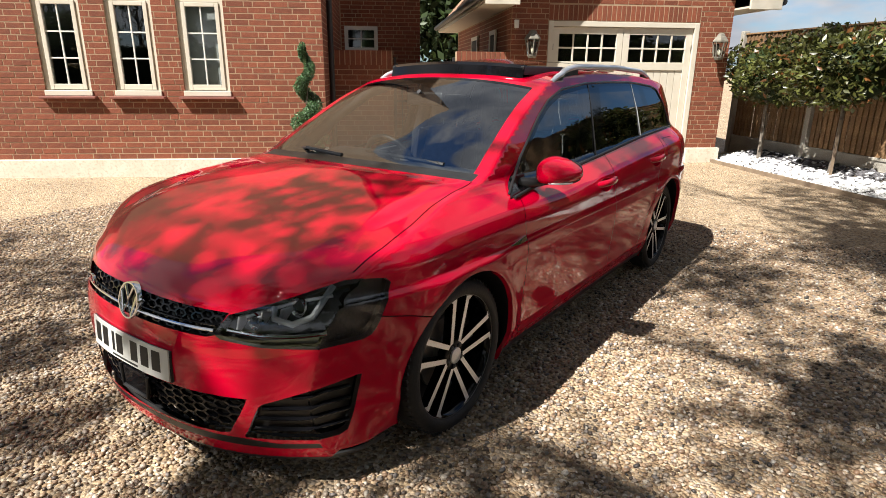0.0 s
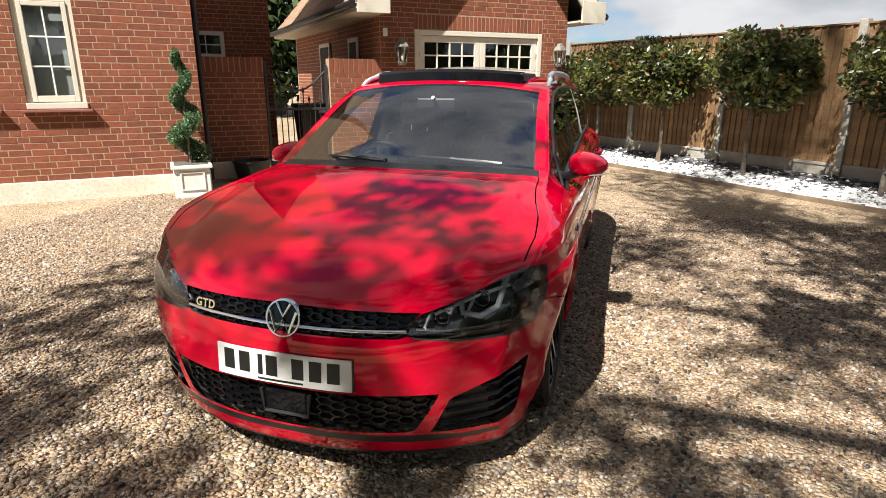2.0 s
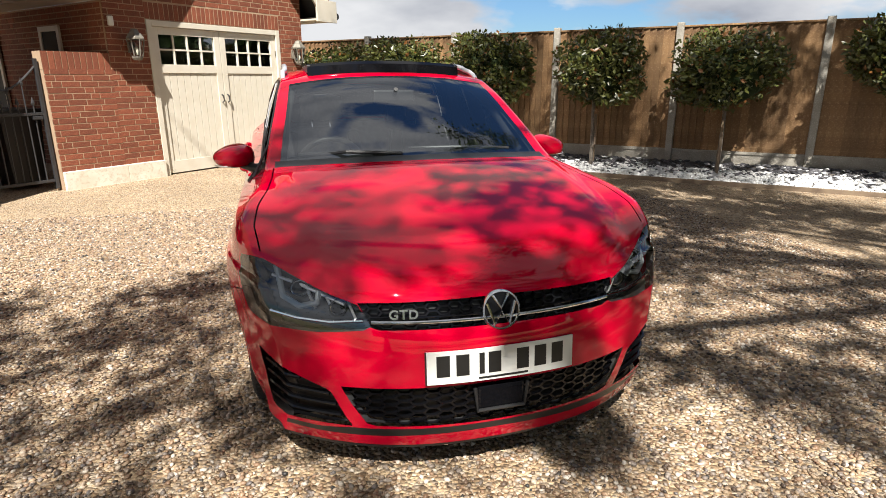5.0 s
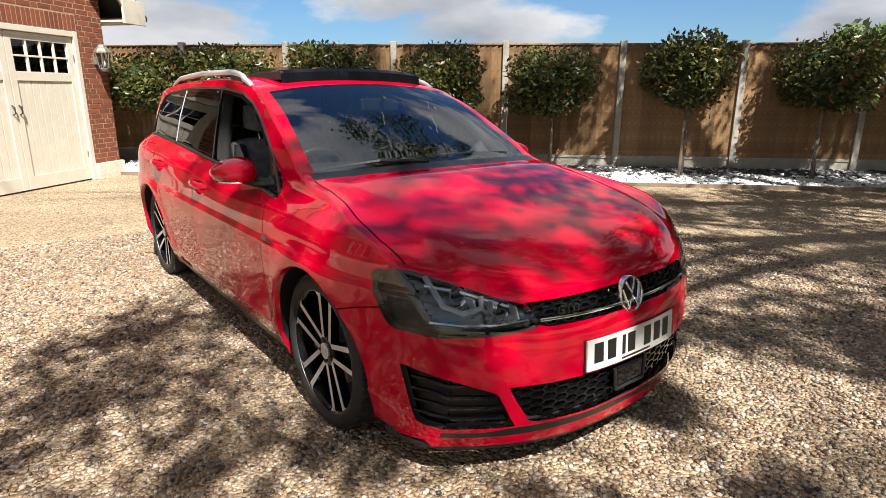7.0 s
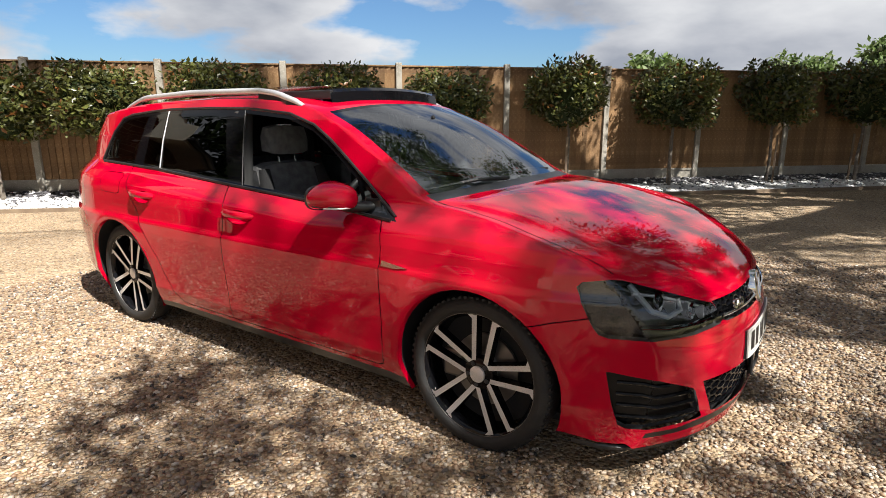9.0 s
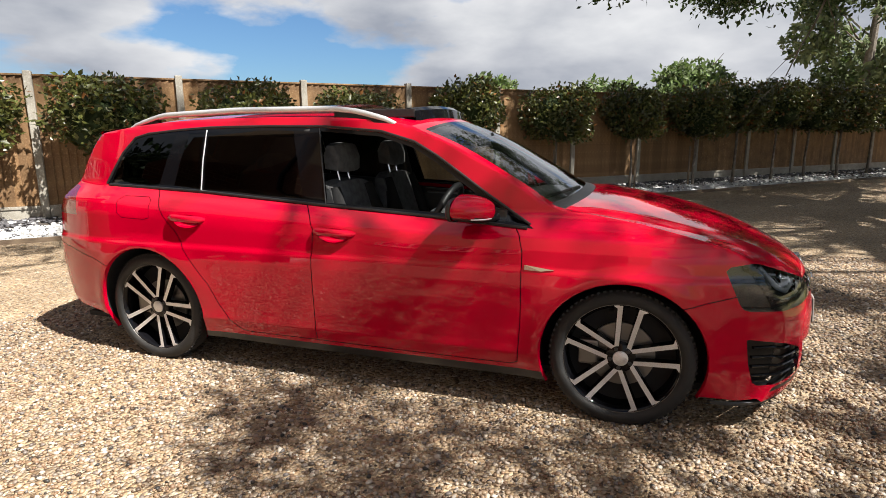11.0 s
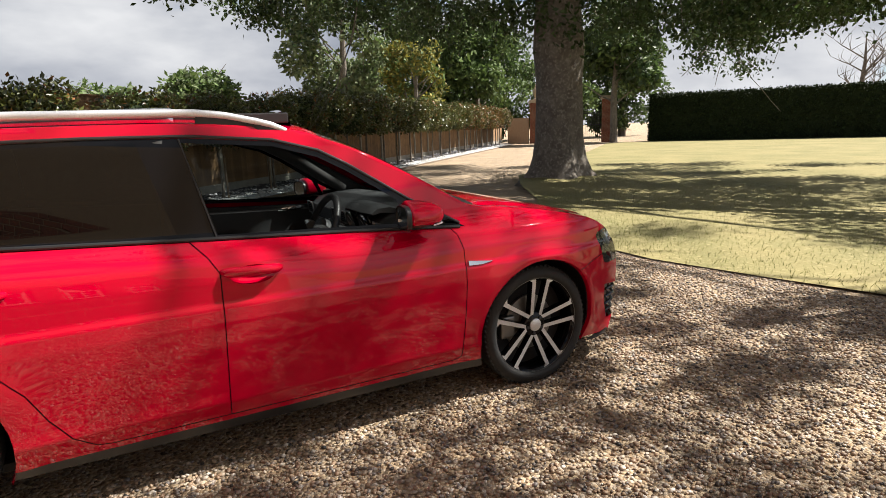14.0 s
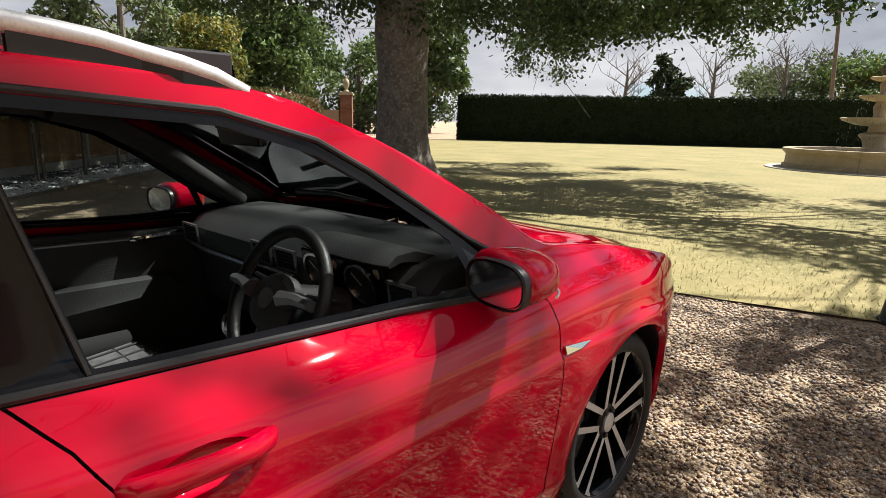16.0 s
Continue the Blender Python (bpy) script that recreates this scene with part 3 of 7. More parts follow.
def iron_gate():
    g = thing("iron_gate", "black wrought iron gate with a dipped top rail between brick walls", "gate", m=FACADE @ pose(0.54, B3 + 0.1, 0))
    w = 0.94
    for x in (0.02, w - 0.02):
        part("stile", boxes((x - 0.02, x + 0.02, -0.02, 0.02, 0.03, 1.62), bevel=0.004), IRON, g)
    for z in (0.12, 0.95):
        part("rail", boxes((0.04, w - 0.04, -0.012, 0.012, z, z + 0.035), bevel=0.003), IRON, g)
    arc = [(0.04 + (w - 0.08) * i / 12, 0, 1.52 - 0.28 * math.sin(math.pi * i / 12)) for i in range(13)]
    part("top_rail", tube(arc, 0.014, 8), IRON, g, smooth=True)
    for i in range(1, 10):
        x = 0.04 + (w - 0.08) * i / 10
        zt = 1.52 - 0.28 * math.sin(math.pi * i / 10) - 0.005 if i % 2 == 0 else 1.12
        bm = tube([(x, 0, 0.13), (x, 0, zt)], 0.009, 6)
        lathe([(0.018, zt - 0.04), (0.022, zt - 0.02), (0.002, zt + 0.05)], 6, bm, Matrix.Translation((x, 0, 0)))
        part("bar", bm, IRON, g)
    part("latch", boxes((w - 0.16, w - 0.05, -0.025, 0.025, 0.9, 0.94), bevel=0.005), IRON, g)


iron_gate()

# garage
GA0, GA1 = 2.33, 5.85
DOOR = (2.90, 5.32, 0.0, 2.17)
garage = wall_body("wall_garage", "red brick garage front with a soldier-course lintel", GA0, GA1, B3, B3 + 0.22, 0.0, 2.95, [DOOR])
garage_rows = lay(GA0, GA1, 0.245, 2.90, [(2.9 - 0.005, 5.325, 0, 2.40), ])
brickwork(garage, [(DOOR[0] + i * 0.0757, 2.18, 0) for i in range(32)], pose(0, B3, 0), singles=32, upright=True)
plinth("plinth_garage_1", 2.332, 2.90, B3)
plinth("plinth_garage_2", 5.32, 5.90, B3)


def gable():
    """The brick triangle over the door and the tiled roof behind it."""
    top, mid = 5.0, (GA0 + GA1) / 2
    bm = bmesh.new()
    for y in (B3, B3 + 0.22):
        bm.faces.new([bm.verts.new(p) for p in ((GA0, y, 2.95), (GA1, y, 2.95), (mid, y, top - 0.35))])
    ob = part("gable_wall", bm, MORTAR)
    ob.matrix_world = FACADE
    tagged(ob, "brick gable of the garage", "wall", kind="structure")
    rows = []
    for a, z, ln in lay(GA0, GA1, 2.96, top - 0.4):
        half = (GA1 - GA0) / 2 * (1 - (z + H - 2.95) / (top - 0.35 - 2.95))
        if a > mid - half and a + ln < mid + half:
            rows.append((a, z, ln))
    brickwork(ob, rows, pose(0, B3, 0))
    roof = thing("garage_roof", "pitched garage roof of weathered brown clay tiles", "roof", kind="structure", m=FACADE)
    run, rise = (GA1 - GA0) / 2 + 0.5, 2.55
    slope = math.hypot(run, rise)
    for sgn in (-1, 1):
        v, f = [], []
        rng = random.Random(4)
        for i in range(26):
            for k in range(40):
                u0, u1 = i * slope / 26, (i + 1.25) * slope / 26
                y0 = B3 - 0.42 + k * 0.17 + (0.085 if i % 2 else 0)
                lift = 0.012 + rng.random() * 0.006
                q = []
                for u, dz in ((u0, lift), (u1, 0.0)):
                    x = mid + sgn * (run - u * run / slope)
                    z = 2.48 + u * rise / slope + dz
                    q.append((x, z))
                j = len(v)
                v += [(q[0][0], y0, q[0][1]), (q[0][0], y0 + 0.165, q[0][1]), (q[1][0], y0 + 0.165, q[1][1]), (q[1][0], y0, q[1][1]), (q[0][0], y0, q[0][1] - 0.016), (q[0][0], y0 + 0.165, q[0][1] - 0.016)]
                f += [(j, j + 1, j + 2, j + 3), (j, j + 4, j + 5, j + 1)]
        ob = new("tiles", array_mesh("tiles", np.array(v), np.array(f), [TILE]))
        ob.parent = roof
        tagged(ob, "rows of lapped clay tiles", kind="stuff")
        bm = bmesh.new()
        for y in (B3 - 0.40, B3 + 6.6):
            bm.verts.new((mid + sgn * run, y, 2.44))
            bm.verts.new((mid, y, 2.44 + rise))
        vv = bm.verts[:]
        bm.faces.new((vv[0], vv[1], vv[3], vv[2]))
        part("underlay", bm, DARK_FILL, roof)
        # eaves: soffit, fascia, gutter, and the boxed end in front
        x0, x1 = (mid + sgn * (run - 0.02), mid + sgn * (run - 0.5))
        lo, hi = min(x0, x1), max(x0, x1)
        part("soffit", boxes((lo, hi, B3 - 0.38, B3 + 6.6, 2.36, 2.39), bevel=0.004), CREAM, roof)
        part("fascia", boxes((x0 - 0.012, x0 + 0.012, B3 - 0.38, B3 + 6.6, 2.391, 2.50), bevel=0.004), CREAM, roof)
        g = lathe([(0.055, 0), (0.055, 7.0)], 12)
        bmesh.ops.transform(g, matrix=Matrix.Translation((x0 + sgn * 0.065, B3 - 0.38, 2.46)) @ Matrix.Rotation(radians(-90), 4, "X"), verts=g.verts[:])
        part("gutter", g, BLACK_PLASTIC, roof, smooth=True)
        part("box_end", boxes((lo, hi + 0.02, B3 - 0.42, B3 - 0.381, 2.34, 2.70), bevel=0.006), CREAM, roof, "cream boxed end of the eaves")
        bm = bmesh.new()
        for y in (B3 - 0.41, B3 - 0.375):
            bm.faces.new([bm.verts.new(p) for p in ((mid + sgn * (run + 0.02), y, 2.46), (mid, y, 2.46 + rise), (mid, y, 2.24 + rise), (mid + sgn * (run - 0.4), y, 2.46))])
        part("bargeboard", bm, CREAM, roof)


gable()
garage_side = wall_body("wall_garage_side", "brick side wall of the garage in shade", GA0, GA0 + 0.22, B3 + 0.222, B3 + 6.4, 0.0, 2.36)
wall_body("wall_garage_far", "brick far side of the garage", GA1 - 0.22, GA1, B3 + 0.222, B3 + 6.4, 0.0, 2.36)
wall_body("wall_garage_back", "brick back of the garage", GA0 + 0.221, GA1 - 0.221, B3 + 6.2, B3 + 6.4, 0.0, 2.36)


def side_brickwork():
    turn = pose(GA0, 0, 0, 0, 0, -90)
    rows = lay(-B3 - 6.3, -B3 - 0.05, 0.1, 2.32)
    brickwork(garage_side, rows, turn)
    turn2 = pose(-0.42, 0, 0, 0, 0, 90)
    brickwork(side, lay(B1 + 0.02, B2, 0.245, 3.6), turn2)
    for y, w in ((B3 + 1.1, 0.5), (B3 + 3.0, 0.75)):
        d = thing("side_door", "cream framed door in the garage side wall", "door", m=FACADE)
        part("door_frame", boxes((GA0 - 0.05, GA0 - 0.016, y, y + 0.07, 0, 2.1), (GA0 - 0.05, GA0 - 0.016, y + w, y + w + 0.07, 0, 2.1), (GA0 - 0.05, GA0 - 0.016, y + 0.07, y + w, 2.03, 2.1), bevel=0.004), CREAM, d)
        part("panel", boxes((GA0 - 0.035, GA0 - 0.016, y + 0.07, y + w, 0.02, 2.03), bevel=0.003), DARK_FILL, d)


side_brickwork()


def garage_door(a0, a1, hinge):
    d = thing("garage_door", "cream boarded garage door with eight small panes on top", "garage door", "pair of garage doors", m=FACADE)
    b = B3 + 0.03
    zt = 2.085
    st = 0.1
    part("stile", boxes((a0, a0 + st, b, b + 0.05, 0.02, zt), bevel=0.005), CREAM, d)
    part("stile", boxes((a1 - st, a1, b, b + 0.05, 0.02, zt), bevel=0.005), CREAM, d)
    part("rail", boxes((a0 + st, a1 - st, b + 0.002, b + 0.05, zt - 0.1, zt), bevel=0.004), CREAM, d)
    part("rail", boxes((a0 + st, a1 - st, b + 0.002, b + 0.05, 1.46, 1.58), bevel=0.004), CREAM, d)
    part("rail", boxes((a0 + st, a1 - st, b + 0.002, b + 0.05, 0.02, 0.2), bevel=0.004), CREAM, d)
    n = 8
    for i in range(n):
        x0, x1 = a0 + st + (a1 - a0 - 2 * st) * i / n, a0 + st + (a1 - a0 - 2 * st) * (i + 1) / n
        part("board", boxes((x0 + 0.003, x1 - 0.003, b + 0.018, b + 0.045, 0.2, 1.46), bevel=0.004), CREAM, d)
    # near-black sheet paints the shade in the gaps between boards
    part("backing", boxes((a0 + st, a1 - st, b + 0.046, b + 0.05, 0.2, 1.46)), DARK_FILL, d)
    z0, z1 = 1.58, zt - 0.1
    for k in range(1, 4):
        x = a0 + st + (a1 - a0 - 2 * st) * k / 4
        part("glazing_bar", boxes((x - 0.012, x + 0.012, b + 0.008, b + 0.04, z0, z1), bevel=0.003), CREAM, d)
    zm = (z0 + z1) / 2
    part("glazing_bar", boxes((a0 + st, a1 - st, b + 0.01, b + 0.038, zm - 0.012, zm + 0.012), bevel=0.003), CREAM, d)
    for i in range(4):
        for k in range(2):
            x0, w = a0 + st + (a1 - a0 - 2 * st) * i / 4, (a1 - a0 - 2 * st) / 4
            part("pane", boxes((x0, x0 + w, b + 0.024, b + 0.028, z0 + k * (z1 - z0) / 2, z0 + (k + 1) * (z1 - z0) / 2)), PANE, d).visible_shadow = False
    hx = a1 - 0.05 if hinge < 0 else a0 + 0.05
    part("handle", tube([(hx, b - 0.0, 1.02), (hx, b - 0.04, 1.04), (hx, b - 0.04, 1.12), (hx, b, 1.14)], 0.009, 8), IRON, d, "black iron pull handle", smooth=True)
    for z in (0.35, 1.75):
        xx = a0 if hinge < 0 else a1 - 0.012
        part("hinge", boxes((xx, xx + 0.012, b - 0.012, b, z, z + 0.09), bevel=0.003), LEAD, d)


garage_door(2.985, 4.105, -1)
garage_door(4.112, 5.235, 1)


def garage_frame():
    f = part("door_1", boxes((2.902, 2.98, B3 - 0.01, B3 + 0.1, 0, 2.168), (5.24, 5.318, B3 - 0.01, B3 + 0.1, 0, 2.168), (2.98, 5.24, B3 - 0.008, B3 + 0.1, 2.09, 2.166), bevel=0.006), CREAM)
    f.matrix_world = FACADE
    tagged(f, "cream painted frame of the garage doorway", "door frame", kind="structure")


garage_frame()
# garage darkness comes from the near-black colour of this shell
back_box("room_garage", GA0 + 0.25, GA1 - 0.25, B3 + 0.23, B3 + 5.9, 0.06, 2.30, DARK_FILL, "near-black shell standing for the unlit inside of the garage")


def lantern(a):
    l = thing("wall_lantern", "old grey metal wall lantern with clear glass", "lantern", "lanterns beside the garage door", m=FACADE @ pose(a, B3 - 0.16, 1.62))
    part("base_plate", lathe([(0.055, 0.0), (0.075, 0.03), (0.075, 0.05)], 6), LEAD, l)
    for k in range(6):
        t = 2 * math.pi * (k + 0.5) / 6
        part("corner_bar", tube([(0.07 * math.cos(t), 0.07 * math.sin(t), 0.05), (0.105 * math.cos(t), 0.105 * math.sin(t), 0.27)], 0.009, 6), LEAD, l)
    part("glass", lathe([(0.066, 0.05), (0.1, 0.27)], 6, cap=False), PANE, l).visible_shadow = False
    part("hood", lathe([(0.125, 0.265), (0.125, 0.285), (0.085, 0.34), (0.07, 0.35), (0.055, 0.385), (0.02, 0.40)], 6), LEAD, l)
    part("bulb", lathe([(0.012, 0.07), (0.03, 0.12), (0.022, 0.16), (0.003, 0.175)], 12), material("bulb_glass", (0.8, 0.76, 0.62), 0.2), l, smooth=True)
    part("bracket", boxes((-0.03, 0.03, 0.06, 0.165, 0.10, 0.24), bevel=0.01), LEAD, l)


lantern(2.62)
lantern(5.60)


def alarm_box():
    ob = part("alarm_box", boxes((2.36, 2.43, B3 - 0.05, B3 - 0.012, 2.05, 2.17), bevel=0.01), WHITE)
    ob.matrix_world = FACADE
    tagged(ob, "small white sensor box on the garage side wall", "sensor")


alarm_box()

# ---- topiary and pots by the house corner ----


def planter():
    p = thing("planter", "white square lead-style planter with framed panels", "planter", m=FACADE @ pose(-0.63, 5.39, 0))
    w, h = 0.215, 0.40
    part("body", boxes((-w + 0.015, w - 0.015, -w + 0.015, w - 0.015, 0.03, h - 0.03), bevel=0.006), WHITE, p)
    part("rim", boxes((-w - 0.02, w + 0.02, -w - 0.02, w + 0.02, h - 0.045, h), bevel=0.01), WHITE, p)
    part("foot", boxes((-w, w, -w, w, 0, 0.04), bevel=0.008), WHITE, p)
    for r in range(4):
        bm = boxes((-0.14, 0.14, -w + 0.002, -w + 0.016, 0.30, 0.318), (-0.14, 0.14, -w + 0.002, -w + 0.016, 0.09, 0.108), (-0.14, -0.122, -w + 0.002, -w + 0.016, 0.108, 0.30), (0.122, 0.14, -w + 0.002, -w + 0.016, 0.108, 0.30), bevel=0.004)
        bmesh.ops.transform(bm, matrix=Matrix.Rotation(math.pi / 2 * r, 4, "Z"), verts=bm.verts[:])
        part("panel_moulding", bm, WHITE, p)
    part("soil", boxes((-w + 0.02, w - 0.02, -w + 0.02, w - 0.02, h - 0.03, h + 0.004)), SOIL, p)


planter()


def spiral_topiary():
    t = thing("spiral_topiary", "clipped green box topiary in a spiral on a thin stem", "topiary", m=FACADE @ pose(-0.63, 5.39, 0.40))
    part("stem", tube([(0, 0, -0.02), (0, 0, 1.3)], 0.014, 8), BARK, t)
    rng = np.random.default_rng(8)
    u = rng.uniform(0, 1, 9000)
    ang = u * 2 * math.pi * 2.6
    r = 0.105 * (1 - u) + 0.03
    thick = 0.095 * (1 - u) + 0.04
    d = rng.normal(size=(9000, 3))
    d /= np.linalg.norm(d, axis=1)[:, None]
    c = np.stack([r * np.cos(ang), r * np.sin(ang), 0.1 + 1.22 * u], 1) + d * thick[:, None] * np.array([1, 1, 0.8])
    ob = new("foliage", leaf_mesh("foliage", c, 0.028, [LEAF_BOX], 9))
    ob.parent = t
    # dark spiral filler, painted as the shade deep between the box leaves
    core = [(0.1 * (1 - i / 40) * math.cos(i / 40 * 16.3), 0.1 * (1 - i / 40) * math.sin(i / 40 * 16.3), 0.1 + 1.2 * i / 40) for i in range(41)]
    part("core", tube(core, [0.075 * (1 - i / 40) + 0.025 for i in range(41)], 10), LEAF_HEDGE_AND_CORE, t, smooth=True)


spiral_topiary()


def black_pot():
    p = thing("black_pot", "black plastic tub beside the gate", "plant pot", m=FACADE @ pose(0.2, 6.25, 0))
    part("tub", lathe([(0.20, 0), (0.255, 0.26), (0.27, 0.265), (0.27, 0.29), (0.245, 0.29), (0.235, 0.22)], 28, cap=True), BLACK_PLASTIC, p, smooth=True)
    part("soil", lathe([(0.235, 0.2), (0.235, 0.235)], 24), SOIL, p)


black_pot()


def wheelie_bin():
    b = thing("wheelie_bin", "dark grey wheeled bin behind the gate", "bin", m=FACADE @ pose(1.35, 7.35, 0))
    bm = bmesh.new()
    box(bm, -0.24, 0.24, -0.28, 0.28, 0.05, 0.95, bevel=0.02)
    for v in bm.verts:
        k = 0.78 + 0.22 * v.co.z / 0.95
        v.co.x *= k
        v.co.y *= k
    part("body", bm, BLACK_PLASTIC, b)
    part("lid", boxes((-0.27, 0.27, -0.32, 0.31, 0.955, 1.02), bevel=0.02), BLACK_PLASTIC, b)
    part("wheel", lathe([(0.1, -0.03), (0.1, 0.03)], 16, m=Matrix.Translation((-0.2, 0.24, 0.1)) @ Matrix.Rotation(radians(90), 4, "Y")), BLACK_PLASTIC, b)
    part("wheel", lathe([(0.1, -0.03), (0.1, 0.03)], 16, m=Matrix.Translation((0.2, 0.24, 0.1)) @ Matrix.Rotation(radians(90), 4, "Y")), BLACK_PLASTIC, b)


wheelie_bin()

# ---- planting bed and fence ----
BED_LEN, BED_W = 45.0, 1.15


def bed():
    bm = bmesh.new()
    n = 60
    rows = []
    for i in range(n + 1):
        s = -2.3 + (BED_LEN + 2.3) * i / n
        rows.append([bm.verts.new((s, d, z)) for d, z in ((0.03, 0.012), (0.3, 0.03), (0.7, 0.09), (1.1, 0.15), (1.3, 0.15), (1.3, -0.05))])
    for a, b in zip(rows, rows[1:]):
        for k in range(5):
            bm.faces.new((a[k], b[k], b[k + 1], a[k + 1]))
    ob = part("planting_bed", bm, SOIL, smooth=True)
    ob.matrix_world = BED
    tagged(ob, "dark soil bed with white stones and slate chips along the fence", "flower bed", kind="structure")
    edge = part("bed_edging", boxes((-2.3, BED_LEN, -0.02, 0.025, -0.02, 0.055), bevel=0.004), POLE_WOOD)
    edge.matrix_world = BED
    tagged(edge, "dark timber edging board of the bed", "edging", kind="structure")
    rng = np.random.default_rng(21)

    def scatter(k, far, d0, d1, power):
        s = -2.2 + far * rng.uniform(size=k)
        d = d0 + (d1 - d0) * rng.uniform(size=k) ** power
        z = np.interp(d, [0.03, 0.3, 0.7, 1.1], [0.012, 0.03, 0.09, 0.15]) + 0.012
        return np.stack([s, d, z], 1)

    white = stones("white_stones", np.concatenate([scatter(8500, 20, 0.05, 0.72, 0.9), scatter(4500, 44, 0.05, 0.6, 0.9)]), 0.034, 0.6, [SPAR, SLATE], 22, "white spar stones strewn along the bed", "stones", share=0.06)
    white.matrix_world = BED
    dark = stones("slate_chips", np.concatenate([scatter(3800, 20, 0.45, 1.1, 0.8), scatter(3000, 44, 0.5, 1.1, 0.8)]), 0.045, 0.35, [SLATE, SPAR], 23, "dark slate chips strewn under the trees", "stones", share=0.12)
    dark.matrix_world = BED


bed()


def fence():
    f = thing("fence", "brown feather-edge board fence between concrete posts", "fence", kind="structure", m=BED)
    bay = 1.862
    first = 2.5 - 3 * bay
    post_me, board_me = None, None
    rest_v, rest_f = [], []
    rng = random.Random(6)
    for k in range(26):
        s = first + k * bay
        if post_me is None:
            bm = bmesh.new()
            box(bm, -0.05, 0.05, BED_W - 0.02, BED_W + 0.09, -0.05, 2.15, bevel=0.012)
            ob = part("post", bm, CONCRETE, f)
            post_me = ob.data
        else:
            ob = new("post", post_me)
            ob.parent = f
        ob.matrix_basis = pose(s, 0, 0)
        bm = boxes((s + 0.052, s + bay - 0.052, BED_W + 0.022, BED_W + 0.06, 0.0, 0.33), (s + 0.052, s + bay - 0.052, BED_W + 0.008, BED_W + 0.021, 0.29, 0.33), (s + 0.052, s + bay - 0.052, BED_W + 0.008, BED_W + 0.021, 0.13, 0.16), bevel=0.004)
        part("gravel_board", bm, CONCRETE, f)
        part("capping", boxes((s + 0.052, s + bay - 0.052, BED_W + 0.01, BED_W + 0.075, 2.085, 2.11), bevel=0.004), TIMBER, f)
        n = 18
        w = (bay - 0.104) / n
        for i in range(n):
            x = s + 0.052 + i * w
            dy = rng.random() * 0.006
            if k < 9:
                if board_me is None:
                    bm = bmesh.new()
                    vs = [bm.verts.new(p) for p in ((0, 0.02, 0), (w + 0.012, 0.006, 0), (w + 0.012, 0.0, 0), (0, 0.014, 0), (0, 0.02, 1.755), (w + 0.012, 0.006, 1.755), (w + 0.012, -0.008, 1.755), (0, 0.014, 1.755))]
                    vs[2].co.y = -0.008
                    for q in ((3, 2, 6, 7), (1, 5, 6, 2), (0, 3, 7, 4), (4, 7, 6, 5), (0, 4, 5, 1)):
                        bm.faces.new([vs[j] for j in q])
                    bmesh.ops.recalc_face_normals(bm, faces=bm.faces[:])
                    ob = part("board", bm, TIMBER, f)
                    board_me = ob.data
                else:
                    ob = new("board", board_me)
                    ob.parent = f
                ob.matrix_basis = pose(x, BED_W + 0.026 + dy, 0.332)
            else:
                j = len(rest_v)
                y = BED_W + 0.03 + dy
                rest_v += [(x, y + 0.014, 0.332), (x + w, y - 0.006, 0.332), (x + w, y - 0.006, 2.087), (x, y + 0.014, 2.087), (x + w, y + 0.016, 0.332), (x + w, y + 0.016, 2.087)]
                rest_f += [(j, j + 1, j + 2, j + 3), (j + 1, j + 4, j + 5, j + 2)]
    ob = new("boards", array_mesh("boards", np.array(rest_v), np.array(rest_f), [TIMBER_JOINED]))
    ob.parent = f
    tagged(ob, "further fence boards", kind="stuff")


fence()

# ---- lollipop laurels ----


def laurel_kinds():
    made = []
    for k in range(4):
        rng = np.random.default_rng(40 + k)
        blobs = [(0, 0, 1.66, 0.66, 0.62, 0.56)]
        for _ in range(12):
            a = rng.uniform(0, 6.28)
            z = rng.uniform(-0.33, 0.38)
            r = 0.46 * math.sqrt(max(0.2, 1 - (z / 0.6) ** 2))
            blobs.append((r * math.cos(a), r * math.sin(a), 1.66 + z, 0.34, 0.32, 0.29))
        c = clump_points(rng, 5200, blobs)
        spikes = []
        for _ in range(34):
            a, z = rng.uniform(0, 6.28), rng.uniform(0.1, 0.6)
            r = rng.uniform(0.1, 0.6) * (1.1 - z)
            base = np.array([r * math.cos(a), r * math.sin(a), 1.62 + z * 0.75])
            for q in range(7):
                spikes.append(base + np.array([0.015 * q * math.cos(a), 0.015 * q * math.sin(a), 0.04 * q]))
        c = np.concatenate([c, np.array(spikes)])
        made.append(leaf_mesh("crown", c, 0.088, [LEAF, LEAF_RED], 50 + k, share=0.07 if k < 3 else 0.4, droop=-0.25))
    return made


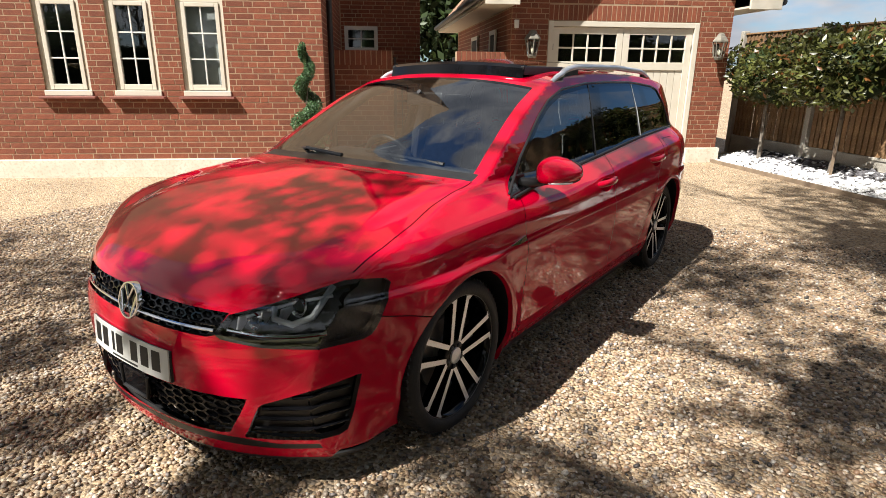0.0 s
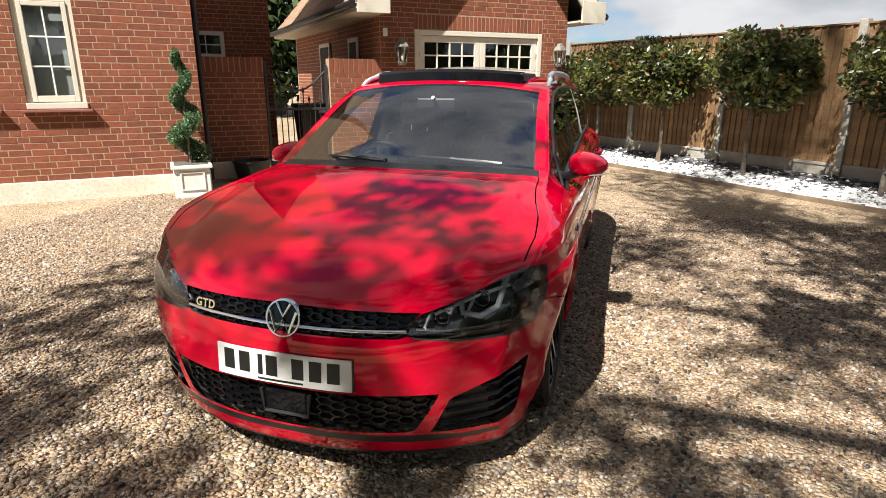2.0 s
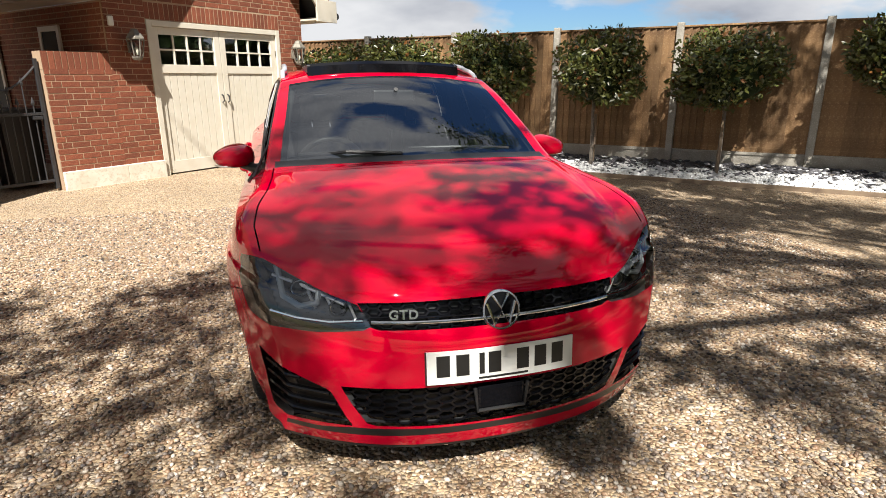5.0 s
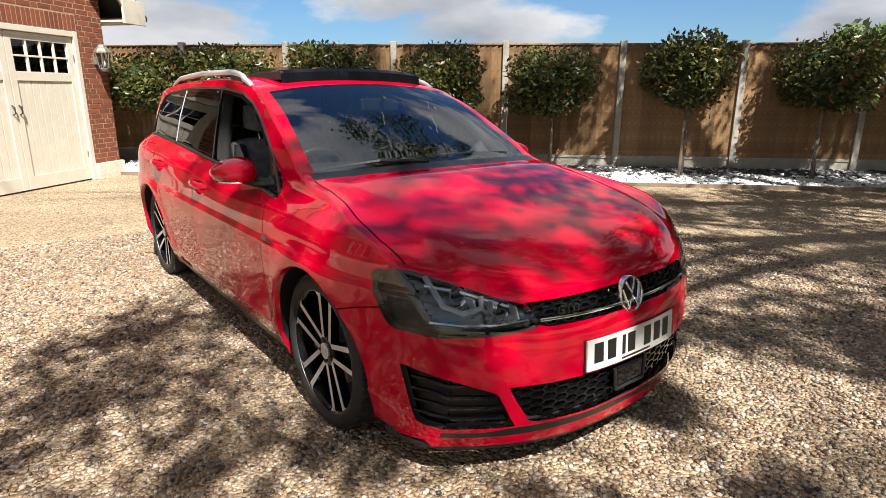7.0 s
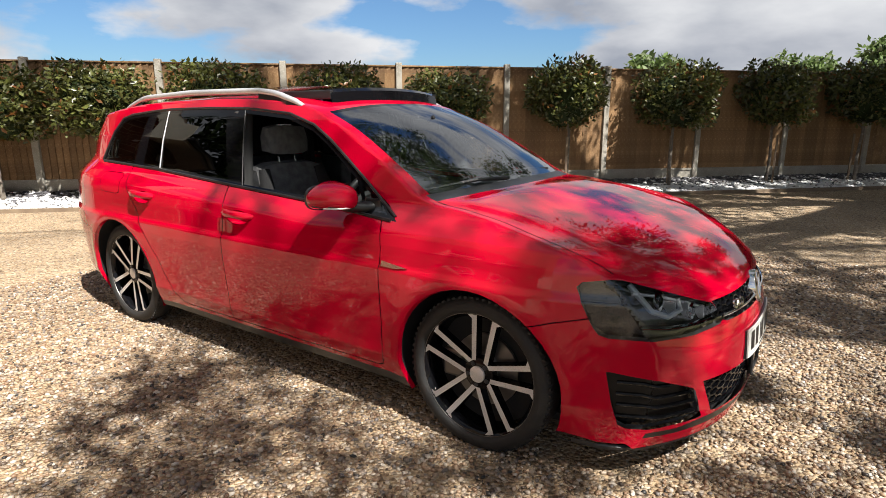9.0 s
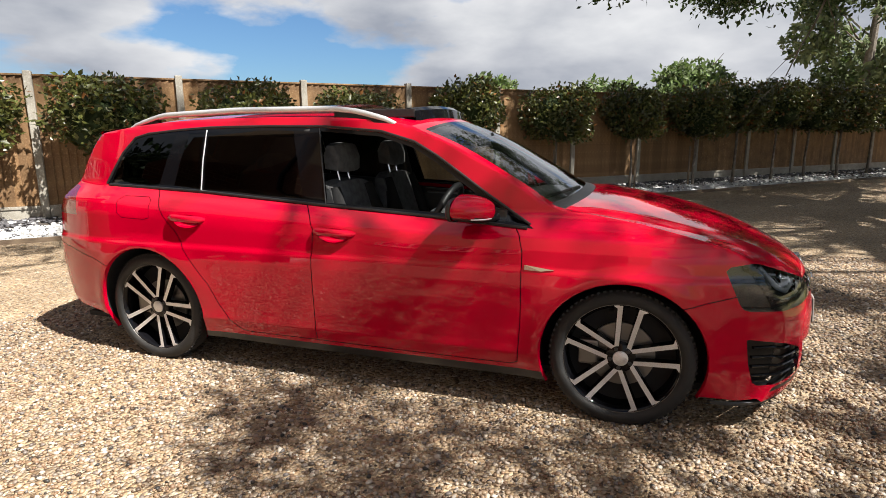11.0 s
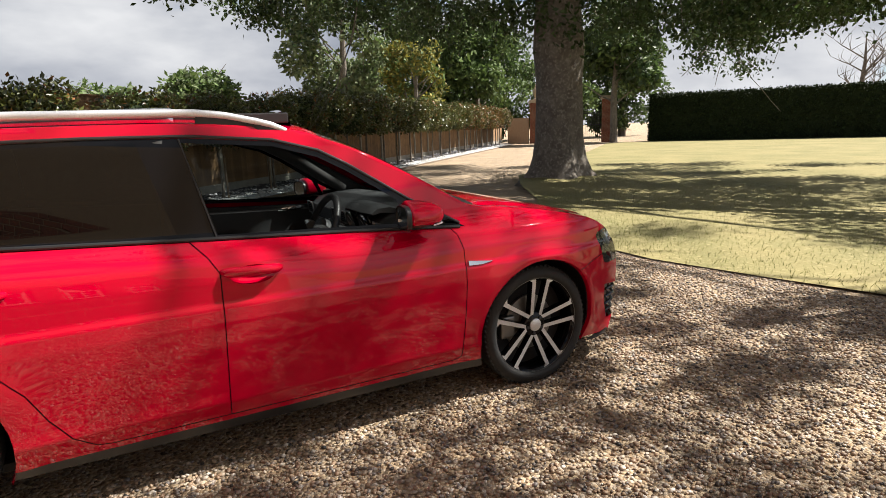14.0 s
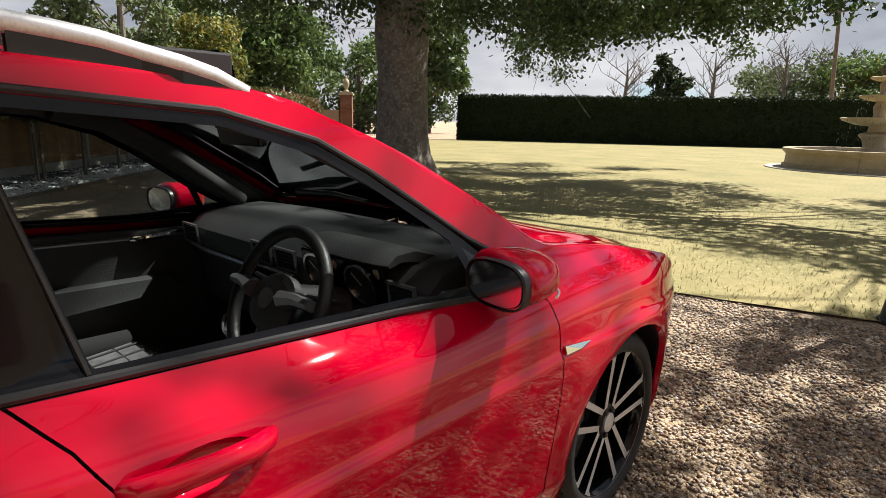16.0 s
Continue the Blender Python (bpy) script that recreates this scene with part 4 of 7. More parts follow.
def laurels():
    kinds = laurel_kinds()
    rng = random.Random(9)
    trunk_me = None
    core_me = None
    at = [-1.5, -0.05, 1.55, 3.32, 5.1, 7.15, 9.1, 11.1, 12.95]
    s = 14.3
    while s < 42:
        at.append(s)
        s += 1.42
    for i, s in enumerate(at):
        size = 1.0 if i > 2 else 1.06
        t = thing("laurel_tree", "clipped laurel standard with a round leafy crown on a thin stem" if s < 30 else "laurel standard with reddish young leaves on a thin stem", "tree", "row of clipped standards along the fence", m=BED @ pose(s, 0.62 + rng.uniform(-0.04, 0.04), -0.03 if i < 5 else 0.06, 0, 0, rng.uniform(0, 360)))
        wide = 1.22 if s > 14 else size
        t.scale = (wide * rng.uniform(0.93, 1.05), wide * rng.uniform(0.93, 1.05), (0.91 if i < 5 else 0.95 if s < 14 else 1.08) * rng.uniform(0.98, 1.02))
        if trunk_me is None:
            bm = tube([(0, 0, -0.03), (0.02, 0.01, 0.5), (-0.01, 0.015, 1.0), (0, 0, 1.7)], [0.034, 0.027, 0.024, 0.014], 8)
            for k in range(6):
                a = k * 1.05
                tube([(0, 0, 1.05 + 0.07 * k), (0.3 * math.cos(a), 0.3 * math.sin(a), 1.45 + 0.07 * k)], [0.014, 0.005], 6, bm)
            ob = part("trunk", bm, BARK, t, smooth=True)
            trunk_me = ob.data
            # added dark ball inside the crown: inner shade put into its colour
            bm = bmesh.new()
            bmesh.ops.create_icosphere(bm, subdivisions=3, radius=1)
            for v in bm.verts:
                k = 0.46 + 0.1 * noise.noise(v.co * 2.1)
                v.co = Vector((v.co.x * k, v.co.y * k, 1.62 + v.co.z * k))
            core_me = part("crown_core", bm, LEAF_HEDGE_AND_CORE, t).data
        else:
            new("trunk", trunk_me).parent = t
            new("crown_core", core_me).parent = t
        new("crown", kinds[3 if s > 31 else i % 3]).parent = t
        if s < 13:
            bm = boxes((0.09, 0.125, -0.018, 0.018, -0.03, 0.95), bevel=0.004)
            part("stake", bm, POLE_WOOD, t)


laurels()

# ---- the car: front axle at y = 0, nose towards -y, driver's side at -x ----
PAINT = material("red_paint", (0.44, 0.0, 0.018), 0.5, 0.0, second=(0.41, 0.0, 0.016), scale=3, coat=1.0, spec=0.0)
PAINT.node_tree.nodes["Principled BSDF"].inputs["Coat IOR"].default_value = 1.5
GLOSS_BLACK = material("gloss_black", (0.004, 0.004, 0.005), 0.05, spec=0.25)
TRIM = material("black_trim", (0.014, 0.014, 0.015), 0.38, bump=0.06, bump_scale=400)
GRILLE = material("grille_black", (0.012, 0.012, 0.012), 0.3)
RUBBER = material("tyre_rubber", (0.010, 0.010, 0.011), 0.7, second=(0.017, 0.016, 0.015), scale=9, bump=0.25, bump_scale=90)
CHROME = material("chrome", (0.75, 0.75, 0.76), 0.1, 1.0)
SILVER = material("satin_alloy", (0.72, 0.72, 0.74), 0.36, 0.6, fine=(0.6, 0.6, 0.61), fine_scale=200)
FABRIC = material("seat_fabric", (0.096, 0.096, 0.100), 0.9, second=(0.160, 0.160, 0.164), scale=22, bump=0.3, bump_scale=160)
DASH = material("dash_plastic", (0.045, 0.048, 0.050), 0.5, second=(0.055, 0.058, 0.060), scale=9, bump=0.25, bump_scale=260)
CARPET = material("carpet", (0.016, 0.016, 0.017), 0.95, bump=0.3, bump_scale=300)
LINER = material("headlining", (0.05, 0.05, 0.05), 0.95)
GLASS = glass_material("car_glass", (0.84, 0.88, 0.87))
SCREEN_GLASS = glass_material("screen_glass", (0.62, 0.66, 0.66), ior=2.6)
GLASS_DARK = glass_material("privacy_glass", (0.013, 0.016, 0.02), ior=1.46)
GLASS_TINT = glass_material("green_tint_glass", (0.42, 0.47, 0.46))
LENS = glass_material("lamp_lens", (0.9, 0.92, 0.93))
LAMP_BACK = material("lamp_housing", (0.05, 0.05, 0.053), 0.25, 0.3, second=(0.03, 0.03, 0.032), scale=30)
LAMP_WHITE = material("lamp_guide", (0.46, 0.48, 0.5), 0.2)
SATIN = material("satin_trim", (0.34, 0.34, 0.35), 0.35, 0.8, fine=(0.28, 0.28, 0.29), fine_scale=200)
RED_LENS = material("tail_lens", (0.16, 0.004, 0.006), 0.12, coat=0.8)
PLATE_WHITE = material("plate_white", (0.624, 0.624, 0.592), 0.35, second=(0.592, 0.592, 0.568), scale=12)
PLATE_BLACK = material("plate_black", (0.01, 0.01, 0.01), 0.4)
DISC = material("brake_disc", (0.22, 0.21, 0.2), 0.4, 0.9)

PROFILE_Z = [0.10, 0.17, 0.25, 0.30, 0.345, 0.42, 0.55, 0.64, 0.70, 0.722, 0.80, 0.86, 0.90, 0.93, 0.95, 0.97, 1.10, 1.30, 1.42, 1.47]
PROFILE_X = [0.76, 0.808, 0.842, 0.858, 0.860, 0.868, 0.882, 0.889, 0.888, 0.876, 0.868, 0.848, 0.805, 0.762, 0.742, 0.730, 0.698, 0.640, 0.588, 0.54]


def half_width(y, z):
    belt = 0.945 if y < 0.4 else min(1.025, 0.905 + 0.047 * (y - 0.4)) + 0.04 * max(0.0, 1 - (y - 0.4) / 0.5)
    lift = (belt - 0.95) * max(0.0, min(1.0, (z - 0.72) / 0.15)) * max(0.0, min(1.0, (1.38 - z) / 0.2))
    x = float(np.interp(z - lift, PROFILE_Z, PROFILE_X))
    if y < -0.36 and z < 0.345:
        x += (0.860 - x) * 0.8 * min(1.0, (-0.36 - y) / 0.12)
    if y < -0.12:
        x -= 0.50 * (-y - 0.12) ** 1.9
    if y > 2.85:
        x -= 0.42 * (y - 2.85) ** 2
    for yc in (0.0, 2.63):
        d = math.hypot(y - yc, z - 0.315)
        if z < 0.75:
            x += 0.012 * math.exp(-((d - 0.385) / 0.05) ** 2)
    return x


EDGE = [(-0.60, 0.15), (-0.645, 0.235), (-0.665, 0.36), (-0.66, 0.48), (-0.64, 0.57), (-0.605, 0.64), (-0.56, 0.71), (-0.49, 0.785), (-0.35, 0.855), (-0.10, 0.912), (0.12, 0.945), (0.33, 0.975), (0.524, 1.085), (0.80, 1.235), (1.0, 1.318), (1.15, 1.365), (1.54, 1.402), (2.16, 1.403), (2.66, 1.383), (3.03, 1.338), (3.15, 1.31), (3.24, 1.19), (3.33, 1.03), (3.39, 0.92), (3.41, 0.75), (3.43, 0.55), (3.42, 0.38), (3.35, 0.27)]
SPINE = [(-0.85, 0.15), (-0.87, 0.225), (-0.885, 0.36), (-0.885, 0.49), (-0.868, 0.58), (-0.842, 0.655), (-0.80, 0.712), (-0.70, 0.762), (-0.50, 0.832), (-0.18, 0.912), (0.06, 0.962), (0.24, 0.995), (0.43, 1.105), (0.72, 1.265), (0.97, 1.372), (1.12, 1.412), (1.54, 1.452), (2.16, 1.452), (2.7, 1.43), (3.12, 1.385), (3.27, 1.357), (3.36, 1.22), (3.50, 1.03), (3.60, 0.90), (3.64, 0.75), (3.69, 0.55), (3.67, 0.38), (3.58, 0.26)]
FOOT = [(-0.60, 0.15), (-0.575, 0.168), (-0.55, 0.166), (-0.525, 0.165), (-0.50, 0.165), (-0.47, 0.165), (-0.42, 0.165), (-0.30, 0.165), (-0.15, 0.165), (0.02, 0.165), (0.16, 0.165), (0.33, 0.165), (0.5, 0.165), (0.8, 0.165), (1.0, 0.165), (1.2, 0.165), (1.54, 0.165), (2.1, 0.17), (2.5, 0.19), (2.75, 0.21), (2.9, 0.23), (3.0, 0.24), (3.08, 0.25), (3.14, 0.255), (3.2, 0.26), (3.26, 0.262), (3.31, 0.265), (3.35, 0.27)]
FINE = 6


def smooth_rows(rows):
    p = np.array([rows[0], *rows, rows[-1]], float)
    out = []
    for i in range(len(rows) - 1):
        a, b, c, d = p[i:i + 4]
        for k in range(FINE):
            t = k / FINE
            out.append(0.5 * (2 * b + (c - a) * t + (2 * a - 5 * b + 4 * c - d) * t * t + (3 * b - a - 3 * c + d) * t ** 3))
    out.append(p[-2])
    return np.array(out)


WS = [0.0, 0.08, 0.16, 0.24, 0.32, 0.40, 0.48, 0.56, 0.62, 0.67, 0.72, 0.77, 0.82, 0.855, 0.885, 0.91, 0.942, 0.949, 0.975, 1.0]


def crown_point(i, w, e, c):
    """A point of the upper sheet: station i (1-based, with fractions), w from the middle to the edge."""
    s = 1 + i / FINE
    x = w * half_width(*e)
    power = 2.5 if s < 9 else 2.2
    k = w ** power
    y, z = c[0] + (e[0] - c[0]) * k, c[1] + (e[1] - c[1]) * k
    if 7.2 < s < 12:
        ramp = min(1, (s - 7.2) / 1.2) * min(1, (12 - s) / 0.6)
        z += 0.014 * ramp * max(0.0, min(1.0, (0.60 + 0.02 * s - 0.16 - abs(x)) / 0.05 + 0.5))
    return x, y, z


def inside_poly(h, v, poly):
    return inside(h, v, poly)


def cut(bm, faces_of, line, axis, closed=True, shift=0.0):
    """Cuts the faces that faces_of picks along a line drawn in side view ('x') or front view ('y')."""
    segs = list(zip(line, line[1:] + line[:1])) if closed else list(zip(line, line[1:]))
    a0, a1 = ((1, 2) if axis == "x" else (0, 2))
    for p, q in segs:
        d = Vector((q[0] - p[0], q[1] - p[1]))
        if d.length < 1e-6:
            continue
        d.normalize()
        nrm = Vector((-d.y, d.x))
        o = Vector(p) + nrm * shift
        lo = (min(p[0], q[0]) - 0.006, min(p[1], q[1]) - 0.006)
        hi = (max(p[0], q[0]) + 0.006, max(p[1], q[1]) + 0.006)
        co, no = Vector((0, 0, 0)), Vector((0, 0, 0))
        co[a0], co[a1], no[a0], no[a1] = o.x, o.y, nrm.x, nrm.y
        pick = []
        for f in bm.faces:
            if not faces_of(f):
                continue
            hs = [v.co[a0] for v in f.verts]
            vs = [v.co[a1] for v in f.verts]
            if max(hs) > lo[0] and min(hs) < hi[0] and max(vs) > lo[1] and min(vs) < hi[1]:
                pick.append(f)
        geom = pick + list({e for f in pick for e in f.edges}) + list({v for f in pick for v in f.verts})
        bmesh.ops.bisect_plane(bm, geom=geom, dist=1e-5, plane_co=co, plane_no=no)


def near_line(h, v, line, r):
    for p, q in zip(line, line[1:]):
        d = (q[0] - p[0], q[1] - p[1])
        n2 = d[0] ** 2 + d[1] ** 2
        t = max(0, min(1, ((h - p[0]) * d[0] + (v - p[1]) * d[1]) / n2))
        if math.hypot(h - p[0] - t * d[0], v - p[1] - t * d[1]) < r:
            return True
    return False


def circle(y, z, r, n=28):
    return [(y + r * math.cos(2 * math.pi * k / n), z + r * math.sin(2 * math.pi * k / n)) for k in range(n)]


ARCH_F, ARCH_R = circle(0.0, 0.315, 0.366, 40), circle(2.63, 0.315, 0.368, 40)
DLO = [(0.408, 0.888), (0.660, 1.029), (0.800, 1.121), (0.928, 1.203), (1.050, 1.269), (1.242, 1.322), (1.579, 1.348), (1.927, 1.353), (2.315, 1.347), (2.515, 1.336), (2.743, 1.315), (2.835, 1.291), (2.907, 1.208), (2.968, 1.106), (3.009, 1.029), (2.978, 1.016), (2.575, 1.002), (2.309, 0.991), (1.520, 0.942), (0.935, 0.910)]
PANE_QUARTER = [(2.973, 1.039), (2.932, 1.126), (2.881, 1.208), (2.815, 1.274), (2.743, 1.294), (2.539, 1.315), (2.616, 1.024)]
PANE_FIXED = [(2.509, 1.022), (2.448, 1.322), (2.348, 1.328), (2.331, 1.014)]
PANE_REAR = [(2.297, 1.012), (2.313, 1.330), (1.927, 1.335), (1.759, 1.334), (1.657, 0.977)]
PANE_FRONT = [(1.509, 0.963), (1.595, 1.330), (1.242, 1.302), (1.055, 1.246), (0.933, 1.179), (0.805, 1.095), (0.719, 1.037), (0.657, 0.924)]
PANE_TIP = [(0.479, 0.907), (0.622, 0.981), (0.678, 1.014), (0.632, 0.917)]
GAP_FRONT = [(0.499, 0.897), (0.470, 0.860), (0.450, 0.787), (0.449, 0.600), (0.452, 0.459), (0.467, 0.253), (0.500, 0.238)]
GAP_MID = [(1.621, 0.951), (1.565, 0.891), (1.530, 0.832), (1.536, 0.600), (1.545, 0.299), (1.545, 0.238)]
GAP_REAR = [(2.601, 1.004), (2.539, 0.937), (2.491, 0.874), (2.395, 0.783), (2.336, 0.683), (2.270, 0.590), (2.202, 0.500), (2.150, 0.390), (2.090, 0.300), (2.020, 0.246), (1.970, 0.238)]
GAP_SILL = [(0.50, 0.238), (1.0, 0.236), (1.545, 0.238), (1.97, 0.238)]
GAP_WING = [(-0.243, 0.588), (-0.33, 0.615), (-0.46, 0.648)]
GAP_BUMPER_R = [(2.91, 0.56), (3.05, 0.60), (3.25, 0.64), (3.43, 0.66)]
GAPS = [GAP_FRONT, GAP_MID, GAP_REAR, GAP_SILL, GAP_WING, GAP_BUMPER_R]
FUEL = [(2.585, 0.855), (2.62, 0.845), (2.78, 0.85), (2.815, 0.875), (2.83, 0.945), (2.80, 0.968), (2.63, 0.965), (2.60, 0.945), (2.585, 0.855)]
LAMP_SIDE = [(-0.398, 0.750), (-0.425, 0.690), (-0.462, 0.612), (-0.480, 0.588), (-0.51, 0.578), (-0.72, 0.574), (-0.72, 0.79), (-0.50, 0.782), (-0.415, 0.768)]
LAMP_FRONT = [(0.84, 0.79), (0.745, 0.775), (0.645, 0.732), (0.55, 0.694), (0.462, 0.664), (0.425, 0.600), (0.45, 0.587), (0.588, 0.573), (0.70, 0.574), (0.84, 0.574)]
FOG_SIDE = [(-0.507, 0.448), (-0.52, 0.450), (-0.72, 0.418), (-0.72, 0.234), (-0.575, 0.232), (-0.55, 0.245), (-0.525, 0.33)]
FOG_FRONT = [(0.90, 0.450), (0.71, 0.428), (0.63, 0.395), (0.575, 0.372), (0.56, 0.358), (0.515, 0.262), (0.50, 0.240), (0.50, 0.232), (0.90, 0.234)]
GRILLE_TOP = [(0.0, 0.676), (0.462, 0.670), (0.428, 0.597), (0.40, 0.588), (0.0, 0.586), (-0.01, 0.63)]
GRILLE_LOW = [(-0.01, 0.388), (0.530, 0.388), (0.522, 0.368), (0.500, 0.325), (0.452, 0.247), (0.42, 0.238), (-0.01, 0.232)]
STRIP_LOW = [(-0.01, 0.224), (0.50, 0.226), (0.60, 0.214), (0.90, 0.222), (0.90, 0.202), (0.60, 0.192), (-0.01, 0.198)]
CUPS = [[(y + 0.088 * math.cos(2 * math.pi * k / 22), z + 0.037 * math.sin(2 * math.pi * k / 22)) for k in range(22)] for y, z in ((1.41, 0.812), (2.32, 0.845))]
TAIL_SIDE = [(3.17, 0.845), (3.20, 0.93), (3.27, 1.0), (3.45, 1.03), (3.45, 0.84)]


def body_sheets():
    e, c, f = smooth_rows(EDGE), smooth_rows(SPINE), smooth_rows(FOOT)
    bm = bmesh.new()
    sheet = bm.faces.layers.int.new("sheet")
    station = bm.faces.layers.float.new("station")
    across = bm.faces.layers.float.new("across")
    n = len(e)
    top, low = [], []
    levels = sorted({round(z, 4) for z in (*PROFILE_Z, *np.arange(0.165, 1.42, 0.021))}, reverse=True)
    rows = len(levels)
    for i in range(n):
        line = [bm.verts.new(crown_point(i, w, e[i], c[i])) for w in WS]
        edge = line[-1]
        top.append(line)
        col = [edge]
        for k in range(1, rows + 1):
            drop = e[i][1] - f[i][1]
            t = min(1.0, max(0.0, (e[i][1] - levels[k - 1]) / drop)) if k < rows and drop > 1e-6 else 1.0
            y, z = e[i] + (f[i] - e[i]) * t
            col.append(bm.verts.new((half_width(y, z), y, z)))
        low.append(col)
    for i in range(n - 1):
        for k in range(len(WS) - 1):
            q = bm.faces.new((top[i][k], top[i + 1][k], top[i + 1][k + 1], top[i][k + 1]))
            q[sheet], q[station], q[across] = 1, 1 + (i + 0.5) / FINE, (WS[k] + WS[k + 1]) / 2
        for k in range(rows):
            vs = (low[i][k], low[i + 1][k], low[i + 1][k + 1], low[i][k + 1])
            if (vs[3].co - vs[0].co).length < 1e-5 and (vs[2].co - vs[1].co).length < 1e-5:
                continue
            q = bm.faces.new(vs)
            q[sheet] = 0
    bmesh.ops.remove_doubles(bm, verts=bm.verts[:], dist=1e-6)
    bmesh.ops.reverse_faces(bm, faces=bm.faces[:])
    on_side = lambda q: q[sheet] == 0
    nose_top = lambda q: q[sheet] == 1 and q[station] < 9.2
    for poly in (ARCH_F, ARCH_R, DLO, PANE_QUARTER, PANE_FIXED, PANE_REAR, PANE_FRONT, PANE_TIP, LAMP_SIDE, FOG_SIDE, TAIL_SIDE, *CUPS):
        cut(bm, on_side, poly, "x")
    for line in GAPS:
        for sh in (-0.0022, 0.0022):
            cut(bm, on_side, line, "x", False, sh)
    for sh in (-0.0014, 0.0014):
        cut(bm, on_side, FUEL, "x", False, sh)
    cut(bm, on_side, [(0.2, 0.212), (2.4, 0.212)], "x", False)
    for poly in (LAMP_FRONT, FOG_FRONT, GRILLE_TOP, GRILLE_LOW, STRIP_LOW):
        cut(bm, nose_top, poly, "y")
    bmesh.ops.remove_doubles(bm, verts=bm.verts[:], dist=2e-5)
    return bm, sheet, station, across


def body_class(q, sheet, station, across):
    m = q.calc_center_median()
    y, z = m.y, m.z
    if q[sheet] == 0:
        if inside_poly(y, z, ARCH_F) or inside_poly(y, z, ARCH_R):
            return None
        if any(near_line(y, z, g, 0.0022) for g in GAPS) and not inside_poly(y, z, DLO):
            return None
        if any(inside_poly(y, z, q) for q in CUPS) or near_line(y, z, FUEL, 0.0014):
            return None
        for name, poly in (("pane_quarter", PANE_QUARTER), ("pane_fixed", PANE_FIXED), ("pane_rear", PANE_REAR), ("pane_front", PANE_FRONT), ("pane_tip", PANE_TIP)):
            if inside_poly(y, z, poly):
                return name
        if inside_poly(y, z, DLO):
            return "trim"
        if inside_poly(y, z, LAMP_SIDE):
            return "lens"
        if inside_poly(y, z, FOG_SIDE):
            return "fog"
        if inside_poly(y, z, TAIL_SIDE):
            return "tail"
        if z < 0.212 and 0.2 < y < 2.4:
            return "sill"
        if inside_poly(y, z, FUEL[:-1]):
            return "fuel_flap"
        if 0.238 < z and y > 0.449 and y < 2.56:
            front = GAP_FRONT + GAP_MID[::-1]
            if inside_poly(y, z, front + [(0.5, 0.905)]):
                return "front_door"
            if inside_poly(y, z, GAP_MID + GAP_REAR[::-1]):
                return "rear_door"
        if y < -0.243 and z < 0.588 + (-0.243 - y) * 0.285:
            return "front_bumper"
        if y > 2.6 and z < 0.56 + (y - 2.91) * 0.2 and y > 2.85:
            return "rear_bumper"
        return "front_wing" if y < 0.5 and z < 0.98 else "body_side"
    s, w = q[station], q[across]
    x = m.x
    if s < 9.2:
        if inside_poly(x, z, LAMP_FRONT):
            return "lens"
        if inside_poly(x, z, FOG_FRONT):
            return "fog"
        if inside_poly(x, z, GRILLE_TOP) and y < -0.6:
            return "grille"
        if inside_poly(x, z, GRILLE_LOW):
            return "grille_low"
        if inside_poly(x, z, STRIP_LOW):
            return "strip"
    if s < 7:
        return "front_bumper"
    if s < 11.85:
        if 0.942 < w < 0.949 and s > 8.2:
            return None
        return "bonnet" if w < 0.945 else "front_wing"
    if s < 12.2 and w < 0.942:
        return "cowl"
    if s < 15.0 and w < 0.91:
        return "windscreen"
    if s < 15.2 and w < 0.91:
        return "screen_band"
    if s < 15.0:
        return "body_side"
    if 15.85 < s < 18.9 and w < 0.72:
        return "roof_opening" if s < 17.0 else "roof_glass"
    if s < 21:
        return "roof"
    if s < 21.4 and w < 0.949:
        return "tailgate"
    if s < 23.2 and w < 0.885:
        return "rear_screen"
    if s < 24.9:
        if 23.1 < s < 24.6 and w > 0.62:
            return "tail"
        return "tailgate" if w < 0.949 else "body_side"
    return "rear_bumper"


NORMAL_AT = {}


def key_of(co):
    return (round(co.x, 4), round(co.y, 4), round(co.z, 4))


def split_body():
    bm, sheet, station, across = body_sheets()
    bm.normal_update()
    for v in bm.verts:
        nv = v.normal.copy()
        if abs(v.co.x) < 1e-4:
            nv.x = 0
            nv.normalize()
        NORMAL_AT[key_of(v.co)] = nv
    groups = {}
    for q in bm.faces:
        name = body_class(q, sheet, station, across)
        if name:
            groups.setdefault(name, []).append([(v.co.copy(), v.normal.copy()) for v in q.verts])
    bm.free()
    return groups


PIECES = split_body()


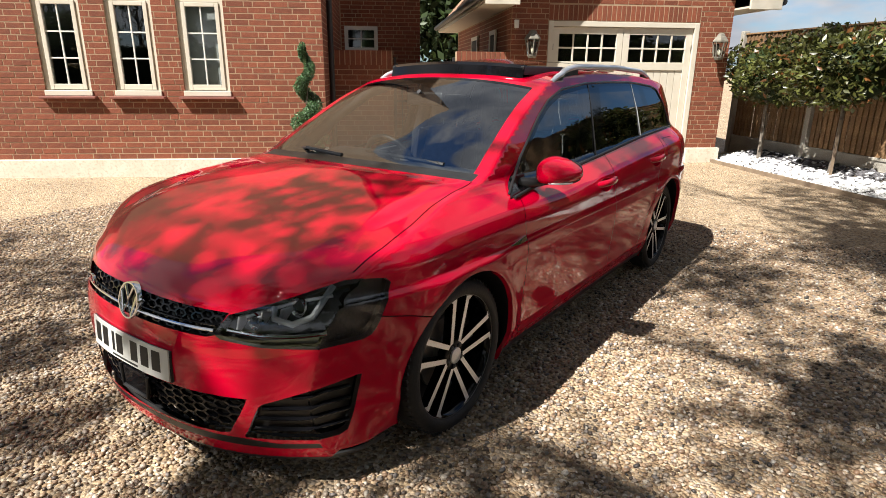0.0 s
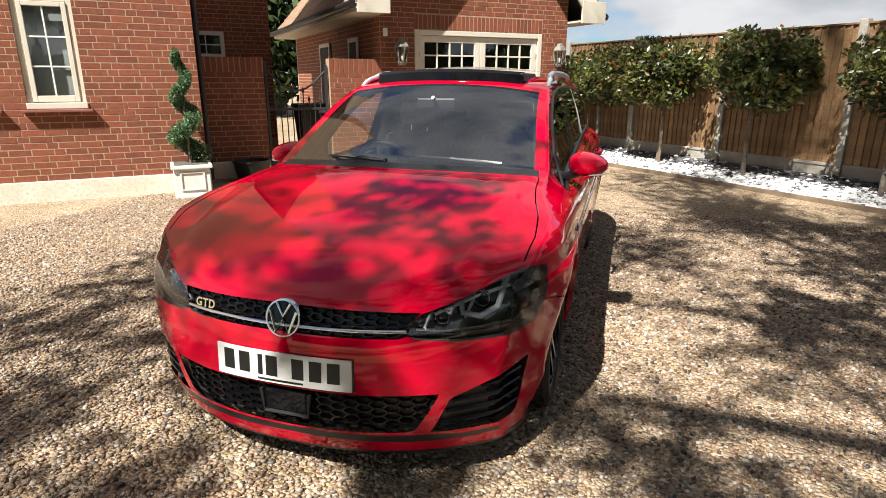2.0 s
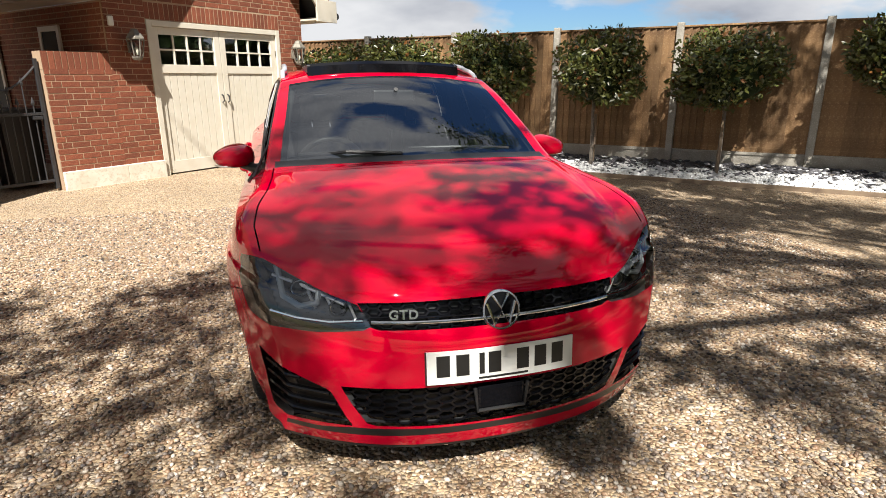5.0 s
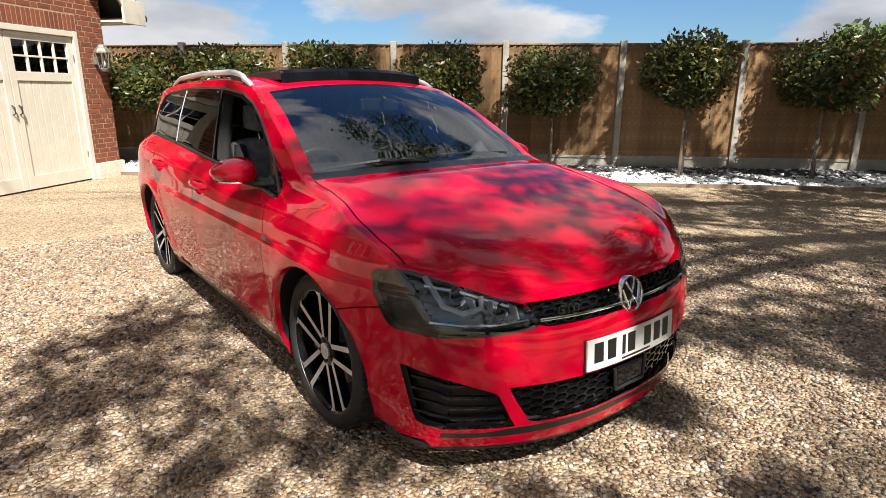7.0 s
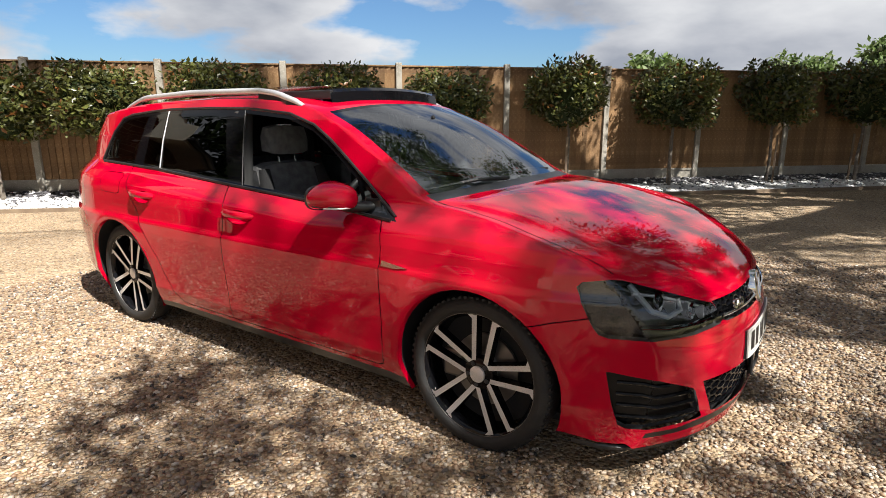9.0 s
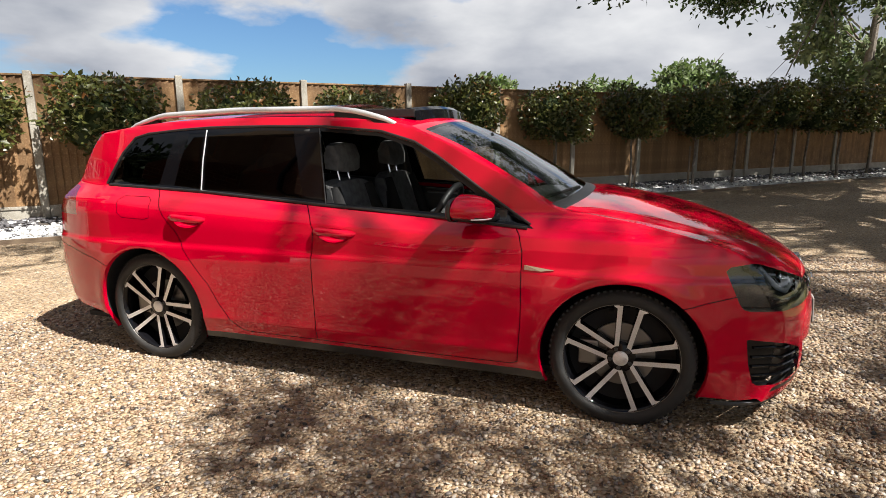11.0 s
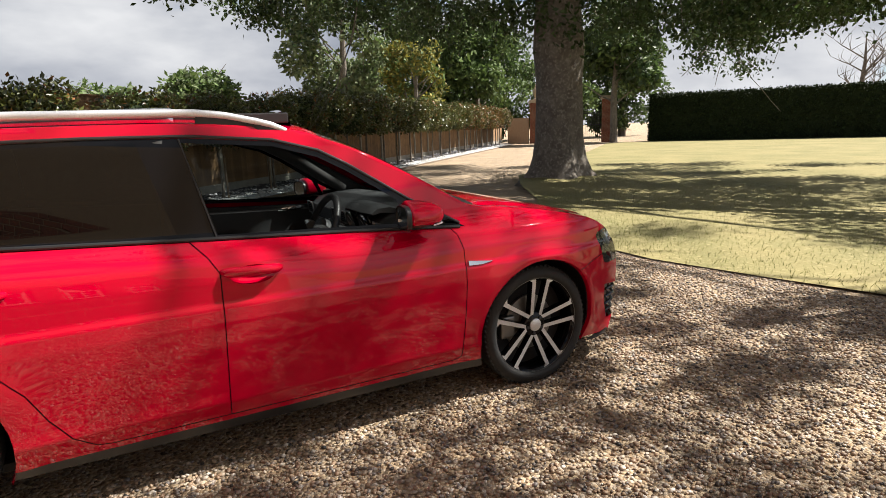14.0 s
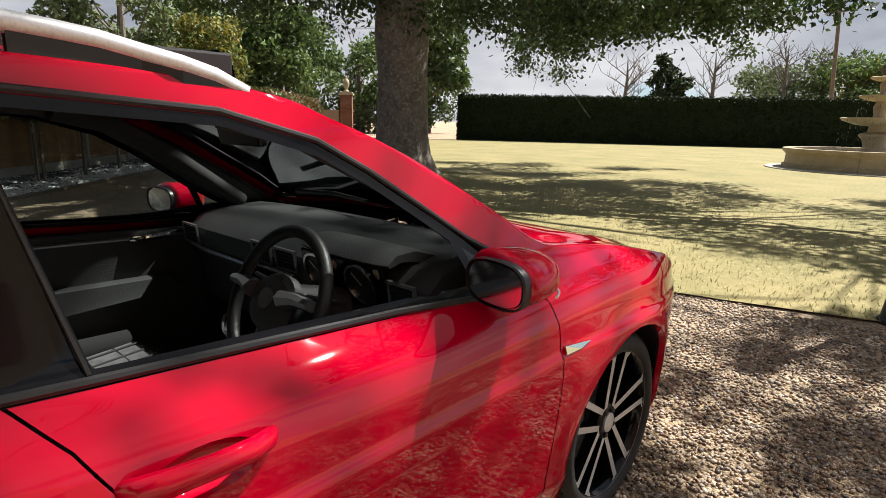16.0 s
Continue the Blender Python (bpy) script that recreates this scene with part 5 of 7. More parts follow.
def skin(name, piece, mats, parent, sides=(-1, 1), push=0.0, label="", both=False):
    """One body panel from its piece, for each side or as one part across both."""
    obs = []
    for pass_sides in ([sides] if both else [(s,) for s in sides]):
        verts, normals, faces, index = [], [], [], {}
        for sgn in pass_sides:
            for q in PIECES[piece]:
                row = []
                for co, _ in q:
                    nv = NORMAL_AT[key_of(co)]
                    p = co - nv * push
                    k = (round(p.x * sgn, 5), round(p.y, 5), round(p.z, 5))
                    if k not in index:
                        index[k] = len(verts)
                        verts.append((p.x * sgn, p.y, p.z))
                        normals.append((nv.x * sgn, nv.y, nv.z))
                    if index[k] not in row:
                        row.append(index[k])
                if len(row) > 2:
                    faces.append(row if sgn > 0 else row[::-1])
        me = bpy.data.meshes.new(name)
        me.from_pydata(verts, [], faces)
        me.polygons.foreach_set("use_smooth", [True] * len(me.polygons))
        me.materials.append(mats)
        flip = 0
        for p in list(me.polygons)[:40]:
            flip += 1 if Vector(p.normal).dot(Vector(normals[p.vertices[0]])) < 0 else -1
        if flip > 0:
            me.flip_normals()
        me.validate(clean_customdata=False)
        if len(me.vertices) == len(normals):
            me.normals_split_custom_set_from_vertices(normals)
        ob = new(name, me)
        ob.parent = parent
        if label:
            tagged(ob, label)
        obs.append(ob)
    return obs


def mirrored(sgn):
    return Matrix.Diagonal((sgn, 1, 1, 1))


CAR = thing("car", "glossy red estate car with its driver's window down, parked on gravel", "car")


def car_body():
    for name, piece, mat, both in (("bonnet", "bonnet", PAINT, True), ("front_bumper", "front_bumper", PAINT, True), ("roof", "roof", PAINT, True), ("tailgate", "tailgate", PAINT, True), ("rear_bumper", "rear_bumper", PAINT, True), ("front_wing", "front_wing", PAINT, False), ("body_side", "body_side", PAINT, False), ("side_skirt", "sill", TRIM, False), ("fuel_flap", "fuel_flap", PAINT, False), ("window_trim", "trim", GLOSS_BLACK, False), ("cowl", "cowl", TRIM, True), ("windscreen", "windscreen", SCREEN_GLASS, True), ("screen_band", "screen_band", GLOSS_BLACK, True), ("roof_glass", "roof_glass", GLOSS_BLACK, True), ("rear_screen", "rear_screen", GLASS_DARK, True), ("lower_strip", "strip", GRILLE, True), ("tail_lamp", "tail", RED_LENS, False), ("quarter_glass", "pane_quarter", GLASS_DARK, False)):
        obs = skin(name, piece, mat, CAR, both=both, sides=(-1,) if piece == "fuel_flap" else (-1, 1))
        for ob in obs:
            if mat in (GLASS, GLASS_DARK):
                ob.visible_shadow = piece != "rear_screen"
    skin("body_side", "fuel_flap", PAINT, CAR, sides=(1,))
    for sgn in (-1, 1):
        fd = skin("front_door", "front_door", PAINT, CAR, sides=(sgn,))[0]
        rd = skin("rear_door", "rear_door", PAINT, CAR, sides=(sgn,))[0]
        skin("corner_glass", "pane_tip", GLASS, fd, sides=(sgn,))
        if sgn > 0:
            skin("window_glass", "pane_front", GLASS_TINT, fd, sides=(sgn,))[0].visible_shadow = False
        skin("window_glass", "pane_rear", GLASS_DARK, rd, sides=(sgn,))
        skin("fixed_glass", "pane_fixed", GLASS_DARK, rd, sides=(sgn,))
        # pull handles: a cup in the door and a bar across it
        for d, y0, y1, z0 in ((fd, 1.305, 1.515, 0.822), (rd, 2.215, 2.425, 0.855)):
            x = half_width((y0 + y1) / 2, z0)
            pts = [(x - 0.010, y0 - 0.012, z0 + 0.002), (x + 0.010, y0 + 0.008, z0 + 0.004), (x + 0.026, y0 + 0.045, z0 + 0.006), (x + 0.030, (y0 + y1) / 2, z0 + 0.008), (x + 0.027, y1 - 0.045, z0 + 0.009), (x + 0.014, y1 - 0.008, z0 + 0.009), (x - 0.010, y1 + 0.012, z0 + 0.008)]
            bm = tube(pts, [0.008, 0.014, 0.0155, 0.015, 0.0165, 0.015, 0.008], 14)
            for v in bm.verts:
                v.co.z = z0 + (v.co.z - z0) * 1.3
            bmesh.ops.transform(bm, matrix=mirrored(sgn), verts=bm.verts[:])
            bmesh.ops.recalc_face_normals(bm, faces=bm.faces[:])
            part("door_handle", bm, PAINT, d, smooth=True)
            bm = bmesh.new()
            rings = []
            for r, deep in ((1.012, 0.0), (0.97, 0.004), (0.86, 0.014), (0.66, 0.024), (0.36, 0.029), (0.0, 0.030)):
                ring = []
                for k in range(30):
                    a = 2 * math.pi * k / 30
                    yy, zz = (y0 + y1) / 2 + 0.088 * r * math.cos(a), z0 - 0.010 + 0.037 * r * math.sin(a)
                    ring.append(bm.verts.new((sgn * (half_width(yy, zz) - deep), yy, zz)))
                rings.append(ring)
            for a, b in zip(rings, rings[1:]):
                for k in range(30):
                    bm.faces.new((a[k], a[(k + 1) % 30], b[(k + 1) % 30], b[k]))
            bmesh.ops.remove_doubles(bm, verts=bm.verts[:], dist=1e-5)
            part("handle_cup", bm, PAINT, d, smooth=True)
        # belt moulding and silver edge of the side glass
        belt = [(y, z + 0.004) for y, z in ((0.438, 0.886), (0.935, 0.914), (1.520, 0.947), (2.309, 0.996), (2.575, 1.006), (2.978, 1.020))]
        bm = tube([(sgn * (half_width(y, z) + 0.003), y, z) for y, z in belt], 0.0085, 8)
        part("belt_moulding", bm, TRIM, CAR, smooth=True)
        for a, b in (((1.603, 1.345), (1.516, 0.958)), ((2.331, 1.340), (2.314, 1.006))):
            bm = tube([(sgn * (half_width(*p) + 0.002), *p) for p in (a, ((a[0] + b[0]) / 2, (a[1] + b[1]) / 2), b)], 0.004, 6)
            part("window_channel", bm, TRIM if a[0] < 2 else SILVER, CAR, smooth=True)
        frame_line = [(0.428, 0.904), (0.660, 1.036), (0.800, 1.128), (0.928, 1.210), (1.050, 1.276), (1.242, 1.329), (1.579, 1.355), (1.927, 1.359), (2.315, 1.354), (2.515, 1.342), (2.743, 1.321), (2.835, 1.297), (2.907, 1.212), (2.968, 1.108), (3.009, 1.029)]
        bm = tube([(sgn * (half_width(*p) + 0.001), *p) for p in frame_line], 0.007, 8)
        part("window_seal", bm, TRIM, CAR, smooth=True)
        # side badge ahead of the door
        bm = bmesh.new()
        z = 0.722
        vs = [bm.verts.new((sgn * (half_width(y, q) + o), y, q)) for o in (0.001, 0.007) for y, q in ((0.435, z + 0.012), (0.30, z - 0.004), (0.36, z - 0.012), (0.435, z - 0.010))]
        for f in ((4, 5, 6, 7), (0, 1, 5, 4), (1, 2, 6, 5), (2, 3, 7, 6), (3, 0, 4, 7)):
            bm.faces.new([vs[k] for k in f])
        bmesh.ops.recalc_face_normals(bm, faces=bm.faces[:])
        part("side_badge", bm, CHROME, CAR, "small chrome side badge")
    # wheel arches: turned-in lip and dark liner
    for yc, r in ((0.0, 0.366), (2.63, 0.368)):
        for sgn in (-1, 1):
            bm = bmesh.new()
            last = None
            for k in range(33):
                a = math.pi * (-0.14 + 1.28 * k / 32)
                y, z = yc + r * math.cos(a), 0.315 + r * math.sin(a)
                x = half_width(y, max(z, 0.17))
                cur = [bm.verts.new((sgn * q, yc + rr * math.cos(a), 0.315 + rr * math.sin(a))) for q, rr in ((x + 0.001, r + 0.002), (x - 0.02, r - 0.005), (x - 0.06, r + 0.02), (0.52, r + 0.03), (0.50, 0.05))]
                if last:
                    for j in range(4):
                        f = bm.faces.new((last[j], cur[j], cur[j + 1], last[j + 1]))
                        f.material_index = 0 if j < 1 else 1
                last = cur
            part("wheel_arch", bm, [PAINT, CARPET], CAR, smooth=True)
    # dark inner shell behind gaps and openings
    for piece in ("front_door", "rear_door", "body_side", "front_wing", "front_bumper", "bonnet", "rear_bumper", "tailgate"):
        skin("inner_panel", piece, DASH, CAR, push=0.03, both=piece in ("front_bumper", "bonnet", "rear_bumper", "tailgate"))
    skin("headlining", "roof", LINER, CAR, push=0.035, both=True)
    part("floor_pan", boxes((-0.72, 0.72, -0.55, 3.3, 0.17, 0.20), (-0.48, 0.48, -0.5, 0.42, 0.2, 0.62)), CARPET, CAR)


car_body()


def hex_mesh(poly, y_at, cell, name, parent, depth=0.012, bar=0.16):
    """Honeycomb bars over the area of a front-view outline (both sides)."""
    bm = bmesh.new()
    w, h = cell, cell * 0.5
    for i in range(-40, 41):
        for k in range(0, 60):
            cx, cz = i * w * 0.75, 0.2 + k * h + (h / 2 if i % 2 else 0)
            if not inside(abs(cx), cz, poly):
                continue
            out, inn = [], []
            for j in range(6):
                a = math.pi / 3 * j
                x, z = cx + w / 2 * math.cos(a), cz + h / 2 * math.sin(a) / 0.866
                out.append((x, z))
                inn.append((cx + (x - cx) * (1 - bar), cz + (z - cz) * (1 - bar * 1.3)))
            vo = [bm.verts.new((x, y_at(x, z), z)) for x, z in out]
            vi = [bm.verts.new((x, y_at(x, z), z)) for x, z in inn]
            vb = [bm.verts.new((cx + (x - cx) * 0.9, y_at(x, z) + depth, cz + (z - cz) * 0.9)) for x, z in inn]
            for j in range(6):
                bm.faces.new((vo[j], vo[(j + 1) % 6], vi[(j + 1) % 6], vi[j]))
                bm.faces.new((vi[j], vi[(j + 1) % 6], vb[(j + 1) % 6], vb[j]))
    part(name, bm, GLOSS_BLACK, parent)


def nose_y(x, z):
    zz = [q[1] for q in SPINE[:8]]
    yy = [q[0] for q in SPINE[:8]]
    ez = [q[1] for q in EDGE[:8]]
    ey = [q[0] for q in EDGE[:8]]
    c, e = float(np.interp(z, zz, yy)), float(np.interp(z, ez, ey))
    k = min(1.0, abs(x) / half_width(e, z)) ** 2.5
    return c + (e - c) * k


def car_front():
    skin("upper_grille_back", "grille", GRILLE, CAR, push=0.035, both=True)
    skin("lower_grille_back", "grille_low", GRILLE, CAR, push=0.05, both=True)
    hex_mesh(GRILLE_TOP, lambda x, z: nose_y(x, z) + 0.014, 0.05, "upper_grille", CAR)
    hex_mesh([(0, 0.385), (0.522, 0.385), (0.495, 0.325), (0.45, 0.248), (0, 0.24)], lambda x, z: nose_y(x, z) + 0.02, 0.062, "lower_grille", CAR)
    xs = [-0.425 + 0.85 * i / 40 for i in range(41)]
    part("grille_strip", tube([(x, nose_y(x, 0.608) - 0.001, 0.608 + 0.010 * abs(x)) for x in xs], 0.0055, 8), CHROME, CAR, "chrome strip along the grille", smooth=True)
    part("grille_strip", tube([(x, nose_y(x, 0.622) + 0.004, 0.622 + 0.010 * abs(x)) for x in xs], 0.003, 6), GLOSS_BLACK, CAR, smooth=True)
    # round badge
    face = Matrix.Translation((0, nose_y(0, 0.632) - 0.002, 0.630)) @ Matrix.Rotation(radians(76), 4, "X")
    badge = part("front_badge", lathe([(0.068, -0.03), (0.068, 0.004), (0.065, 0.009), (0.060, 0.009), (0.057, 0.004), (0.057, -0.03)], 48, m=face, cap=False), CHROME, CAR, "round chrome maker's badge", smooth=True)
    part("badge_field", lathe([(0.0575, -0.004), (0.0575, 0.001), (0.0, 0.002)], 40, m=face), GLOSS_BLACK, badge, smooth=True)
    for pts in (((-0.027, 0.051), (0, 0.006), (0.027, 0.051)), ((-0.050, 0.025), (-0.025, -0.048), (0, -0.004), (0.025, -0.048), (0.050, 0.025))):
        bm = tube([face @ Vector((x, y, 0.004)) for x, y in pts], 0.0062, 8)
        part("emblem_bar", bm, CHROME, badge, smooth=True)
    # grille lettering
    letters = bpy.data.curves.new("grille_letters", "FONT")
    letters.body = "GTD"
    letters.size, letters.extrude, letters.offset = 0.042, 0.003, 0.0012
    letters.space_character = 1.15
    ob = new("grille_letters", letters)
    deps = bpy.context.evaluated_depsgraph_get()
    me = bpy.data.meshes.new_from_object(ob.evaluated_get(deps))
    bpy.data.objects.remove(ob)
    me.materials.clear()
    me.materials.append(CHROME)
    ob = new("grille_letters", me)
    ob.parent = CAR
    ob.matrix_basis = Matrix.Translation((-0.372, nose_y(-0.31, 0.640) - 0.008, 0.628)) @ Matrix.Rotation(radians(-11), 4, "Z") @ Matrix.Rotation(radians(76), 4, "X")
    tagged(ob, "chrome model letters on the grille")
    # number plate: bars stand for its characters
    def on_plate(x0, x1, z0, z1, out, back, n=1):
        """A slab bent with the bumper."""
        bm = bmesh.new()
        last = None
        for i in range(n + 1):
            x = x0 + (x1 - x0) * i / n
            cur = [bm.verts.new((x, nose_y(x, 0.461) - 0.010 + (z - 0.461) * 0.07 + d, z)) for d, z in ((-out, z0), (-out, z1), (back, z1), (back, z0))]
            if last:
                for k in range(4):
                    bm.faces.new((last[k], cur[k], cur[(k + 1) % 4], last[(k + 1) % 4]))
            else:
                bm.faces.new(cur)
            last = cur
        bm.faces.new(last[::-1])
        bmesh.ops.recalc_face_normals(bm, faces=bm.faces[:])
        return bm

    plate = part("number_plate", on_plate(-0.262, 0.258, 0.405, 0.517, 0.003, 0.002, 18), PLATE_WHITE, CAR, "white number plate with black marks")
    for x0 in (-0.205, -0.140, -0.075, -0.030, 0.070, 0.135, 0.200):
        wd = 0.022 if abs(x0 + 0.075) > 0.001 else 0.009
        part("plate_mark", on_plate(x0 - wd - 0.004, x0 + wd - 0.004, 0.430, 0.503, 0.0042, -0.0032), PLATE_BLACK, plate)
    part("plate_line", on_plate(-0.09, 0.085, 0.412, 0.419, 0.0040, -0.0032, 6), PLATE_BLACK, plate)
    part("plate_backing", on_plate(-0.266, 0.262, 0.401, 0.514, -0.003, 0.02, 18), TRIM, plate)
    part("radar_panel", boxes((-0.085, 0.085, -0.004, 0.03, -0.042, 0.042), bevel=0.01), GLOSS_BLACK, CAR, "gloss black sensor panel").matrix_basis = Matrix.Translation((0, -0.876, 0.325))
    part("radar_frame", tube([(-0.095, -0.880, 0.365), (-0.085, -0.880, 0.28), (0.085, -0.880, 0.28), (0.095, -0.880, 0.365)], 0.007, 8), TRIM, CAR)
    # slatted corner vents
    skin("corner_vent", "fog", GRILLE, CAR, push=0.045)
    for sgn in (-1, 1):
        for k, (z0, z1, xin) in enumerate(((0.398, 0.412, 0.655), (0.352, 0.368, 0.565), (0.312, 0.324, 0.545), (0.270, 0.280, 0.530))):
            pts = []
            for i in range(13):
                x = xin + (0.835 - xin) * i / 12
                z = z0 + (z1 - z0) * i / 12
                lim = half_width(float(np.interp(z, [q[1] for q in EDGE[:8]], [q[0] for q in EDGE[:8]])), z)
                if x <= lim:
                    pts.append((sgn * x, nose_y(x, z) + 0.012, z))
            yy = pts[-1][1]
            for y in (yy + 0.04, yy + 0.08, yy + 0.12):
                if y < -0.53:
                    pts.append((sgn * (half_width(y, z1) - 0.012), y, z1 + 0.002))
            bm = tube(pts, 0.010, 8)
            bmesh.ops.transform(bm, matrix=Matrix.Translation((0, 0, z0)) @ Matrix.Diagonal((1, 1, 0.7, 1)) @ Matrix.Translation((0, 0, -z0)), verts=bm.verts[:])
            part("vent_slat", bm, GLOSS_BLACK, CAR, smooth=True)
    # lip under the bumper
    bm = bmesh.new()
    last = None
    side_line = [(half_width(-0.40 - 0.05 * k, 0.17) - 0.004, -0.40 - 0.05 * k) for k in range(4)]
    front_line = [(x, nose_y(x, 0.155)) for x in [0.70 - 1.40 * i / 40 for i in range(41)]]
    for x, y in side_line + front_line + [(-x, y) for x, y in side_line[::-1]]:
        cur = [bm.verts.new((x, y + dy, z)) for dy, z in ((0.018, 0.152), (0.008, 0.146), (0.012, 0.134), (0.10, 0.132))]
        if last:
            for j in range(3):
                bm.faces.new((last[j], cur[j], cur[j + 1], last[j + 1]))
        last = cur
    bmesh.ops.recalc_face_normals(bm, faces=bm.faces[:])
    part("front_splitter", bm, TRIM, CAR, smooth=True)


car_front()


def headlights():
    for sgn in (-1, 1):
        lamp = skin("headlight", "lens", LENS, CAR, sides=(sgn,), label="clear headlight with a bent white light guide")[0]
        lamp.visible_shadow = False
        skin("lamp_housing", "lens", LAMP_BACK, lamp, sides=(sgn,), push=0.055)

        def on(x, z, inset):
            return Vector((sgn * x, nose_y(min(x, 0.75), z) + inset, z))

        # U-shaped light guide round the projector, second lens, lower chrome blade
        for pts, r, mat, nm in ((((0.705, 0.752), (0.690, 0.665), (0.640, 0.640), (0.585, 0.655), (0.575, 0.690)), 0.011, LAMP_WHITE, "light_guide"), (((0.735, 0.615), (0.65, 0.602), (0.55, 0.598), (0.445, 0.606)), 0.007, CHROME, "lower_blade"), (((0.72, 0.725), (0.63, 0.705), (0.50, 0.655)), 0.006, SILVER, "upper_edge")):
            bm = tube([on(x, z, 0.03) for x, z in pts], r, 8)
            part(nm, bm, mat, lamp, smooth=True)
        for x, z in ((0.60, 0.66), (0.545, 0.652), (0.475, 0.628)):
            fin = boxes((-0.004, 0.004, 0.0, 0.05, -0.03, 0.03), bevel=0.002)
            part("reflector_fin", fin, SILVER, lamp).matrix_basis = Matrix.Translation(on(x, z, 0.03)) @ Matrix.Rotation(radians(20 * sgn), 4, "Y")
        for x, z, r in ((0.635, 0.690, 0.032), (0.520, 0.640, 0.028)):
            at = on(x, z, 0.055)
            m = Matrix.Translation(at) @ Matrix.Rotation(radians(90), 4, "X")
            part("projector_ring", lathe([(r, 0.0), (r * 1.12, 0.01), (r * 1.1, 0.02), (r * 0.92, 0.012)], 24, m=m), CHROME, lamp, smooth=True)
            part("projector", lathe([(r * 0.9, 0.0), (r * 0.75, 0.016), (r * 0.4, 0.024), (0.0, 0.026)], 24, m=m), GLOSS_BLACK, lamp, smooth=True)


headlights()


def roof_parts():
    for sgn in (-1, 1):
        pts, n = [], 30
        for i in range(n + 1):
            t = i / n
            y = 1.17 + (2.96 - 1.17) * t
            base = float(np.interp(y, [1.0, 1.15, 1.54, 2.16, 2.66, 3.03], [1.318, 1.366, 1.404, 1.405, 1.385, 1.338]))
            lift = 0.046 * min(1.0, (t / 0.14)) ** 0.6 * min(1.0, ((1 - t) / 0.14)) ** 0.6
            pts.append((sgn * (0.585 - 0.02 * t + (0.015 if t < 0.1 else 0)), y, base + lift - 0.004))
        rail = part("roof_rail", tube(pts, [0.012 + 0.006 * math.sin(math.pi * i / n) ** 0.3 for i in range(n + 1)], 10), SILVER, CAR, "brushed silver roof rail", smooth=True)
        for y_lo, y_hi in ((1.0, 1.48), (2.72, 3.2)):
            bm = bmesh.new()
            for (x, y, z), (x1, y1, z1) in zip(pts, pts[1:]):
                if not y_lo < y < y_hi:
                    continue
                vs = [bm.verts.new(q) for q in ((x - 0.010, y, z - 0.004), (x1 - 0.010, y1, z1 - 0.004), (x1 - 0.010, y1, z1 - 0.07), (x - 0.010, y, z - 0.07), (x + 0.010, y, z - 0.004), (x1 + 0.010, y1, z1 - 0.004), (x1 + 0.010, y1, z1 - 0.07), (x + 0.010, y, z - 0.07))]
                for f in ((0, 1, 2, 3), (7, 6, 5, 4), (3, 2, 6, 7)):
                    bm.faces.new([vs[k] for k in f])
            bmesh.ops.remove_doubles(bm, verts=bm.verts[:], dist=1e-4)
            part("rail_foot", bm, TRIM, rail)
    # open sunroof: deflector in front, side arms, glass panel slid up and back
    skin("sunroof_frame", "roof_opening", GLOSS_BLACK, CAR, push=0.05, both=True)
    xs = [-0.46 + 0.92 * i / 24 for i in range(25)]
    bm = bmesh.new()
    last = None
    for x in xs:
        k = (x / 0.46) ** 2
        y, z = 1.06 + 0.05 * k, 1.404 - 0.02 * k
        cur = [bm.verts.new(q) for q in ((x, y, z - 0.01), (x, y + 0.012, z + 0.050), (x, y + 0.04, z + 0.066), (x, y + 0.065, z + 0.060), (x, y + 0.07, z - 0.01))]
        if last:
            for j in range(4):
                bm.faces.new((last[j], cur[j], cur[j + 1], last[j + 1]))
        last = cur
    bmesh.ops.recalc_face_normals(bm, faces=bm.faces[:])
    part("wind_deflector", bm, GLOSS_BLACK, CAR, "black raised sunroof wind deflector", smooth=True)
    for sgn in (-1, 1):
        part("deflector_arm", boxes((sgn * 0.45 - 0.012, sgn * 0.45 + 0.012, 1.12, 1.60, 1.40, 1.446), bevel=0.006), TRIM, CAR)
    bm = bmesh.new()
    rows = []
    for i in range(9):
        y = 1.60 + 0.75 * i / 8
        rows.append([bm.verts.new((x, y, 1.492 - 0.03 * (x / 0.5) ** 2 - 0.012 * (i / 8))) for x in xs])
    for a, b in zip(rows, rows[1:]):
        for k in range(len(xs) - 1):
            bm.faces.new((a[k], a[k + 1], b[k + 1], b[k]))
    r = bmesh.ops.solidify(bm, geom=bm.faces[:], thickness=0.008)
    part("sunroof_panel", bm, GLOSS_BLACK, CAR, "tinted glass sunroof panel slid back", smooth=True)
    # rear spoiler, aerial
    bm = bmesh.new()
    last = None
    for i in range(25):
        x = -0.56 + 1.12 * i / 24
        k = (x / 0.6) ** 2
        y, z = 3.22 - 0.1 * k, 1.372 - 0.035 * k
        cur = [bm.verts.new(q) for q in ((x, y - 0.12, z + 0.012), (x, y + 0.06, z - 0.006), (x, y + 0.075, z - 0.02), (x, y + 0.02, z - 0.045))]
        if last:
            for j in range(3):
                bm.faces.new((last[j], cur[j], cur[j + 1], last[j + 1]))
        last = cur
    part("rear_spoiler", bm, PAINT, CAR, smooth=True)
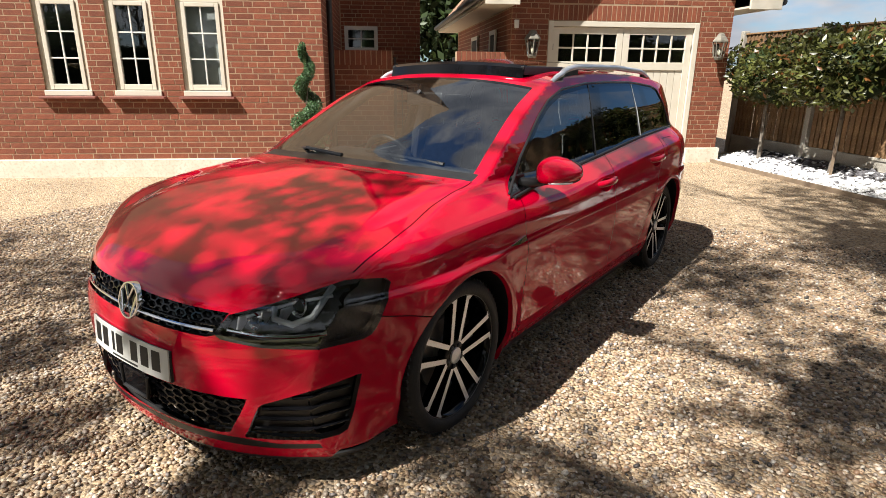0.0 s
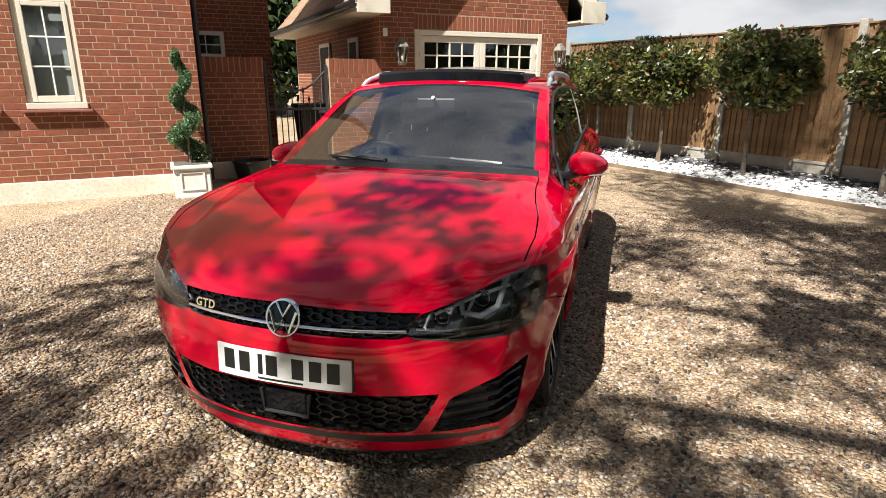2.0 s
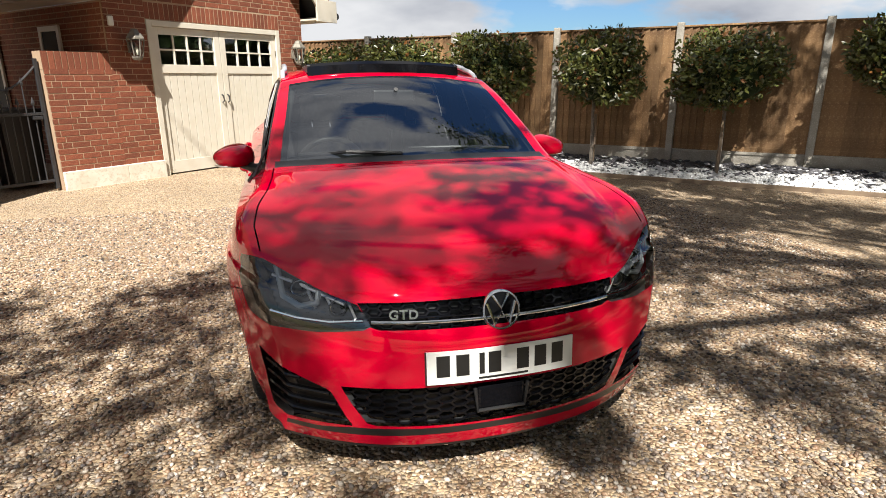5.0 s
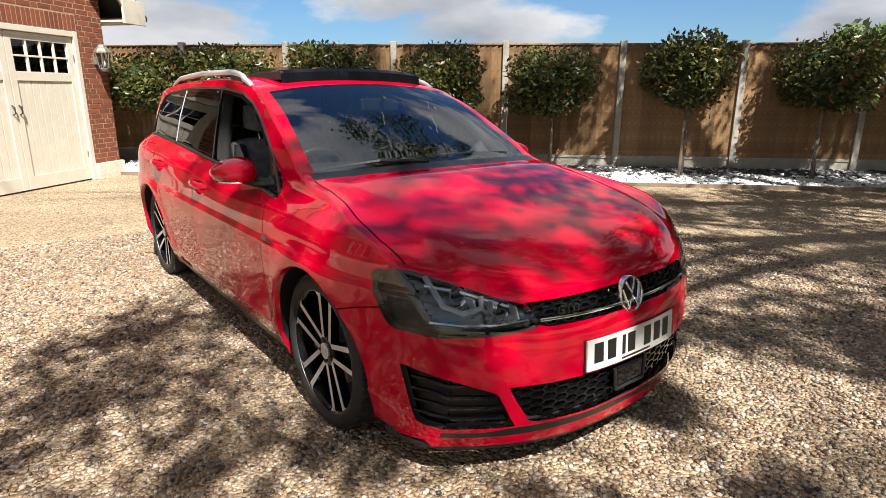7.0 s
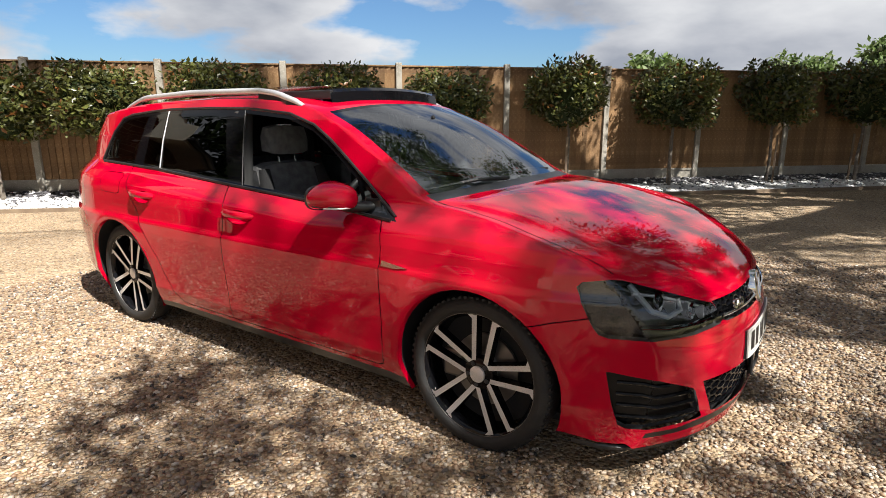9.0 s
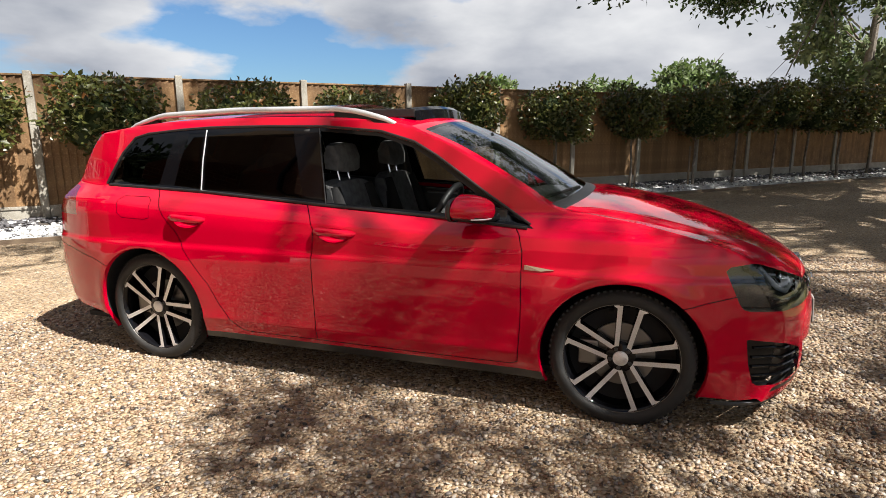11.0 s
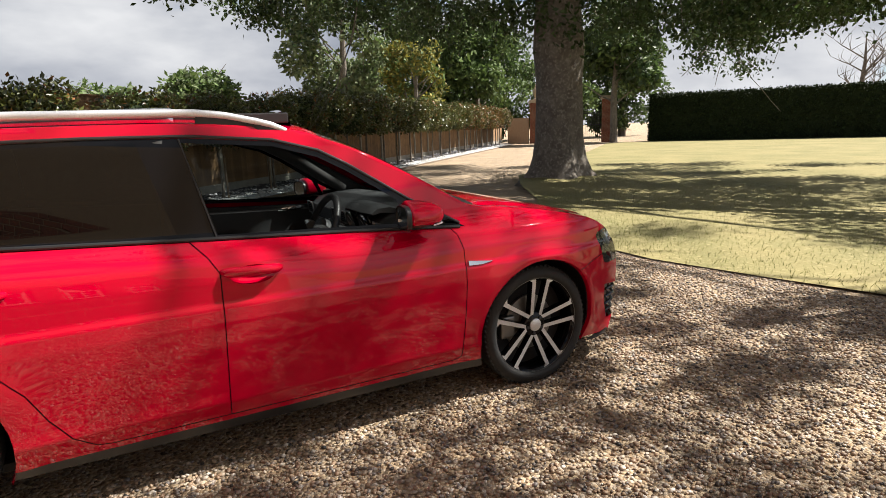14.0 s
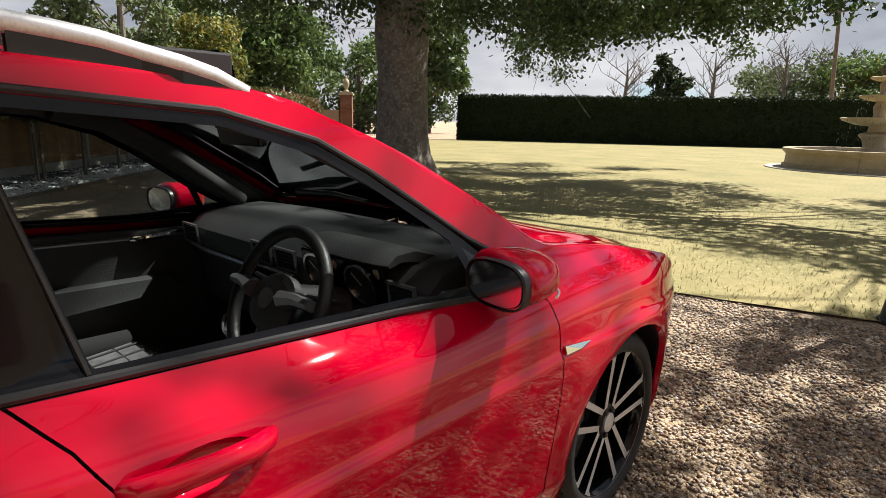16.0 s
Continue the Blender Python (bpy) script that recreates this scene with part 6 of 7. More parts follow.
    # wipers
    for x0, x1, y1 in ((-0.08, -0.62, 0.40), (0.50, -0.02, 0.345)):
        pts = [(x0, 0.285 + 0.12 * (x0 / 0.7) ** 2, 1.015), ((x0 + x1) / 2, 0.30 + 0.12 * (x0 / 0.8) ** 2, 1.030), (x1, y1 + 0.05, 1.03 - 0.05 * (x1 / 0.7) ** 2)]
        part("wiper", tube(pts, [0.011, 0.009, 0.006], 6), TRIM, CAR)


roof_parts()


def square_off(bm):
    for v in bm.verts:
        v.co.x, v.co.y = (math.copysign(abs(c) ** 0.72, c) for c in (v.co.x, v.co.y))


def mirrors():
    for sgn in (-1, 1):
        bm = bmesh.new()
        bmesh.ops.create_uvsphere(bm, u_segments=28, v_segments=16, radius=1)
        for v in bm.verts:
            x, y, z = v.co
            x, z = math.copysign(abs(x) ** 0.8, x), math.copysign(abs(z) ** 0.75, z)
            u = x * sgn
            tall = 1.04 - 0.50 * max(0.0, (u + 0.35) / 1.35) ** 1.7
            v.co = Vector((x * 0.104, (y if y < 0 else y * 0.16) * 0.165 * (1 - 0.25 * max(0.0, u)), z * 0.068 * tall))
            if v.co.z < -0.036:
                v.co.z = -0.036 - (-v.co.z - 0.036) * 0.4
        for f in bm.faces:
            f.material_index = 1 if f.calc_center_median().z < -0.030 else 0
        at = Matrix.Translation((sgn * 0.888, 0.735, 0.975)) @ Matrix.Rotation(radians(8 * sgn), 4, "Z")
        bmesh.ops.transform(bm, matrix=at, verts=bm.verts[:])
        mir = part("door_mirror", bm, [PAINT, TRIM], CAR, "red door mirror with a clear indicator strip", smooth=True)
        bm = lathe([(1.0, 0.0), (0.96, 0.004), (0.0, 0.004)], 32)
        square_off(bm)
        bmesh.ops.transform(bm, matrix=at @ Matrix.Translation((0, 0.0255, -0.002)) @ Matrix.Rotation(radians(-90), 4, "X") @ Matrix.Diagonal((0.084, 0.048, 1, 1)), verts=bm.verts[:])
        part("mirror_glass", bm, CHROME, mir, smooth=True)
        bm = lathe([(1.02, -0.012), (1.04, 0.006), (0.97, 0.010), (0.95, -0.004)], 32, cap=False)
        square_off(bm)
        bmesh.ops.transform(bm, matrix=at @ Matrix.Translation((0, 0.0235, -0.002)) @ Matrix.Rotation(radians(-90), 4, "X") @ Matrix.Diagonal((0.091, 0.054, 1, 1)), verts=bm.verts[:])
        part("mirror_surround", bm, TRIM, mir, smooth=True)
        arc = [at @ Vector((0.098 * math.sin(a), -0.150 * math.cos(a), -0.033)) for a in [radians(sgn * (-5 + 8.5 * k)) for k in range(8)]]
        part("indicator", tube(arc, 0.0035, 8), SILVER, mir, smooth=True)
        part("mirror_foot", tube([(sgn * 0.735, 0.60, 0.925), (sgn * 0.79, 0.635, 0.925), (sgn * 0.85, 0.69, 0.940)], [0.03, 0.024, 0.022], 10), TRIM, mir, smooth=True)
        part("mirror_base", boxes((sgn * 0.74 - 0.012, sgn * 0.74 + 0.012, 0.545, 0.64, 0.908, 0.965), bevel=0.01), TRIM, mir)


mirrors()


def wheel(y, sgn, spin):
    x = sgn * 0.825
    m = Matrix.Translation((x, y, 0.315)) @ Matrix.Rotation(radians(90) * sgn, 4, "Y")
    w = thing("wheel", "", "")
    w.parent = CAR
    w.matrix_basis = m
    for k in ("label", "category"):
        if k in w:
            del w[k]
    tyre = lathe([(0.252, -0.10), (0.258, -0.115), (0.278, -0.130), (0.306, -0.12), (0.319, -0.105), (0.3225, -0.08), (0.3225, -0.03), (0.319, -0.005), (0.308, 0.010), (0.290, 0.019), (0.272, 0.020), (0.260, 0.013), (0.254, 0.0)], 64, cap=False)
    part("tyre", tyre, RUBBER, w, smooth=True)
    for k in range(3):
        z = -0.035 - 0.04 * k
        part("tread_groove", lathe([(0.3208, z), (0.3212, z - 0.002), (0.3208, z - 0.006)], 64, cap=False), GLOSS_BLACK, w)
    bm = bmesh.new()
    for k in range(72):
        a = 2 * math.pi * k / 72
        box(bm, 0.308, 0.3225, -0.006, 0.006, -0.022, 0.002, m=Matrix.Rotation(a, 4, "Z") @ Matrix.Rotation(0.3, 4, "X"))
    tagged(part("tread_block", bm, RUBBER, w), kind="stuff")
    rim = part("rim", lathe([(0.248, -0.18), (0.239, -0.12), (0.237, -0.02), (0.248, 0.0), (0.256, 0.006), (0.2565, 0.001)], 64, cap=False), GLOSS_BLACK, w, smooth=True)
    part("rim_edge", lathe([(0.2535, 0.001), (0.255, 0.0065), (0.2565, 0.0065), (0.257, 0.001)], 64, cap=False), DISC, rim, smooth=True)
    part("rim_back", lathe([(0.0, -0.10), (0.249, -0.10)], 48, cap=False), CARPET, rim)
    part("brake_disc", lathe([(0.15, -0.085), (0.15, -0.07), (0.07, -0.068), (0.07, -0.05)], 40), DISC, w, smooth=True)
    bm = bmesh.new()
    box(bm, -0.06, 0.06, 0.10, 0.19, -0.09, -0.045, bevel=0.012)
    part("brake_caliper", bm, DISC, w)
    for k in range(5):
        for s2 in (-1, 1):
            a = radians(spin + 72 * k)
            bm = bmesh.new()
            hub, end = (0.040, 0.026 * s2), (0.252, 0.047 * s2)
            face, sides = [], []
            for t in (0.0, 0.35, 0.7, 1.0):
                r = hub[0] + (end[0] - hub[0]) * t
                o = hub[1] + (end[1] - hub[1]) * t
                hw = 0.0098 + 0.0016 * t
                z = -0.012 + 0.014 * t
                face.append([bm.verts.new((r, o - hw, z)), bm.verts.new((r, o + hw, z))])
                sides.append([bm.verts.new((r, o - hw - 0.005, z - 0.035)), bm.verts.new((r, o + hw + 0.005, z - 0.035))])
            for p, q, g, h in zip(face, face[1:], sides, sides[1:]):
                f = bm.faces.new((p[0], q[0], q[1], p[1]))
                f.material_index = 0
                for f in (bm.faces.new((p[0], g[0], h[0], q[0])), bm.faces.new((p[1], q[1], h[1], g[1]))):
                    f.material_index = 1
            bmesh.ops.transform(bm, matrix=Matrix.Rotation(a, 4, "Z"), verts=bm.verts[:])
            bmesh.ops.recalc_face_normals(bm, faces=bm.faces[:])
            part("spoke", bm, [SILVER, GLOSS_BLACK], rim)
        bm = bmesh.new()
        a = radians(spin + 72 * k)
        vs = [bm.verts.new((r * math.cos(a + da), r * math.sin(a + da), 0.003)) for r, da in ((0.253, -0.20), (0.253, -0.31), (0.232, -0.21))]
        bm.faces.new(vs)
        part("spoke_tip", bm, SILVER, rim)
        bm = bmesh.new()
        vs = [bm.verts.new((r * math.cos(a + da), r * math.sin(a + da), 0.003)) for r, da in ((0.253, 0.31), (0.253, 0.20), (0.232, 0.21))]
        bm.faces.new(vs)
        part("spoke_tip", bm, SILVER, rim)
    part("hub", lathe([(0.068, -0.05), (0.066, -0.016), (0.058, -0.011), (0.0, -0.011)], 32), GLOSS_BLACK, rim, smooth=True)
    cap = part("centre_cap", lathe([(0.034, -0.012), (0.034, -0.004), (0.030, -0.002), (0.0, -0.001)], 28), SILVER, rim, "round silver centre cap", smooth=True)
    for k in range(5):
        a = radians(spin + 36 + 72 * k)
        part("wheel_bolt", lathe([(0.009, -0.014), (0.009, -0.006), (0.006, -0.004)], 8, m=Matrix.Translation((0.046 * math.cos(a), 0.046 * math.sin(a), 0))), IRON, rim)


for wy, ws, spin in ((0.0, -1, -8), (2.63, -1, -23), (0.0, 1, 30), (2.63, 1, 12)):
    wheel(wy, ws, spin)


def loft(profile, x0, x1, bm=None, bulge=0.0, n=6):
    """A closed (y, z) outline drawn out across the car, ends rounded in a little."""
    bm = bm or bmesh.new()
    cy, cz = sum(p[0] for p in profile) / len(profile), sum(p[1] for p in profile) / len(profile)
    rings = []
    for i in range(n + 1):
        t = i / n
        k = 1 - bulge * (abs(2 * t - 1) ** 4)
        rings.append([bm.verts.new((x0 + (x1 - x0) * t, cy + (y - cy) * k, cz + (z - cz) * k)) for y, z in profile])
    m = len(profile)
    for a, b in zip(rings, rings[1:]):
        for j in range(m):
            bm.faces.new((a[j], a[(j + 1) % m], b[(j + 1) % m], b[j]))
    bm.faces.new(rings[0][::-1])
    bm.faces.new(rings[-1])
    bmesh.ops.recalc_face_normals(bm, faces=bm.faces[:])
    return bm


def seat(x, y, wide=0.5, name="seat"):
    c = part(name, loft([(y - 0.02, 0.36), (y - 0.03, 0.46), (y + 0.04, 0.515), (y + 0.25, 0.495), (y + 0.48, 0.47), (y + 0.50, 0.36)], x - wide / 2, x + wide / 2, bulge=0.12), FABRIC, CAR, "grey checked cloth seat", smooth=True)
    part("backrest", loft([(y + 0.40, 0.48), (y + 0.46, 0.62), (y + 0.53, 0.85), (y + 0.59, 1.05), (y + 0.66, 1.06), (y + 0.67, 0.9), (y + 0.61, 0.62), (y + 0.54, 0.46)], x - wide / 2, x + wide / 2, bulge=0.1), FABRIC, c, smooth=True)
    for s in (-1, 1):
        part("side_bolster", tube([(x + s * wide * 0.46, y + 0.05, 0.50), (x + s * wide * 0.46, y + 0.42, 0.50)], [0.045, 0.05], 10), CARPET, c, smooth=True)
        part("back_bolster", tube([(x + s * wide * 0.45, y + 0.44, 0.55), (x + s * wide * 0.45, y + 0.52, 0.82), (x + s * wide * 0.40, y + 0.585, 1.02)], [0.05, 0.052, 0.035], 10), CARPET, c, smooth=True)
        part("headrest_post", tube([(x + s * 0.06, y + 0.62, 1.04), (x + s * 0.06, y + 0.64, 1.12)], 0.008, 8), CHROME, c)
    part("headrest", loft([(y + 0.585, 1.10), (y + 0.58, 1.18), (y + 0.61, 1.26), (y + 0.66, 1.265), (y + 0.69, 1.2), (y + 0.68, 1.11)], x - 0.135, x + 0.135, bulge=0.16), FABRIC, c, smooth=True)
    for k in range(-2, 3):
        part("seat_seam", tube([(x + k * wide * 0.15, y + 0.0, 0.499), (x + k * wide * 0.15, y + 0.05, 0.517), (x + k * wide * 0.15, y + 0.25, 0.497), (x + k * wide * 0.15, y + 0.46, 0.474)], 0.004, 4), LINER, c)
    for q in (0.12, 0.22, 0.32):
        part("seat_seam", tube([(x - wide * 0.36, y + q, 0.513 - 0.06 * q), (x + wide * 0.36, y + q, 0.513 - 0.06 * q)], 0.004, 4), LINER, c)


def interior():
    seat(-0.36, 0.98)
    seat(0.36, 0.98)
    part("rear_bench", loft([(1.95, 0.36), (1.95, 0.50), (2.02, 0.54), (2.42, 0.50), (2.45, 0.36)], -0.62, 0.62, bulge=0.06), FABRIC, CAR, smooth=True)
    part("rear_backrest", loft([(2.36, 0.5), (2.50, 0.95), (2.56, 1.02), (2.62, 1.0), (2.50, 0.5)], -0.62, 0.62, bulge=0.05), FABRIC, CAR, smooth=True)
    for x in (-0.4, 0.4):
        part("rear_headrest", loft([(2.52, 1.02), (2.53, 1.14), (2.60, 1.17), (2.63, 1.05)], x - 0.13, x + 0.13, bulge=0.14), FABRIC, CAR, smooth=True)
    part("load_cover", boxes((-0.6, 0.6, 2.62, 3.2, 0.96, 0.98), bevel=0.006), CARPET, CAR)
    # dashboard
    dash = part("dashboard", loft([(0.30, 0.86), (0.28, 0.945), (0.42, 0.972), (0.58, 0.968), (0.70, 0.945), (0.755, 0.90), (0.765, 0.84), (0.72, 0.74), (0.70, 0.60), (0.50, 0.56), (0.32, 0.62)], -0.665, 0.665, bulge=0.07, n=14), DASH, CAR, "dark grey soft dashboard", smooth=True)
    part("binnacle_hood", loft([(0.58, 0.955), (0.68, 0.985), (0.76, 0.982), (0.80, 0.955), (0.79, 0.945), (0.74, 0.958), (0.62, 0.94)], -0.56, -0.17, bulge=0.18, n=10), DASH, dash, smooth=True)
    part("instrument_panel", boxes((-0.54, -0.19, -0.004, 0.004, -0.075, 0.065), bevel=0.003), GLOSS_BLACK, dash).matrix_basis = Matrix.Translation((0, 0.772, 0.885)) @ Matrix.Rotation(radians(-18), 4, "X")
    for x in (-0.46, -0.27):
        m = Matrix.Translation((x, 0.782, 0.888)) @ Matrix.Rotation(radians(-108), 4, "X")
        part("dial_ring", lathe([(0.062, 0.0), (0.064, 0.012), (0.057, 0.012), (0.056, 0.0)], 28, m=m, cap=False), CHROME, dash, smooth=True)
        part("dial_face", lathe([(0.0, 0.003), (0.056, 0.003)], 28, m=m, cap=False), TRIM, dash)
        part("needle", boxes((-0.002, 0.002, -0.045, 0.0, 0.005, 0.007)), WHITE, dash).matrix_basis = m @ Matrix.Rotation(0.8, 4, "Z")

    def vent(x, z, w, h, y=0.772):
        v = part("air_vent", boxes((-w, w, -0.006, 0.002, -h, -h + 0.008), (-w, w, -0.006, 0.002, h - 0.008, h), (-w, -w + 0.008, -0.006, 0.002, -h + 0.008, h - 0.008), (w - 0.008, w, -0.006, 0.002, -h + 0.008, h - 0.008)), SATIN, dash, "air vent with a silver rim")
        v.matrix_basis = Matrix.Translation((x, y, z)) @ Matrix.Rotation(radians(-8), 4, "X")
        part("vent_back", boxes((-w + 0.008, w - 0.008, -0.005, -0.003, -h + 0.008, h - 0.008)), CARPET, v)
        for k in range(4):
            q = -h + 0.012 + (2 * h - 0.024) * (k + 0.5) / 4
            part("vent_blade", boxes((-w + 0.008, w - 0.008, -0.003, 0.001, q - 0.002, q + 0.002)), TRIM, v)

    vent(-0.60, 0.875, 0.05, 0.042)
    vent(0.59, 0.875, 0.06, 0.040)
    vent(-0.07, 0.885, 0.058, 0.036)
    vent(0.07, 0.885, 0.058, 0.036)
    part("centre_screen", boxes((-0.13, 0.13, -0.005, 0.005, -0.06, 0.06), bevel=0.004), GLOSS_BLACK, dash, "dark centre touch screen").matrix_basis = Matrix.Translation((0, 0.772, 0.785)) @ Matrix.Rotation(radians(-14), 4, "X")
    part("screen_rim", boxes((-0.14, 0.14, -0.008, 0.002, 0.062, 0.068), (-0.14, 0.14, -0.008, 0.002, -0.068, -0.062)), SATIN, dash).matrix_basis = Matrix.Translation((0, 0.776, 0.785)) @ Matrix.Rotation(radians(-14), 4, "X")
    part("trim_strip", tube([(0.16, 0.772, 0.825), (0.45, 0.770, 0.825), (0.655, 0.745, 0.825)], 0.008, 6), SATIN, dash, "satin silver dash strip", smooth=True)
    for x in (-0.05, 0.05):
        part("climate_knob", lathe([(0.022, 0), (0.022, 0.02), (0.018, 0.024)], 16, m=Matrix.Translation((x, 0.745, 0.685)) @ Matrix.Rotation(radians(-95), 4, "X")), SATIN, dash, smooth=True)
    # console, gear lever
    con = part("centre_console", loft([(0.62, 0.30), (0.62, 0.60), (0.75, 0.60), (0.95, 0.545), (1.15, 0.54), (1.20, 0.58), (1.55, 0.60), (1.58, 0.30)], -0.13, 0.13, bulge=0.06), DASH, CAR, smooth=True)
    part("gear_gaiter", lathe([(0.05, 0), (0.042, 0.03), (0.018, 0.075)], 16, m=Matrix.Translation((0.0, 0.93, 0.555))), CARPET, con, smooth=True)
    part("gear_knob", lathe([(0.012, 0.07), (0.015, 0.10), (0.026, 0.125), (0.027, 0.15), (0.018, 0.17), (0.0, 0.174)], 18, m=Matrix.Translation((0.0, 0.93, 0.555))), CHROME, con, "chrome-topped gear knob", smooth=True)
    part("gear_surround", boxes((-0.09, 0.09, 0.84, 1.02, 0.552, 0.563), bevel=0.004), GLOSS_BLACK, con)
    # steering wheel
    at = Matrix.Translation((-0.365, 0.985, 0.865)) @ Matrix.Rotation(radians(-66), 4, "X") @ Matrix.Rotation(math.pi, 4, "Z")
    sw = thing("steering_wheel", "", "")
    for k in ("label", "category"):
        if k in sw:
            del sw[k]
    sw.parent = CAR
    sw.matrix_basis = at
    ring = []
    for k in range(49):
        a = 2 * math.pi * k / 48
        ring.append((0.185 * math.cos(a), max(-0.158, 0.185 * math.sin(a)), 0.0))
    part("steering_rim", tube(ring, 0.0175, 12, cap=False), material("wheel_leather", (0.018, 0.018, 0.019), 0.45, bump=0.15, bump_scale=200), sw, smooth=True)
    hub = lathe([(0.085, -0.02), (0.088, 0.008), (0.075, 0.025), (0.05, 0.032), (0.0, 0.034)], 28)
    for v in hub.verts:
        v.co.y = v.co.y * 0.8 - (0.015 if v.co.y < 0 else 0)
    part("airbag_cover", hub, DASH, sw, smooth=True)
    part("wheel_badge", lathe([(0.027, 0.033), (0.027, 0.037), (0.0, 0.038)], 24), SATIN, sw, smooth=True)
    for pts in (((0.07, 0.012), (0.12, 0.022), (0.175, 0.02)), ((-0.07, 0.012), (-0.12, 0.022), (-0.175, 0.02))):
        bm = tube([(x, y, 0.008) for x, y in pts], [0.026, 0.019, 0.014], 8)
        for v in bm.verts:
            v.co.z = 0.012 + v.co.z * 1.5
        part("spoke", bm, SATIN, sw, "satin silver steering wheel spoke", smooth=True)
    part("lower_spoke", tube([(-0.025, -0.07, 0.005), (-0.035, -0.15, 0.0)], 0.008, 8), SATIN, sw, smooth=True)
    part("lower_spoke", tube([(0.025, -0.07, 0.005), (0.035, -0.15, 0.0)], 0.008, 8), SATIN, sw, smooth=True)
    part("column", tube([(0, 0, -0.02), (0, 0.02, -0.2)], [0.05, 0.06], 14), DASH, sw, smooth=True)
    for sx in (-1, 1):
        part("stalk", tube([(0.05 * sx, 0.03, -0.05), (0.2 * sx, 0.045, -0.045)], [0.009, 0.007], 8), TRIM, sw)
    # door cards
    for sgn in (-1, 1):
        card = part("door_card", loft([(0.55, 0.32), (0.52, 0.875), (0.95, 0.895), (1.48, 0.915), (1.5, 0.32)], sgn * 0.66, sgn * 0.70, n=2), DASH, CAR, smooth=False)
        part("door_armrest", loft([(0.80, 0.66), (0.85, 0.72), (1.42, 0.73), (1.45, 0.62)], sgn * 0.60, sgn * 0.665, bulge=0.1), DASH, card, smooth=True)
        part("door_pull", tube([(sgn * 0.655, 0.80, 0.875), (sgn * 0.638, 0.84, 0.872), (sgn * 0.638, 0.93, 0.868), (sgn * 0.655, 0.97, 0.866)], [0.010, 0.013, 0.011, 0.008], 8), CHROME, card, "chrome inner door handle", smooth=True)
        part("door_strip", tube([(sgn * 0.657, 0.62, 0.858), (sgn * 0.657, 1.46, 0.885)], 0.007, 6), SATIN, card, smooth=True)
        part("rear_door_card", loft([(1.62, 0.32), (1.62, 0.965), (2.40, 1.005), (2.2, 0.32)], sgn * 0.655, sgn * 0.70, n=2), DASH, CAR)
        # pillars inside
        part("pillar_trim", tube([(sgn * 0.66, 0.52, 0.97), (sgn * 0.615, 0.80, 1.165), (sgn * 0.575, 1.04, 1.29), (sgn * 0.555, 1.2, 1.33)], 0.035, 10), LINER, CAR, smooth=True)
        part("pillar_trim", tube([(sgn * 0.67, 1.62, 0.6), (sgn * 0.655, 1.62, 0.97), (sgn * 0.58, 1.68, 1.33)], 0.05, 10), LINER, CAR, smooth=True)
        part("pillar_trim", tube([(sgn * 0.66, 2.54, 0.9), (sgn * 0.58, 2.47, 1.32)], 0.05, 10), LINER, CAR, smooth=True)
    part("rear_view_mirror", boxes((-0.12, 0.12, -0.015, 0.015, -0.035, 0.035), bevel=0.012), TRIM, CAR, "dark inner rear-view mirror").matrix_basis = Matrix.Translation((0, 0.86, 1.27)) @ Matrix.Rotation(radians(-12), 4, "X")
    part("mirror_stem", tube([(0, 0.84, 1.285), (0, 0.80, 1.31)], 0.012, 8), TRIM, CAR)


interior()

# ---- far side: big tree, hedge, gate, lamp, fountain, woods ----


def limb(bm, rng, p, d, r, length, depth, ends):
    """A limb that bends, thins and forks."""
    pts, radii = [p], [r]
    n = 5
    for i in range(n):
        d = (d + Vector((rng.uniform(-1, 1), rng.uniform(-1, 1), rng.uniform(-0.7, 0.6))) * 0.2).normalized()
        p = p + d * length / n
        pts.append(p)
        radii.append(r * (1 - 0.62 * (i + 1) / n))
        if depth < 2 or i > 2:
            ends.append((p.copy(), depth))
    tube(pts, radii, 9 if depth < 2 else 6, bm)
    if depth < 3:
        for _ in range(3):
            k = rng.randint(2, n)
            q = (d + Vector((rng.uniform(-1, 1), rng.uniform(-1, 1), rng.uniform(-0.5, 0.5))) * 0.9).normalized()
            limb(bm, rng, pts[k], q, radii[k] * 0.55, length * 0.62, depth + 1, ends)


